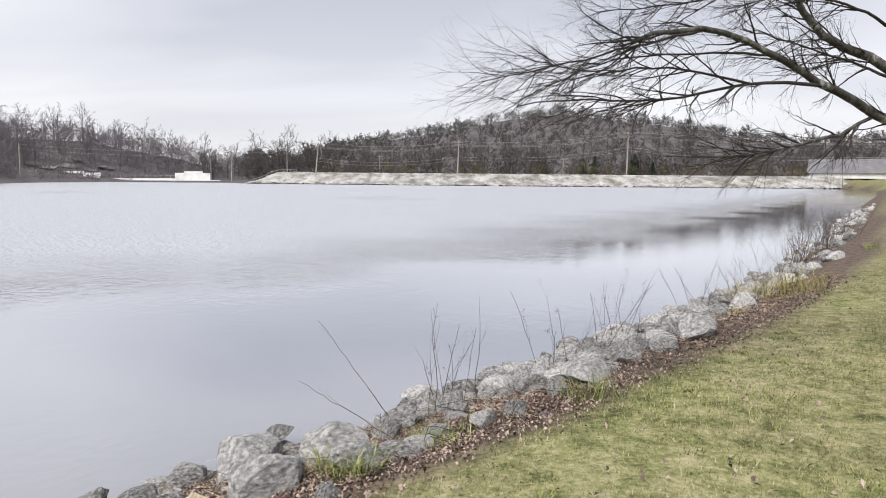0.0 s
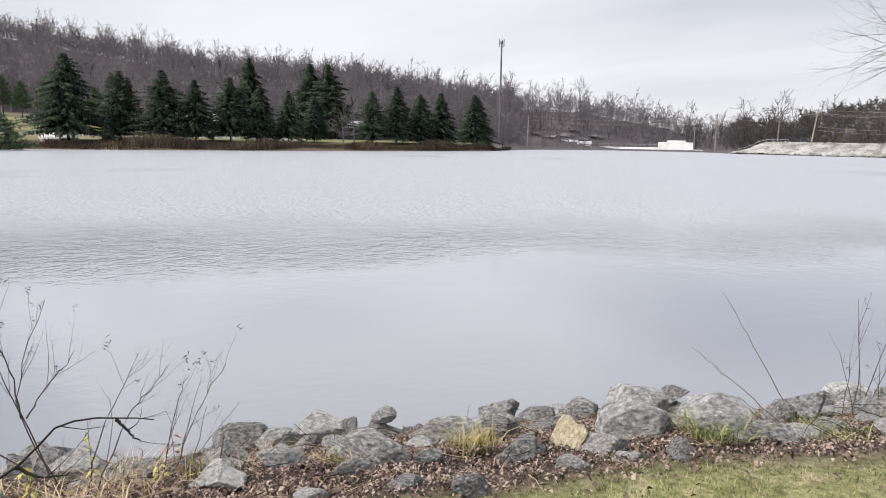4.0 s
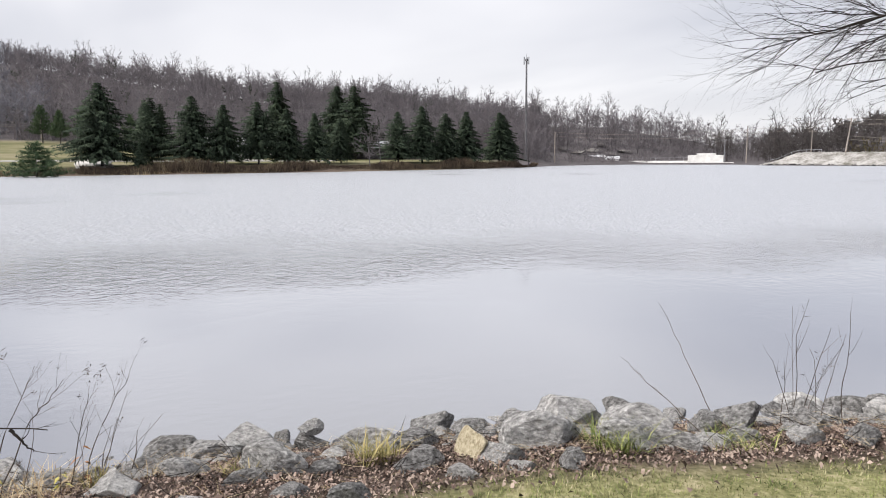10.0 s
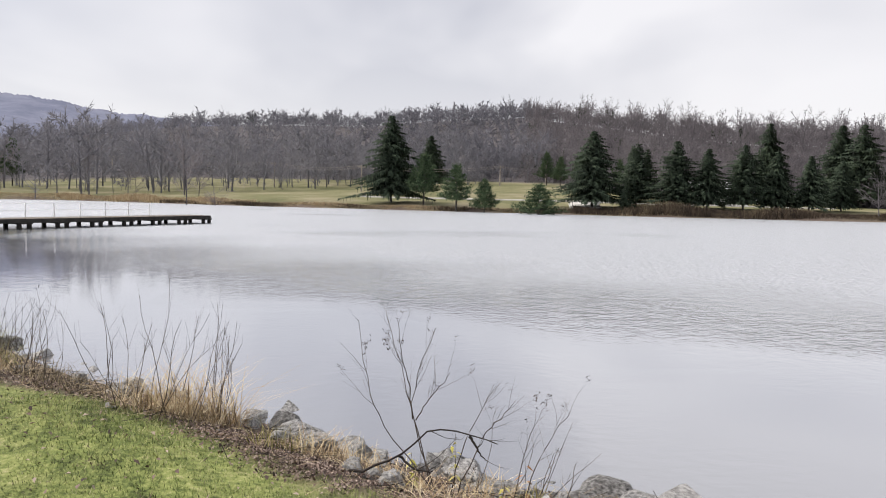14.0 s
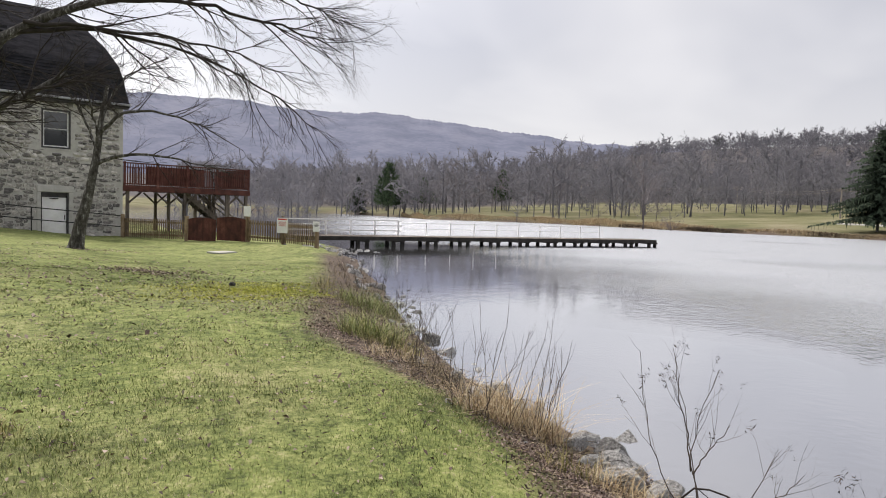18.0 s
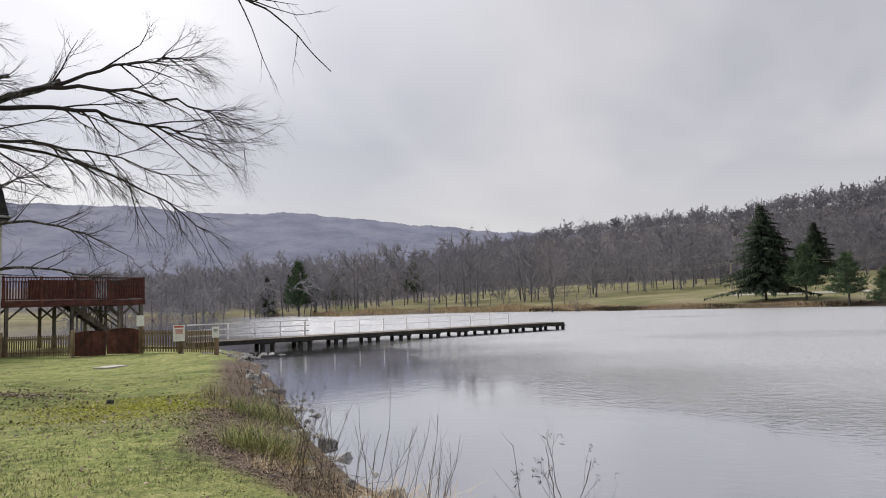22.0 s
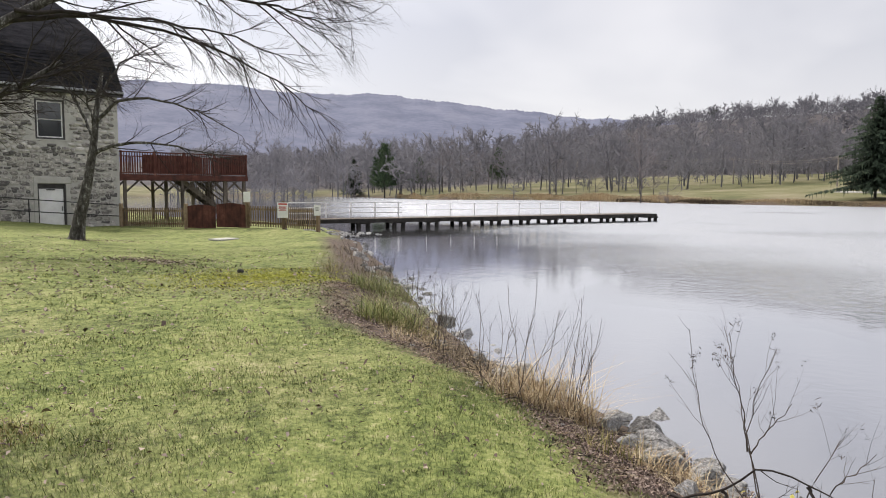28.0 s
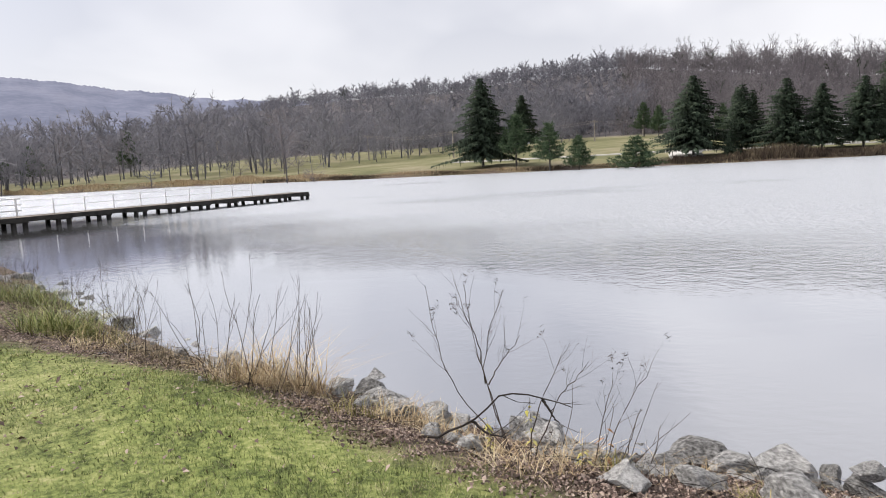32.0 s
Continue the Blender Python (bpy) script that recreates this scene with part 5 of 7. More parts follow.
for x in (-0.3, -3.5, -6.1, -7.35):
    for y in (0.15, 2.8, 5.2):
        g = gl_(x, -y) - 0.4
        part("deck_post", box((x - 0.08, y - 0.08, g), (x + 0.08, y + 0.08, 2.66)), M_GREYWOOD, deck)
        for s_ in (-1, 1):
            if DX < x + s_ * 0.8 < 0:
                part("knee_brace", beam((x, y, 1.95), (x + s_ * 0.75, y, 2.64), 0.09, 0.09), M_GREYWOOD, deck)
baluster = bpy.data.meshes.new("baluster"); bm = box((-0.022, -0.022, 3.06), (0.022, 0.022, 4.2)); bm.to_mesh(baluster); bm.free(); baluster.materials.append(M_REDWOOD)
for y in (0.0, 5.36):
    part("top_rail", box((DX, y - 0.05, 4.20), (-0.02, y + 0.09, 4.26)), M_REDWOOD, deck)
    part("bottom_rail", box((DX, y - 0.03, 3.03), (-0.02, y + 0.03, 3.10)), M_REDWOOD, deck)
    for k in range(52):
        o = obj("baluster", baluster, None, deck); o.location = (-0.12 - k * 0.142, y, 0)
for x in (DX + 0.03,):
    part("top_rail", box((x - 0.05, 0.0, 4.20), (x + 0.09, 5.36, 4.26)), M_REDWOOD, deck)
    for k in range(36):
        o = obj("baluster", baluster, None, deck); o.location = (x, 0.12 + k * 0.145, 0)
for x in (-0.1, -1.9, -3.6, -5.4, DX + 0.05):
    part("rail_post", box((x - 0.05, -0.05, 2.9), (x + 0.05, 0.05, 4.3)), M_REDWOOD, deck)
for x0, x1 in ((-4.8, -1.45), (-7.4, -6.05)):
    part("bench_back", box((x0, 0.5, 3.05), (x1, 0.56, 4.12)), M_REDWOOD, deck, "solid red bench back")
    part("bench_seat", box((x0, 0.58, 3.38), (x1, 1.05, 3.43)), M_REDWOOD, deck)
stair = thing("stair"); stair.parent = deck
for y in (1.2, 2.2):
    part("stringer", beam((-3.6, y, 2.9), (-7.0, y, 0.35), 0.06, 0.28), M_GREYWOOD, stair)
    part("hand_rail", beam((-3.9, y, 3.6), (-7.1, y, 1.2), 0.06, 0.06), M_GREYWOOD, stair)
    for k in range(12):
        x = -4.0 - k * 0.26; z = 2.6 - (-3.6 - x) * 0.75 + 0.0
        part("stair_baluster", box((x - 0.02, y - 0.02, z), (x + 0.02, y + 0.02, z + 0.95)), M_GREYWOOD, stair)
for k in range(12):
    x = -3.75 - k * 0.27; z = 2.75 - k * 0.203
    part("tread", box((x - 0.27, 1.15, z - 0.04), (x, 2.25, z)), M_GREYWOOD, stair)

# ---- picket fence, gate and signs ----
fence = thing("picket_fence", None, "weathered wooden picket fence beside the house", "fence")
FP = [(-23.75, -33.6), (-24.2, -29.1), (-24.5, -25.1), (-24.75, -23.0), (-24.45, -20.7)]
picket = bpy.data.meshes.new("picket"); bm = box((-0.035, -0.01, 0.08), (0.035, 0.01, 1.08)); bm.to_mesh(picket); bm.free(); picket.materials.append(M_FENCE)
for i in (0, 2, 3):
    (x0, y0), (x1, y1) = FP[i], FP[i + 1]
    L_ = math.hypot(x1 - x0, y1 - y0); a_ = math.atan2(y1 - y0, x1 - x0)
    z0, z1 = float(height(x0, y0)), float(height(x1, y1))
    for zr in (0.25, 0.92):
        part("fence_rail", beam((x0, y0, z0 + zr), (x1, y1, z1 + zr), 0.05, 0.09), M_FENCE, fence)
    for k in range(int(L_ / 0.145)):
        f_ = (k + 0.5) * 0.145 / L_
        o = obj("picket", picket, None, fence)
        o.matrix_local = Matrix.LocRotScale((x0 + (x1 - x0) * f_ + 0.04, y0 + (y1 - y0) * f_, z0 + (z1 - z0) * f_), Euler((0, 0, a_)), None)
for k, (x, y) in enumerate(FP):
    z = float(height(x, y))
    part("fence_post", box((x - 0.08, y - 0.08, z - 0.4), (x + 0.08, y + 0.08, z + (1.3 if k != 4 else 1.2)), 0.01), M_FENCE, fence)
gate = thing("double_gate", None, "closed red-brown double gate with arched tops", "gate")
for s_ in (0, 1):
    p0 = Vector((FP[1][0], FP[1][1], 0)).lerp(Vector((FP[2][0], FP[2][1], 0)), 0.03 + s_ * 0.48)
    p1 = Vector((FP[1][0], FP[1][1], 0)).lerp(Vector((FP[2][0], FP[2][1], 0)), 0.49 + s_ * 0.48)
    z = float(height(p0.x, p0.y)) + 0.05
    leaf = thing("gate_leaf"); leaf.parent = gate
    n_ = 14
    for k in range(n_):
        a, b = p0.lerp(p1, k / n_), p0.lerp(p1, (k + 0.94) / n_)
        u = (k + 0.5) / n_
        top = 1.02 + 0.18 * math.sin(math.pi * (0.15 + 0.7 * u)) 
        bm = bmesh.new(); add_beam(bm, (a.x, a.y, z + top / 2), (b.x, b.y, z + top / 2), 0.03, top)
        part("gate_board", bm, M_REDWOOD, leaf)


def bars(bm, lines, x, z, w, h):
    for k, f in enumerate(lines):
        add_box(bm, (x - w * f / 2, -0.013, z - k * h * 1.9 - h), (x + w * f / 2, -0.009, z - k * h * 1.9))


M_REDINK = surf("red_ink", [(0.3, (0.35, 0.02, 0.02)), (0.7, (0.5, 0.05, 0.04))], 3, 0.6, 0, 20)
M_INK = surf("dark_ink", [(0.3, (0.05, 0.05, 0.05)), (0.7, (0.12, 0.12, 0.12))], 3, 0.6, 0, 20)
face = Matrix.Rotation(math.radians(108), 4, "Z")
sign = thing("warning_sign", Matrix.Translation((-24.55, -22.9, float(height(-24.6, -22.9)))) @ face, "white warning sign with a red heading on the fence", "sign")
part("board", box((-0.27, -0.008, 0.55), (0.27, 0.008, 1.28), 0.003), M_WHITE, sign)
part("heading", box((-0.22, -0.013, 1.17), (0.22, -0.009, 1.24)), M_REDINK, sign, "red heading bar")
bm = bmesh.new(); bars(bm, (0.9, 0.8, 0.95, 0.6, 0.85), 0, 1.09, 0.42, 0.024); part("lettering", bm, M_REDINK, sign, "unreadable red lettering")
part("post", box((-0.05, 0.012, -0.3), (0.05, 0.11, 1.36)), M_FENCE, sign)
sign2 = thing("notice_board", Matrix.Translation((-24.36, -20.62, float(height(-24.45, -20.7)))) @ face, "small white notice on the end post of the fence", "sign")
part("board", box((-0.16, -0.10, 0.75), (0.16, -0.085, 1.22), 0.003), M_WHITE, sign2)
bm = bmesh.new(); bars(bm, (0.7, 0.9, 0.6), 0, 1.12, 0.24, 0.03); bmesh.ops.translate(bm, vec=(0, -0.092, 0), verts=bm.verts); part("lettering", bm, M_INK, sign2, "unreadable dark lettering")
sign3 = thing("notice_board", Matrix.Translation((-24.42, -25.0, float(height(-24.5, -25.1)))) @ face, "small white notice beside the gate", "sign")
part("board", box((-0.18, -0.11, 1.25), (0.18, -0.095, 1.75), 0.003), M_WHITE, sign3)
part("post", box((-0.03, -0.09, 0.0), (0.03, -0.03, 1.7)), M_FENCE, sign3)
part("slab", box((-0.5, -0.35, 0), (0.5, 0.35, 0.06), 0.01), M_MORTAR, thing("paving_slab", Matrix.Translation((-19.6, -21.6, float(height(-19.6, -21.6)))), "flat grey paving slab in the lawn", "slab"))

# ---- across the lake: poles, wires, tower and buildings ----
def utility_pole(x, y, h, lean=0.0, arms=1, az=0.0, label="pale wooden utility pole by the lake"):
    z = float(height(x, y))
    p = thing("utility_pole", Matrix.Translation((x, y, z)) @ Matrix.Rotation(az, 4, "Z") @ Matrix.Rotation(lean, 4, "Y"), label, "pole", "utility poles")
    part("shaft", rod((0, 0, -0.8), (0, 0, h), 0.19, 0.13, 8), M_POLE, p)
    for k in range(arms):
        part("cross_arm", box((-1.0, -0.06, h - 0.5 - k * 0.9), (1.0, 0.06, h - 0.38 - k * 0.9)), M_POLE, p)
        for s_ in (-0.9, -0.35, 0.9):
            part("insulator", rod((s_, 0, h - 0.38 - k * 0.9), (s_, 0, h - 0.2 - k * 0.9), 0.05, 0.04, 6), M_POLE, p)
    return Vector((x, y, z + h)) + Vector((math.sin(lean) * h, 0, 0)) * math.cos(az)


tops = [utility_pole(-46.8, 183.5, 8.6, 0.10), utility_pole(-8.6, 182.5, 9.2, 0.03), utility_pole(36.0, 186.0, 11.8, 0.01), utility_pole(100, 150, 11, 0.0)]
left_tops = [utility_pole(-117.5, 166.1, 9.0, 0, 0), utility_pole(-81.4, 214.0, 11.0, 0, 0, label="tall pale pole behind the pump house"), tops[0]]
meadow_tops = [utility_pole(x, y, top - float(height(x, y)), 0, 1, 1.2) for x, y, top in ((-228, -75, 13.0), (-187.6, -21.3, 10.6), (-160.0, 1.2, 9.3), (-190, 40, 11.5), (-200, 56, 12.5))]
utility_pole(-39.2, 245.5, 8.6, 0, 2); utility_pole(-70, 236, 8, 0, 1); utility_pole(26, 250, 8, 0, 2); utility_pole(10, 252, 8, 0, 2)


def wires(name, pts, drops, sag, label):
    t = thing(name, label=label, category="wires")
    for d in drops:
        for a, b in zip(pts, pts[1:]):
            u = np.linspace(0, 1, 12)[:, None]
            p = np.array(a) * (1 - u) + np.array(b) * u
            p[:, 2] -= d + sag * 4 * u[:, 0] * (1 - u[:, 0])
            v, f = tubes([(p, np.full(12, 0.03))], 3)
            obj("wire", np_mesh("wire", v, f), M_POLE, t)
    return t


wires("overhead_wires", tops, (0.1, 1.0, 1.3, 4.2, 5.0), 1.3, "pale overhead wires sagging between the dam poles")
wires("overhead_wires", left_tops[:1] + [tops[0]], (0.1, 1.2), 2.0, "overhead wires by the pump house")
wires("overhead_wires", meadow_tops, (0.1, 0.6), 1.0, "overhead wires across the meadow")

M_MAST = surf("dull_steel", [(0.3, (0.11, 0.11, 0.115)), (0.7, (0.20, 0.20, 0.21))], 1, 0.6, 0.1, 20, metal=0.3)
tower = thing("radio_mast", Matrix.Translation((-116.0, 150.5, float(height(-116, 150.5)))), "tall slender grey steel radio mast", "mast")
part("shaft", rod((0, 0, -1), (0, 0, 26.2), 0.36, 0.22, 10), M_MAST, tower)
part("head", rod((0, 0, 26.2), (0, 0, 26.8), 0.4, 0.35, 8), M_MAST, tower)
for k in range(3):
    a_ = k * 2.09
    part("antenna", box((math.cos(a_) * 0.7 - 0.12, math.sin(a_) * 0.7 - 0.12, 25.3), (math.cos(a_) * 0.7 + 0.12, math.sin(a_) * 0.7 + 0.12, 27.3), 0.02), M_STEEL, tower)
part("whip", rod((0, 0, 26.8), (0, 0, 28.2), 0.06, 0.04, 6), M_STEEL, tower)

M_CONC = surf("pale_concrete", [(0.3, (0.50, 0.50, 0.49)), (0.7, (0.72, 0.72, 0.71))], 0.6, 0.9, 0.2, 8)
M_ROOF = surf("pale_metal_roof", [(0.3, (0.40, 0.41, 0.43)), (0.7, (0.58, 0.59, 0.61))], 0.5, 0.6, 0.1, 8)
M_SLATE = surf("grey_roofing", [(0.3, (0.11, 0.11, 0.118)), (0.7, (0.18, 0.18, 0.19))], 0.5, 0.8, 0.2, 8)
M_DARK = surf("dark_boards", [(0.3, (0.03, 0.03, 0.035)), (0.7, (0.09, 0.085, 0.085))], 1.5, 0.9, 0.3, 12)


def shed(name, x, y, turn, w, d, h, roof_h, wall_m, roof_m, label, category, openings=4, over=0.3, z=None):
    """A gabled building with its openings."""
    z = float(height(x, y)) - 0.1 if z is None else z
    b = thing(name, Matrix.Translation((x, y, z)) @ Matrix.Rotation(turn, 4, "Z"), label, category)
    part("wall", box((-w / 2, -d / 2, -0.5), (w / 2, d / 2, h)), wall_m, b)
    bm = bmesh.new()
    e = [[bm.verts.new((sx * (w / 2 + over), sy * (d / 2 + over), h + (roof_h if sy == 0 else 0))) for sy in (-1, 0, 1)] for sx in (-1, 1)]
    bm.faces.new((e[0][0], e[1][0], e[1][1], e[0][1])); bm.faces.new((e[0][1], e[1][1], e[1][2], e[0][2]))
    bm.faces.new((e[0][0], e[0][1], e[0][2])); bm.faces.new((e[1][2], e[1][1], e[1][0])); bm.faces.new((e[0][2], e[1][2], e[1][0], e[0][0]))
    part("roof", bm, roof_m, b)
    for k in range(openings):
        u = -w / 2 + w * (k + 0.5) / openings
        o = part("window", box((u - w / openings * 0.3, -d / 2 - 0.06, h * 0.3), (u + w / openings * 0.3, -d / 2 + 0.02, h * 0.8)), M_DARK, b)
    return b


# long axis square to the eye
def turned(x, y):
    return math.atan2(y, x) + math.pi / 2


shed("pavilion", -127.5, 104.5, turned(-127.5, 104.5), 13, 7, 2.6, 1.6, M_DARK, M_ROOF, "low park pavilion with a pale metal roof behind the spruces", "pavilion", 5, 0.6)
shed("park_house", -148, 82, turned(-148, 82), 16, 8, 3.0, 1.8, M_WHITE, M_ROOF, "long white building half hidden behind the spruces", "building", 5, 0.4)
shed("park_house", -120, 68, turned(-120, 68), 7, 5, 2.4, 1.2, M_WHITE, M_ROOF, "small white cabin behind the spruces", "building", 2, 0.3)
shed("farm_house", -208, 22, turned(-208, 22), 7, 5, 2.0, 1.6, M_WHITE, M_ROOF, "white house beyond the meadow", "house", 3, 0.3)
shed("dam_house", 100, 192, turned(100, 192), 26, 10, 0.9, 3.9, M_CONC, M_SLATE, "grey-roofed house standing behind the dam", "house", 6, 0.6, 3.2)
pump = thing("pump_house", Matrix.Translation((-94, 214, 0)) @ Matrix.Rotation(turned(-94, 214), 4, "Z"), "white concrete pump house on the shore", "pump house")
part("wall", box((-5.2, -3, -1), (5.2, 3, 2.6), 0.05), M_CONC, pump)
part("upper_wall", box((-3.0, -2.4, 2.6), (2.6, 2.4, 3.3), 0.05), M_CONC, pump)
part("parapet", box((-5.35, -3.15, 2.45), (5.35, -2.99, 2.75)), M_CONC, pump)
for u in (-3.6, -1.2, 1.2, 3.6):
    part("vent", box((u - 0.5, -3.05, 1.0), (u + 0.5, -2.98, 1.8)), M_ROOF, pump)
tank = thing("settling_tank", Matrix.Translation((-106, 206, 0)) @ Matrix.Rotation(turned(-106, 206), 4, "Z"), "long low white concrete tank with railings", "tank")
part("basin", box((-9.5, -3, -1), (9.5, 3, 1.0), 0.04), M_CONC, tank)
for k in range(14):
    part("rail_post", box((-9.3 + k * 1.43, -2.95, 1.0), (-9.22 + k * 1.43, -2.87, 1.95)), M_STEEL, tank)
part("rail", box((-9.4, -2.94, 1.9), (9.4, -2.88, 1.97)), M_STEEL, tank)
shed("gate_hut", -124.5, 200, turned(-124.5, 200), 5, 4, 2.1, 0.6, M_WHITE, M_ROOF, "small white hut on the shore", "hut", 2, 0.2, 0.3)
shed("gate_hut", -117, 197, turned(-117, 197), 4.2, 4, 1.5, 0.9, M_WHITE, M_ROOF, "small white gabled hut on the shore", "hut", 1, 0.2, 0.2)
apron = thing("concrete_apron", Matrix.Translation((-105, 199.5, 0)) @ Matrix.Rotation(turned(-105, 199.5), 4, "Z"), "pale concrete apron along the water", "apron", kind="structure")
part("slab", box((-24, -4.5, -0.6), (24, 1.0, 0.5), 0.05), M_CONC, apron)
lampp = thing("lamp_post", Matrix.Translation((-86, 209, 0.5)), "tall grey lamp post beside the pump house", "lamp post")
part("shaft", rod((0, 0, -0.5), (0, 0, 6.6), 0.1, 0.07), M_STEEL, lampp)
part("arm", beam((0, 0, 6.5), (-1.0, -0.2, 6.7), 0.07, 0.07), M_STEEL, lampp)

# the dam's rubble face
du = np.linspace(0, 1, 420)
dpts = np.array([(-64, 178), (-39, 177), (-8, 176), (34, 178), (66, 181), (93, 184.5)], float)
dc = np.r_[0, np.cumsum(np.hypot(*np.diff(dpts, axis=0).T))]; dx_, dy_ = np.interp(du * dc[-1], dc, dpts[:, 0]), np.interp(du * dc[-1], dc, dpts[:, 1])
rows_ = []
for off in np.linspace(-1.0, 7.6, 22):
    y_ = dy_ + off
    z_ = height(dx_, y_) + 0.42 + rng.normal(0, 0.11, du.shape) * (off < 7)
    rows_.append(np.stack([dx_ + rng.normal(0, 0.08, du.shape), y_, z_], -1))
DV = np.array(rows_); _i = np.arange(DV.shape[0] * 420).reshape(-1, 420)
tagged(obj("dam_face", np_mesh("dam_face", DV.reshape(-1, 3), np.stack([_i[:-1, :-1], _i[:-1, 1:], _i[1:, 1:], _i[1:, :-1]], -1).reshape(-1, 4)), M_DAM), "pale rubble-covered slope of the dam", "dam", kind="structure")
dr_ = thing("dam_railing", None, "pale handrail down the end of the dam", "railing")
for k in range(8):
    x_ = -64 + k * 1.7; z_ = float(height(x_, 184))
    part("post", rod((x_, 184, z_ - 0.1), (x_, 184, z_ + 1.1), 0.05, None, 6), M_STEEL, dr_)
    if k:
        part("rail", rod((x_ - 1.7, 184, float(height(x_ - 1.7, 184)) + 1.08), (x_, 184, z_ + 1.08), 0.05, None, 6), M_STEEL, dr_)

# pale ledges on the slope above the works
M_LEDGE = surf("ledge_rock", [(0.3, (0.10, 0.095, 0.088)), (0.55, (0.20, 0.192, 0.18)), (0.8, (0.33, 0.32, 0.305))], 0.6, 0.95, 0.6, 3, coarse=0.2)
LEDGES = [me_.copy() for me_ in STONES[:6]]
for me_ in LEDGES:
    me_.materials.clear(); me_.materials.append(M_LEDGE)
for k, (az_, r_, w_) in enumerate(((33.5, 236, 9), (32.2, 244, 12), (30.8, 240, 8), (29.8, 250, 10), (34.6, 240, 7), (31.6, 256, 9))):
    x, y = polar(az_, r_)
    o = tagged(obj("rock_ledge", LEDGES[k % 6]), "pale rock ledge on the scrubby slope", "rock", "rock ledges above the works")
    o.matrix_world = Matrix.LocRotScale((x, y, float(height(x, y)) + 0.6), Euler((0.1, 0.05 * k, radians(az_ + 8 * k))), (w_ / 3.4, w_ / 6, 0.6))

# the footpath round the meadow and the ramp down to the water
M_PATH = surf("pale_path", [(0.3, (0.36, 0.35, 0.33)), (0.7, (0.52, 0.51, 0.49))], 0.5, 0.95, 0.2, 8)
def strip(name, pts, w, label, category):
    p = np.array(pts, float); n_ = 90
    cum = np.r_[0, np.cumsum(np.hypot(*np.diff(p, axis=0).T))]; u = np.linspace(0, cum[-1], n_)
    x, y = np.interp(u, cum, p[:, 0]), np.interp(u, cum, p[:, 1])
    tx, ty = np.gradient(x), np.gradient(y); k = np.hypot(tx, ty)
    rows = []
    for s_, dz in ((-0.5, -0.2), (-0.5, 0.16), (0.5, 0.16), (0.5, -0.2)):
        a, b = x - ty / k * w * s_, y + tx / k * w * s_
        rows.append(np.stack([a, b, height(a, b) + dz], -1))
    V = np.array(rows); i_ = np.arange(4 * n_).reshape(4, n_)
    return tagged(obj(name, np_mesh(name, V.reshape(-1, 3), np.stack([i_[:-1, :-1], i_[1:, :-1], i_[1:, 1:], i_[:-1, 1:]], -1).reshape(-1, 4)), M_PATH), label, category, kind="structure")


strip("footpath", [(x * 1.18 - 1, y * 1.18 + 1) for x, y in FAR[10:15]], 1.8, "pale footpath winding across the far meadow", "path")
strip("boat_ramp", [polar(71.2, 111.5), polar(71.4, 120), polar(71.0, 132)], 5.0, "pale gravel ramp running down to the water", "ramp")

# brush along the far bank
def brush(name, pts, depth0, depth1, per_m, h, mat, label, seed):
    r2 = np.random.default_rng(seed)
    p = np.array(pts, float); cum = np.r_[0, np.cumsum(np.hypot(*np.diff(p, axis=0).T))]
    n_ = int(cum[-1] * per_m)
    q = r2.uniform(0, cum[-1], n_)
    x, y = np.interp(q, cum, p[:, 0]), np.interp(q, cum, p[:, 1])
    ang = np.arctan2(y, x); off = r2.uniform(depth0, depth1, n_)
    x, y = x + np.cos(ang) * off, y + np.sin(ang) * off
    z = height(x, y)
    thick = 0.6 + 0.4 * np.sin(q * 0.35 + seed) + 0.3 * np.sin(q * 0.11)
    V = []
    for i in range(n_):
        hh = h * max(0.25, thick[i]) * r2.uniform(0.5, 1.2)
        d = np.array([r2.normal(0, 0.35), r2.normal(0, 0.35), 1.0]) * hh
        a = r2.uniform(0, 6.28); w = np.array([math.cos(a), math.sin(a), 0]) * r2.uniform(0.03, 0.10)
        b = np.array([x[i], y[i], z[i] - 0.05])
        V += [b - w, b + w, b + d]
    return tagged(obj(name, np_mesh(name, np.array(V), np.arange(len(V)).reshape(-1, 3)), mat), label, "brush", kind="stuff")


brush("far_brush", FAR[12:19], 0.2, 3.5, 260, 1.25, M_BUSH, "dark brown leafless brush along the far bank", 3)
brush("far_brush", FAR[8:13], 0.1, 1.6, 90, 0.5, M_BUSH, "brown brush along the meadow's edge", 7)
brush("far_reeds", FAR[9:14], 0.1, 2.5, 110, 0.4, M_STRAW, "pale dry grass along the far bank", 4)
brush("far_reeds", FAR[4:10], 0.1, 7.0, 150, 0.8, M_STRAW, "pale dry grass on the spit", 8)

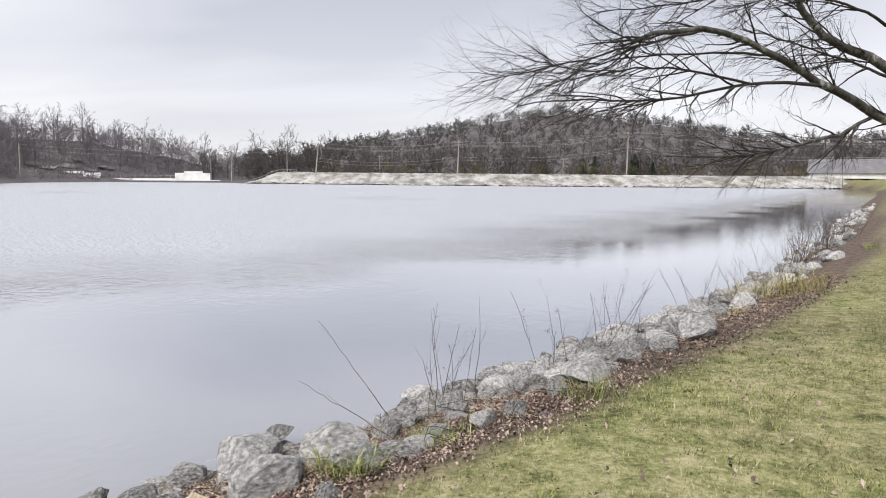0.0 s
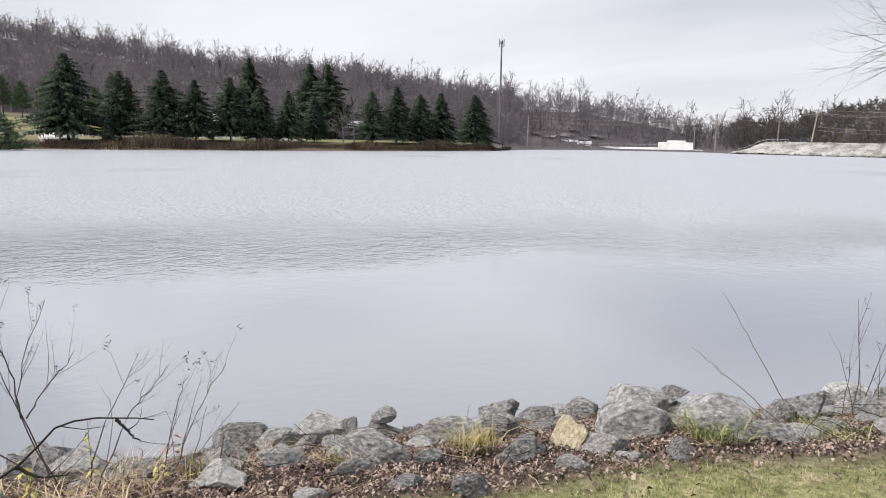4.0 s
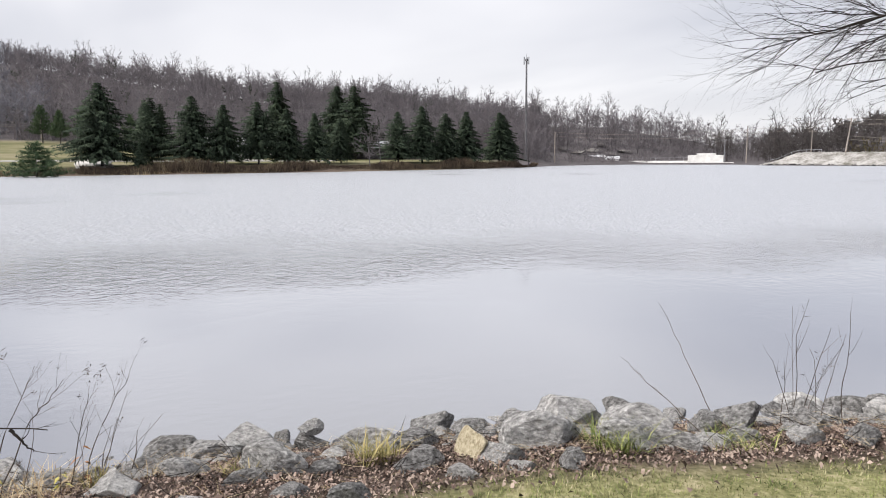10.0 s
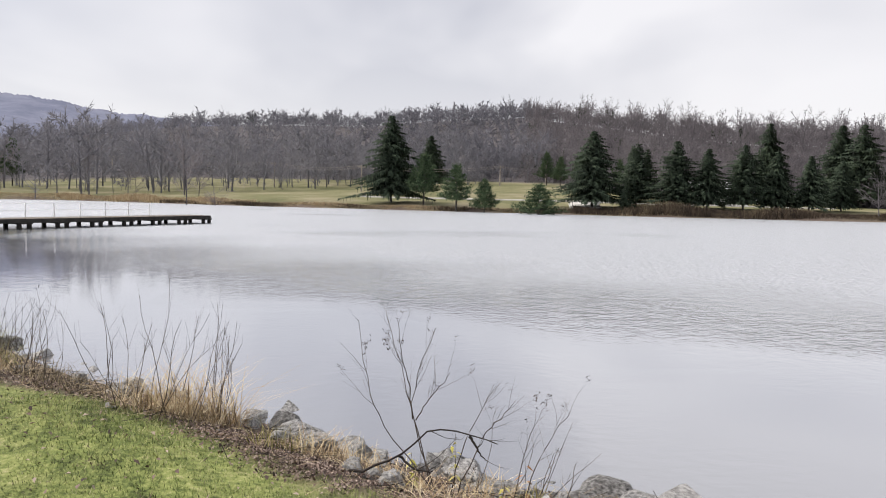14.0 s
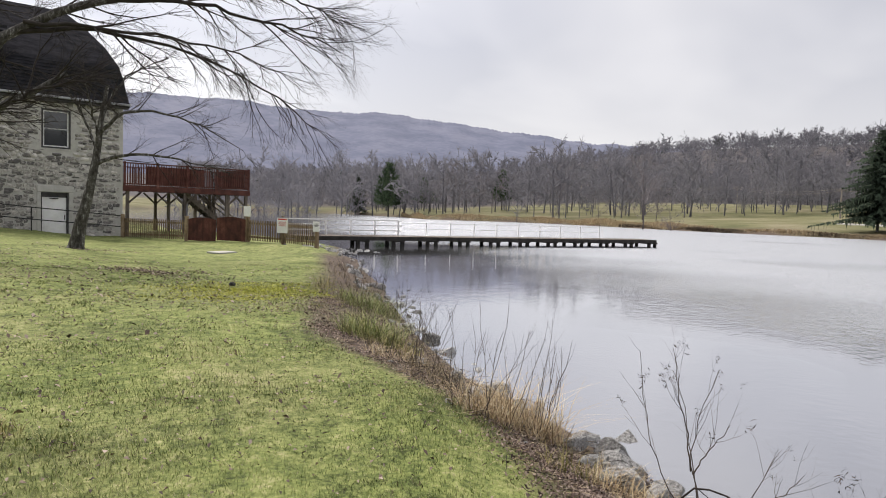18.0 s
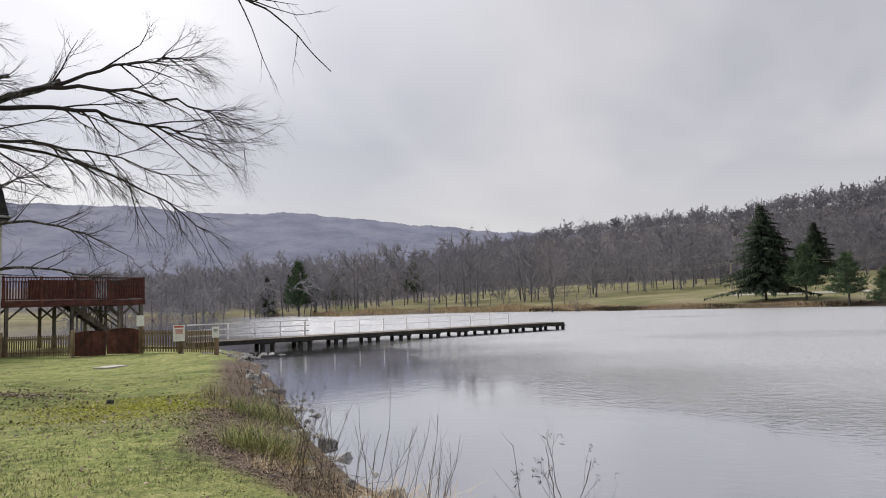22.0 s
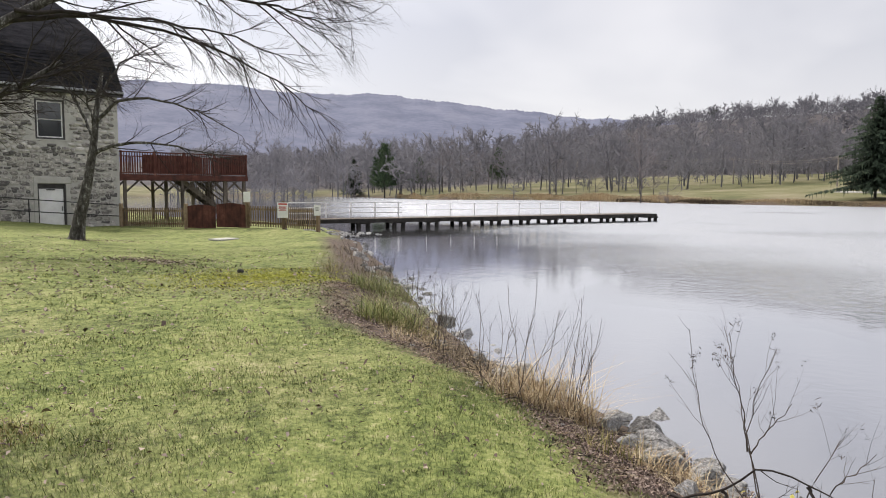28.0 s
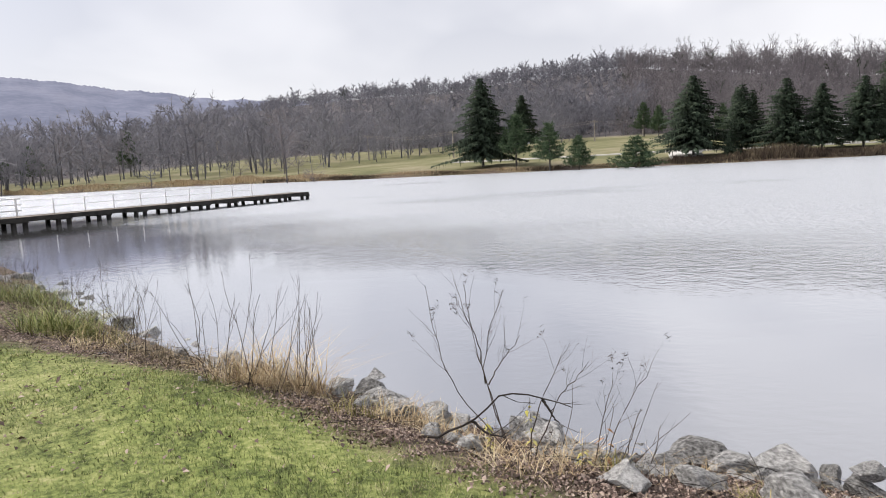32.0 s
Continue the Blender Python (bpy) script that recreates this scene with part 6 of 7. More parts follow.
# lone leafless trees on the meadow and the spit
LONE = [far_tree(rng, 13.0, 1.25, 11, 6, 6, 0.85, 0.22), far_tree(rng, 13.0, 1.55, 12, 6, 6, 0.85, 0.18), far_tree(rng, 11.0, 1.7, 12, 6, 6, 0.85, 0.16)]
LONE_RAW = LONE
LONE = [np_mesh("bare_tree", *t_) for t_ in LONE]
for me_ in LONE:
    me_.materials.append(M_WOODS)
for k, (x, y, s_) in enumerate([(-120.9, -28.6, 0.9), (-118.9, -23.4, 0.5), (-143.3, -43.2, 0.58), (-145.6, -34.5, 1.15), (-137, -30, 0.65), (-149.8, -55.2, 0.3), (-161.1, -90.1, 1.2), (-163.8, -85.1, 1.25), (-99.3, 129.9, 1.3),
                                (-97.5, 83.0, 0.7), (-95, 78.5, 0.65), (-158, -75, 1.0), (-165, -60, 1.1), (-170, -100, 1.2), (-152, -112, 0.9), (-160, -120, 1.0), (-114.6, 148.2, 1.0), (-128, 108, 0.9)]):
    o = tagged(obj("bare_tree", LONE[k % 3]), "leafless tree standing on the far bank", "tree", "bare trees across the lake")
    o.matrix_world = Matrix.LocRotScale((x, y, float(ground_at(x, y)) - 0.1), Euler((0, 0, k * 1.1)), (s_, s_, s_))
az_ = rng.uniform(80, 140, 230); r_ = np.interp(az_, [84, 100, 112, 150], [205, 190, 178, 215]) + rng.uniform(-22, 45, 230)
x_, y_ = -np.sin(np.radians(az_)) * r_, np.cos(np.radians(az_)) * r_
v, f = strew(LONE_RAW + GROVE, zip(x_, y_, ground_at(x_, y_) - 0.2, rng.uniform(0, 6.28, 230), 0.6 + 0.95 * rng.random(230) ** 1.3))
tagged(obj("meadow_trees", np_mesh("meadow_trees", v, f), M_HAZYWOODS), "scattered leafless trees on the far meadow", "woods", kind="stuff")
for k, (x, y, h) in enumerate([(20, 262, 9), (34, 258, 8), (52, 255, 10), (60, 262, 7), (40, 270, 9), (-165, -122, 12)]):
    tree_thing("spruce_tree", SPRUCES[(k + 1) % 4], M_BARK, M_PINE if k < 5 else M_SPRUCE, x, y, k * 0.9, h / 12, "green conifer among bare trees", "conifer", "conifers in the woods", h / 12)

# ---- near trees ----
def curve(pts, r0, r1, n=14, wob=0.0, rg=None):
    """A smooth limb through a few points, tapering from r0 to r1."""
    p = np.array(pts, float)
    t = np.linspace(0, 1, len(p)); u = np.linspace(0, 1, n)
    out = np.empty((n, 3))
    for a in range(3):
        m = np.gradient(p[:, a], t)
        i = np.clip(np.searchsorted(t, u, side="right") - 1, 0, len(p) - 2)
        h = t[i + 1] - t[i]; s = (u - t[i]) / h
        out[:, a] = (2 * s**3 - 3 * s**2 + 1) * p[i, a] + (s**3 - 2 * s**2 + s) * h * m[i] + (-2 * s**3 + 3 * s**2) * p[i + 1, a] + (s**3 - s**2) * h * m[i + 1]
    if wob:
        out[1:] += rg.normal(0, wob, (n - 1, 3))
    return out, r0 + (r1 - r0) * u ** 0.8


def twiggery(rg, limbs, c1, l1, c2, l2, r1, r2, drop=0.0, lift=0.1, ang=0.75, c3=0, l3=0.2):
    """Branches, side branches and fine twigs on a set of limbs."""
    br = []
    for li in limbs:
        sprout(rg, li, c1, l1, r1, br, ang, lift, 0.22, 6, 0.2, drop)
    tw = []
    for b in br:
        sprout(rg, b, c2, l2, r2, tw, ang * 0.9, lift * 0.6, 0.25, 4, 0.15, drop)
    ft = []
    if c3:
        for b in tw:
            sprout(rg, b, c3, l3, r2 * 0.7, ft, ang * 0.9, lift * 0.5, 0.25, 3, 0.2, drop)
    return br, tw, ft


def near_tree(name, trunk, limbs, extra, label, seed, mat_trunk=M_LICHEN, flare=None, **kw):
    rg = np.random.default_rng(seed)
    t = thing(name, label=label, category="tree")
    v, f = tubes([trunk], 14)
    if flare:
        # roots spread at the foot, and the bark is ridged
        z0 = trunk[0][0][2]
        d = v[:, :2] - trunk[0][0][:2]
        a = np.arctan2(d[:, 1], d[:, 0])
        k = np.exp(-np.clip(v[:, 2] - z0, 0, None) / flare) * (0.55 + 0.35 * np.sin(a * 5 + seed))
        v[:, :2] += d * k[:, None]
    obj("trunk", np_mesh("trunk", v, f, True), mat_trunk, t, "rough grey lichen-spotted bark")
    for li in limbs:
        v, f = tubes([li], 10); obj("limb", np_mesh("limb", v, f, True), M_BARK, t)
    br, tw, ft = twiggery(rg, limbs + extra, **kw)
    for e in extra:
        v, f = tubes([e], 6); obj("branch", np_mesh("branch", v, f, True), M_TWIG, t)
    for e in br:
        v, f = tubes([e], 5); obj("branch", np_mesh("branch", v, f), M_TWIG, t)
    v, f = tubes(tw + ft, 3); tagged(obj("twigs", np_mesh("twigs", v, f), M_TWIG, t, "fine dark leafless twigs"), kind="stuff")
    return t


rg = np.random.default_rng(21)
gz = lambda x, y: float(height(x, y))
# the old maple before the house
b0 = gz(-8.35, -22.24)
near_tree("old_maple_tree",
          curve([(-8.35, -22.24, b0 - 0.4), (-8.42, -22.25, b0 + 0.9), (-8.5, -22.27, 3.26), (-8.62, -22.23, 4.6), (-8.8, -22.5, 5.4)], 0.68, 0.42, 16),
          [curve([(-8.5, -21.7, 2.9), (-8.94, -20.6, 3.75), (-9.48, -19.9, 4.21), (-9.96, -19.3, 4.63), (-10.9, -18.2, 5.5)], 0.20, 0.06, 14, 0.04, rg),
           curve([(-8.5, -22.0, 3.2), (-9.0, -21.0, 4.33), (-9.46, -20.5, 5.09), (-9.78, -20.15, 5.75), (-10.28, -19.6, 6.62), (-11.6, -18.0, 7.6), (-13.2, -16.3, 8.6)], 0.25, 0.08, 22, 0.05, rg),
           curve([(-8.75, -22.4, 5.0), (-8.9, -22.85, 6.6), (-9.04, -22.78, 7.8), (-9.5, -22.4, 9.6), (-9.6, -22.0, 11.5)], 0.30, 0.09, 16, 0.05, rg),
           curve([(-8.6, -22.35, 4.7), (-8.06, -23.04, 6.2), (-7.79, -23.47, 7.25), (-7.2, -24.2, 8.6), (-6.8, -25, 10.4)], 0.21, 0.07, 16, 0.05, rg),
           curve([(-8.95, -22.9, 6.3), (-9.46, -23.0, 7.2), (-10.45, -21.9, 7.94), (-11.5, -20.6, 8.27), (-13.2, -18.6, 9.0)], 0.16, 0.05, 16, 0.05, rg),
           curve([(-8.9, -22.8, 6.8), (-9.9, -22.0, 8.2), (-11.2, -20.8, 9.6), (-12.6, -19.4, 10.6)], 0.18, 0.05, 14, 0.05, rg)],
          [curve([(-10.28, -19.59, 6.62), (-11.24, -18.44, 6.8), (-12.09, -17.4, 6.7), (-13.25, -15.95, 6.3), (-14.61, -14.22, 5.31), (-15.33, -13.26, 4.3)], 0.085, 0.012, 18, 0.05, rg),
           curve([(-11.63, -18.04, 7.59), (-13.3, -16.02, 7.75), (-14.78, -14.18, 7.25), (-15.89, -12.79, 6.7)], 0.085, 0.012, 16, 0.05, rg),
           curve([(-10.35, -19.3, 6.87), (-11.69, -17.0, 6.7), (-13.01, -15.3, 6.5), (-14.21, -13.6, 5.72)], 0.07, 0.012, 16, 0.05, rg),
           curve([(-12.5, -17.0, 8.2), (-14.0, -15.4, 8.5), (-15.3, -13.9, 8.1), (-16.2, -12.9, 7.4)], 0.07, 0.012, 16, 0.05, rg),
           curve([(-9.96, -19.3, 4.63), (-10.49, -18.42, 5.1), (-11.4, -17.4, 5.4)], 0.06, 0.012, 12, 0.04, rg),
           curve([(-13.0, -16.5, 8.4), (-14.6, -15.2, 9.4), (-15.8, -14.0, 9.6)], 0.06, 0.01, 12, 0.05, rg)],
          "old leafless maple with a forked lichen-spotted trunk on the lawn", 3, flare=0.45, c1=17, l1=1.9, c2=7, l2=0.95, r1=0.03, r2=0.010, drop=0.17, lift=0.02, c3=4, l3=0.5, ang=0.5)
# the young tree by the basement door
b0 = gz(-14.6, -23.67)
near_tree("young_tree", curve([(-14.6, -23.67, b0 - 0.3), (-14.75, -23.55, 1.2), (-14.93, -23.42, 2.13), (-15.17, -23.27, 3.66), (-15.31, -23.21, 4.98), (-15.49, -23.1, 6.29)], 0.27, 0.06, 16),
          [curve([(-15.05, -23.39, 3.3), (-15.75, -22.56, 3.78), (-16.73, -21.37, 3.75), (-18.1, -19.66, 3.3)], 0.09, 0.015, 16, 0.02, rg),
           curve([(-15.2, -23.2, 4.5), (-15.78, -22.2, 5.33), (-17.0, -20.6, 5.1), (-18.19, -19.1, 4.1)], 0.08, 0.012, 16, 0.02, rg),
           curve([(-15.3, -23.3, 4.9), (-16.15, -23.11, 6.6), (-17.17, -21.95, 7.51)], 0.07, 0.012, 14, 0.02, rg),
           curve([(-15.2, -23.4, 4.1), (-15.0, -24.09, 5.44), (-14.6, -24.63, 6.3)], 0.06, 0.012, 12, 0.02, rg),
           curve([(-15.25, -23.25, 4.3), (-14.7, -22.9, 5.4), (-14.2, -22.6, 6.4)], 0.06, 0.012, 12, 0.02, rg)],
          [], "slender leaning leafless tree in front of the basement door", 5, mat_trunk=M_BARK, flare=0.25, c1=14, l1=1.7, c2=6, l2=0.8, r1=0.02, r2=0.008, drop=0.15, lift=0.15, c3=3, l3=0.4)
# the tree beside the path, whose boughs hang overhead
b0 = gz(-1.2, -5.7)
near_tree("shade_tree", curve([(-1.21, -5.62, b0 - 0.3), (-1.23, -5.65, b0 + 0.35), (-1.25, -5.8, 1.45), (-1.28, -5.9, 2.23), (-1.33, -5.95, 3.1), (-1.4, -6.0, 5.0), (-1.5, -5.9, 7.0)], 0.27, 0.16, 18),
          [curve([(-1.4, -5.95, 4.4), (-2.4, -5.5, 5.6), (-3.6, -5.0, 5.9), (-4.4, -4.6, 5.55)], 0.10, 0.03, 14, 0.02, rg),
           curve([(-1.45, -6.0, 5.6), (-0.6, -6.8, 7.0), (0.2, -7.6, 8.0)], 0.11, 0.03, 12, 0.02, rg),
           curve([(-1.45, -6.0, 6.4), (-2.2, -6.9, 8.0), (-2.8, -7.6, 9.0)], 0.10, 0.03, 12, 0.02, rg)],
          [curve([(-4.3, -4.7, 5.6), (-4.78, -4.0, 5.12), (-4.93, -3.67, 4.97), (-5.03, -3.48, 4.83), (-5.14, -3.25, 4.56), (-5.24, -3.07, 4.33)], 0.014, 0.004, 16, 0.012, rg)],
          "leafless tree with rough grey bark beside the path", 8, flare=0.25, c1=5, l1=0.8, c2=3, l2=0.35, r1=0.010, r2=0.0045, drop=0.2, lift=0.1)


# the tree by the water whose boughs reach over from beyond the lawn
def shift(pts, eye=(-0.28, -1.41, 2.14)):
    """Boughs given at one depth, drawn in so that their tips come nearest."""
    out = []
    for x, y, z in pts:
        k = np.interp(x, [-0.4, 5.2], [0.40, 0.60])
        out.append(tuple(e + (c - e) * k for c, e in zip((x, y, z), eye)))
    return out


M_DARKBARK = surf("dark_bark", [(0.3, (0.02, 0.017, 0.015)), (0.6, (0.05, 0.044, 0.04)), (0.8, (0.10, 0.095, 0.085))], 7, 0.95, 0.9, 35, stretch=(1, 1, 0.4), coarse=0.03)
tb = (3.7, 4.2)
b0 = gz(*tb)
near_tree("shore_tree", curve([(*tb, b0 - 0.3), (3.72, 4.22, 1.4), (3.6, 4.2, 2.2), (3.75, 4.35, 3.4), (4.0, 4.6, 5.5)], 0.20, 0.09, 14),
          [curve([(3.62, 4.22, 2.1)] + shift([(5.8, 8.2, 2.55), (5.0, 8.02, 2.95), (4.24, 8.02, 3.38), (3.54, 8.01, 3.78), (2.66, 7.99, 4.1), (1.71, 7.9, 3.95)]), 0.055, 0.012, 20, 0.006, rg),
           curve([(3.65, 4.25, 2.6)] + shift([(5.2, 8.62, 3.76), (4.59, 8.61, 4.03), (4.2, 8.62, 4.37), (3.9, 8.65, 4.9), (3.2, 8.7, 5.6)]), 0.05, 0.015, 18, 0.006, rg),
           curve([(3.6, 4.2, 1.95)] + shift([(5.16, 8.04, 3.0), (4.43, 7.97, 2.76), (3.7, 7.9, 2.58), (3.27, 7.86, 2.48), (2.54, 7.81, 2.44)]), 0.02, 0.005, 16, 0.005, rg),
           curve([(3.7, 4.3, 3.2)] + shift([(5.4, 8.4, 4.6), (4.6, 8.3, 5.0), (3.6, 8.2, 5.1), (2.8, 8.1, 4.9)]), 0.03, 0.008, 16, 0.006, rg)],
          [curve(shift([(4.24, 8.02, 3.38), (3.25, 7.95, 3.40), (2.23, 7.86, 3.20), (1.14, 7.79, 3.18), (0.26, 7.72, 3.10)]), 0.016, 0.003, 16, 0.006, rg),
           curve(shift([(2.66, 7.99, 4.1), (1.71, 7.9, 3.87), (0.76, 7.81, 3.62), (-0.2, 7.72, 3.42)]), 0.011, 0.0025, 16, 0.006, rg),
           curve(shift([(3.54, 8.01, 3.78), (2.6, 8.0, 3.80), (1.5, 7.9, 3.70), (0.5, 7.8, 3.30)]), 0.011, 0.0025, 16, 0.006, rg),
           curve(shift([(3.25, 7.95, 3.40), (2.2, 7.9, 3.6), (1.2, 7.85, 3.55), (0.3, 7.8, 3.75)]), 0.010, 0.0025, 16, 0.006, rg),
           curve(shift([(5.3, 8.5, 4.2), (4.6, 8.4, 4.5), (3.8, 8.3, 4.6), (3.0, 8.2, 4.4)]), 0.014, 0.003, 16, 0.006, rg),
           curve(shift([(5.4, 8.5, 3.5), (4.7, 8.4, 3.75), (4.0, 8.3, 3.95), (3.2, 8.2, 4.15)]), 0.014, 0.003, 16, 0.006, rg),
           curve(shift([(3.6, 8.4, 4.7), (2.8, 8.2, 4.55), (2.0, 8.0, 4.4), (1.3, 7.9, 4.3)]), 0.010, 0.0025, 16, 0.006, rg)],
          "leafless lakeside tree with long low boughs", 13, mat_trunk=M_DARKBARK, flare=0.2, c1=24, l1=0.5, c2=5, l2=0.27, r1=0.008, r2=0.0034, drop=0.09, lift=0.0, c3=3, l3=0.14, ang=0.45)


# ---- plants on the bank ----
def blades(rg, n, cx, cy, spread_r, h0, h1, lean, width, droop=0.5):
    V, F = [], []
    for _ in range(n):
        a, r = rg.uniform(0, 6.28), spread_r * math.sqrt(rg.random())
        x, y = cx + math.cos(a) * r, cy + math.sin(a) * r
        z = height(x, y) - 0.02
        h = rg.uniform(h0, h1); b = rg.uniform(0, 6.28); ln = h * lean * rg.random() ** 0.6
        d = np.array([math.cos(b) * ln, math.sin(b) * ln, h])
        p0 = np.array([x, y, float(z)]); p1 = p0 + d * 0.6; p2 = p0 + d * (1, 1, 1 - droop * rg.random() * 0.5) + np.array([d[0], d[1], 0]) * 0.6
        w = np.array([-math.sin(b), math.cos(b), 0]) * width
        i = len(V)
        V += [p0 - w, p0 + w, p1 + w * 0.7, p1 - w * 0.7, p2]
        F += [(i, i + 1, i + 2), (i, i + 2, i + 3), (i + 3, i + 2, i + 4)]
    return V, F


def tuft(name, x, y, n, r, h0, h1, lean, mat, label, category="grass", width=0.0035, seed=1, group=""):
    V, F = blades(np.random.default_rng(seed), n, x, y, r, h0, h1, lean, width)
    return tagged(obj(name, np_mesh(name, np.array(V), np.array(F)), mat), label, category, group)


M_FRESH = surf("fresh_grass", [(0.25, (0.09, 0.12, 0.03)), (0.55, (0.21, 0.25, 0.07)), (0.85, (0.42, 0.40, 0.17))], 3, 0.7, 0, 20, island=0.6)
M_OLIVE = surf("fading_grass", [(0.2, (0.10, 0.10, 0.03)), (0.5, (0.23, 0.21, 0.07)), (0.85, (0.45, 0.37, 0.18))], 3, 0.8, 0, 20, island=0.6)
M_DULL = surf("dull_grass", [(0.2, (0.07, 0.055, 0.035)), (0.5, (0.17, 0.135, 0.085)), (0.85, (0.34, 0.28, 0.18))], 3, 0.85, 0, 20, island=0.6)
G = "grass clumps on the bank"
for k, (x, y, n, r, h, m) in enumerate([(-0.99, 2.36, 200, 0.16, 0.22, M_FRESH), (-2.05, 1.40, 170, 0.15, 0.22, M_OLIVE), (-1.30, 2.30, 70, 0.08, 0.16, M_STRAW), (-0.5, 2.95, 170, 0.22, 0.16, M_FRESH), (4.3, 9.6, 420, 0.7, 0.5, M_OLIVE),
                                     (-10.2, -7.6, 700, 0.6, 0.6, M_FRESH), (-7.3, -5.5, 700, 0.45, 0.62, M_FRESH), (-7.1, -5.0, 240, 0.45, 0.45, M_OLIVE), (-6.5, -4.6, 140, 0.4, 0.32, M_STRAW)]):
    low_ = x < -6
    tuft("grass_clump", x, y, n, r, h * (0.25 if low_ else 0.45), h * (0.78 if low_ else 1.0), 1.25 if low_ else 1.0, m, "clump of long " + ("fresh green" if m is M_FRESH else "fading green" if m is M_OLIVE else "dry straw") + " grass on the bank", seed=k, group=G)
for k, (x, y, n, r, h) in enumerate([(-6.6, -4.1, 200, 0.4, 0.42), (-7.9, -5.6, 200, 0.5, 0.42), (-9.2, -6.6, 180, 0.5, 0.45), (-10.3, -7.7, 220, 0.6, 0.45), (-12.2, -9.4, 220, 0.7, 0.45), (-14.2, -11.0, 220, 0.8, 0.4), (-16.8, -13.2, 220, 0.9, 0.35), (-3.1, 0.5, 90, 0.2, 0.2), (-5.06, -2.25, 420, 0.36, 0.55), (-4.95, -2.6, 220, 0.3, 0.42), (-5.6, -3.2, 200, 0.36, 0.36), (-5.9, -3.7, 130, 0.35, 0.3), (-4.2, -1.15, 200, 0.25, 0.26), (-3.9, -0.85, 130, 0.2, 0.22),
                                  (-3.35, -0.05, 120, 0.14, 0.24), (-3.6, -0.55, 110, 0.18, 0.2), (-8.4, -6.2, 160, 0.6, 0.4), (-11, -8.6, 200, 0.9, 0.4)]):
    dull = x < -5.3
    tuft("dry_grass_clump", x, y, n, r, h * 0.25, h * (0.72 if dull else 1), 1.15, M_DULL if dull else M_STRAW, "bushy clump of " + ("dull brown" if dull else "dry straw-coloured") + " grass on the bank", seed=30 + k, group=G)
for k in range(16):
    i = int(rg.integers(0, len(SX))); o_ = rg.uniform(0.8, 2.0)
    x, y = SX[i] + NX[i] * o_, SY[i] + NY[i] * o_
    if math.hypot(x, y) < 22:
        tuft("grass_clump", x, y, 90, 0.22, 0.1, 0.26 if y > -2 else 0.45, 0.7, (M_OLIVE, M_STRAW, M_FRESH)[k % 3], "small tuft of " + ("fading", "dry", "green")[k % 3] + " grass among the stones", seed=60 + k, group=G)


M_SEED = surf("seed_heads", [(0.2, (0.02, 0.015, 0.013)), (0.5, (0.05, 0.037, 0.032)), (0.8, (0.13, 0.10, 0.085))], 3, 0.9, 0, 30, island=0.6)


def stems(name, x, y, n, h, fan, label, seed, r=0.004, pods=0, side=3, shoot=0.3, towards=(0, 0)):
    """A clump of bare woody stems, some with withered seed heads."""
    q = np.random.default_rng(seed)
    t = thing(name, label=label, category="shrub", group="leafless shrubs on the bank")
    main = []
    for _ in range(n):
        px, py = x + q.normal(0, 0.16), y + q.normal(0, 0.16)
        w = np.array([q.normal(0, fan) + towards[0], q.normal(0, fan) + towards[1], 1.0])
        main.append(limb(q, (px, py, gz(px, py) - 0.03), w, h * q.uniform(0.55, 1.1), r * q.uniform(0.7, 1.2), 0.2, 0.1, 7, 0.35))
    sh = []
    for m_ in main:
        sprout(q, m_, side, shoot, r * 0.55, sh, 0.6, 0.3, 0.15, 4, 0.35)
    for m_ in main:
        v, f = tubes([m_], 5); obj("stem", np_mesh("stem", v, f), M_STEM, t)
    v, f = tubes(sh, 3); tagged(obj("shoots", np_mesh("shoots", v, f), M_STEM, t), kind="stuff")
    if pods:
        V = []
        ends = [m_[0][-1 - int(q.integers(0, 3))] for m_ in main] + [s_[0][-1] for s_ in sh]
        for _ in range(pods):
            c = ends[int(q.integers(len(ends)))] + q.normal(0, 0.01, 3)
            for _k in range(8):
                c = c + q.normal(0, 1, 3) * (0.006, 0.006, 0.013)
                d1, d2 = q.normal(0, 0.008, 3) + (0, 0, 0.006), q.normal(0, 0.008, 3)
                V += [c - d1 + d2 * 0.2, c + d2, c + d1 + d2]
        V = np.array(V); obj("seed_heads", np_mesh("seed_heads", V, np.arange(len(V)).reshape(-1, 3)), M_SEED, t, "withered dark seed heads")["kind"] = "stuff"
    return t


S = "bare twiggy shrub stems rising from the stones"
stems("leafless_shrub", -0.54, 4.30, 9, 0.95, 0.20, S, 1, pods=9, side=2)
stems("leafless_shrub", 0.63, 5.80, 7, 0.95, 0.25, S, 2, pods=7, side=2)
stems("leafless_shrub", 1.05, 6.40, 6, 0.9, 0.3, S, 3, pods=5, side=2)
stems("leafless_shrub", 1.55, 7.05, 7, 1.0, 0.2, S, 4, pods=4, side=2)
stems("leafless_shrub", 3.0, 9.35, 8, 1.0, 0.3, S, 5, side=4)
stems("leafless_shrub", 7.6, 16.0, 26, 1.3, 0.35, "dense brown brush beside the water", 6, r=0.006, side=6)
stems("leafless_shrub", 9.2, 18.5, 26, 1.4, 0.35, "dense brown brush beside the water", 7, r=0.006, side=6)
stems("leafless_shrub", 4.4, 10.9, 18, 0.8, 0.4, "low brown brush beside the water", 51, r=0.0036, side=5)
stems("leafless_shrub", 6.6, 14.2, 22, 1.0, 0.4, "low brown brush beside the water", 52, r=0.004, side=5)
stems("leafless_shrub", 11.5, 22.5, 26, 1.3, 0.4, "dense brown brush beside the water", 53, r=0.007, side=6)
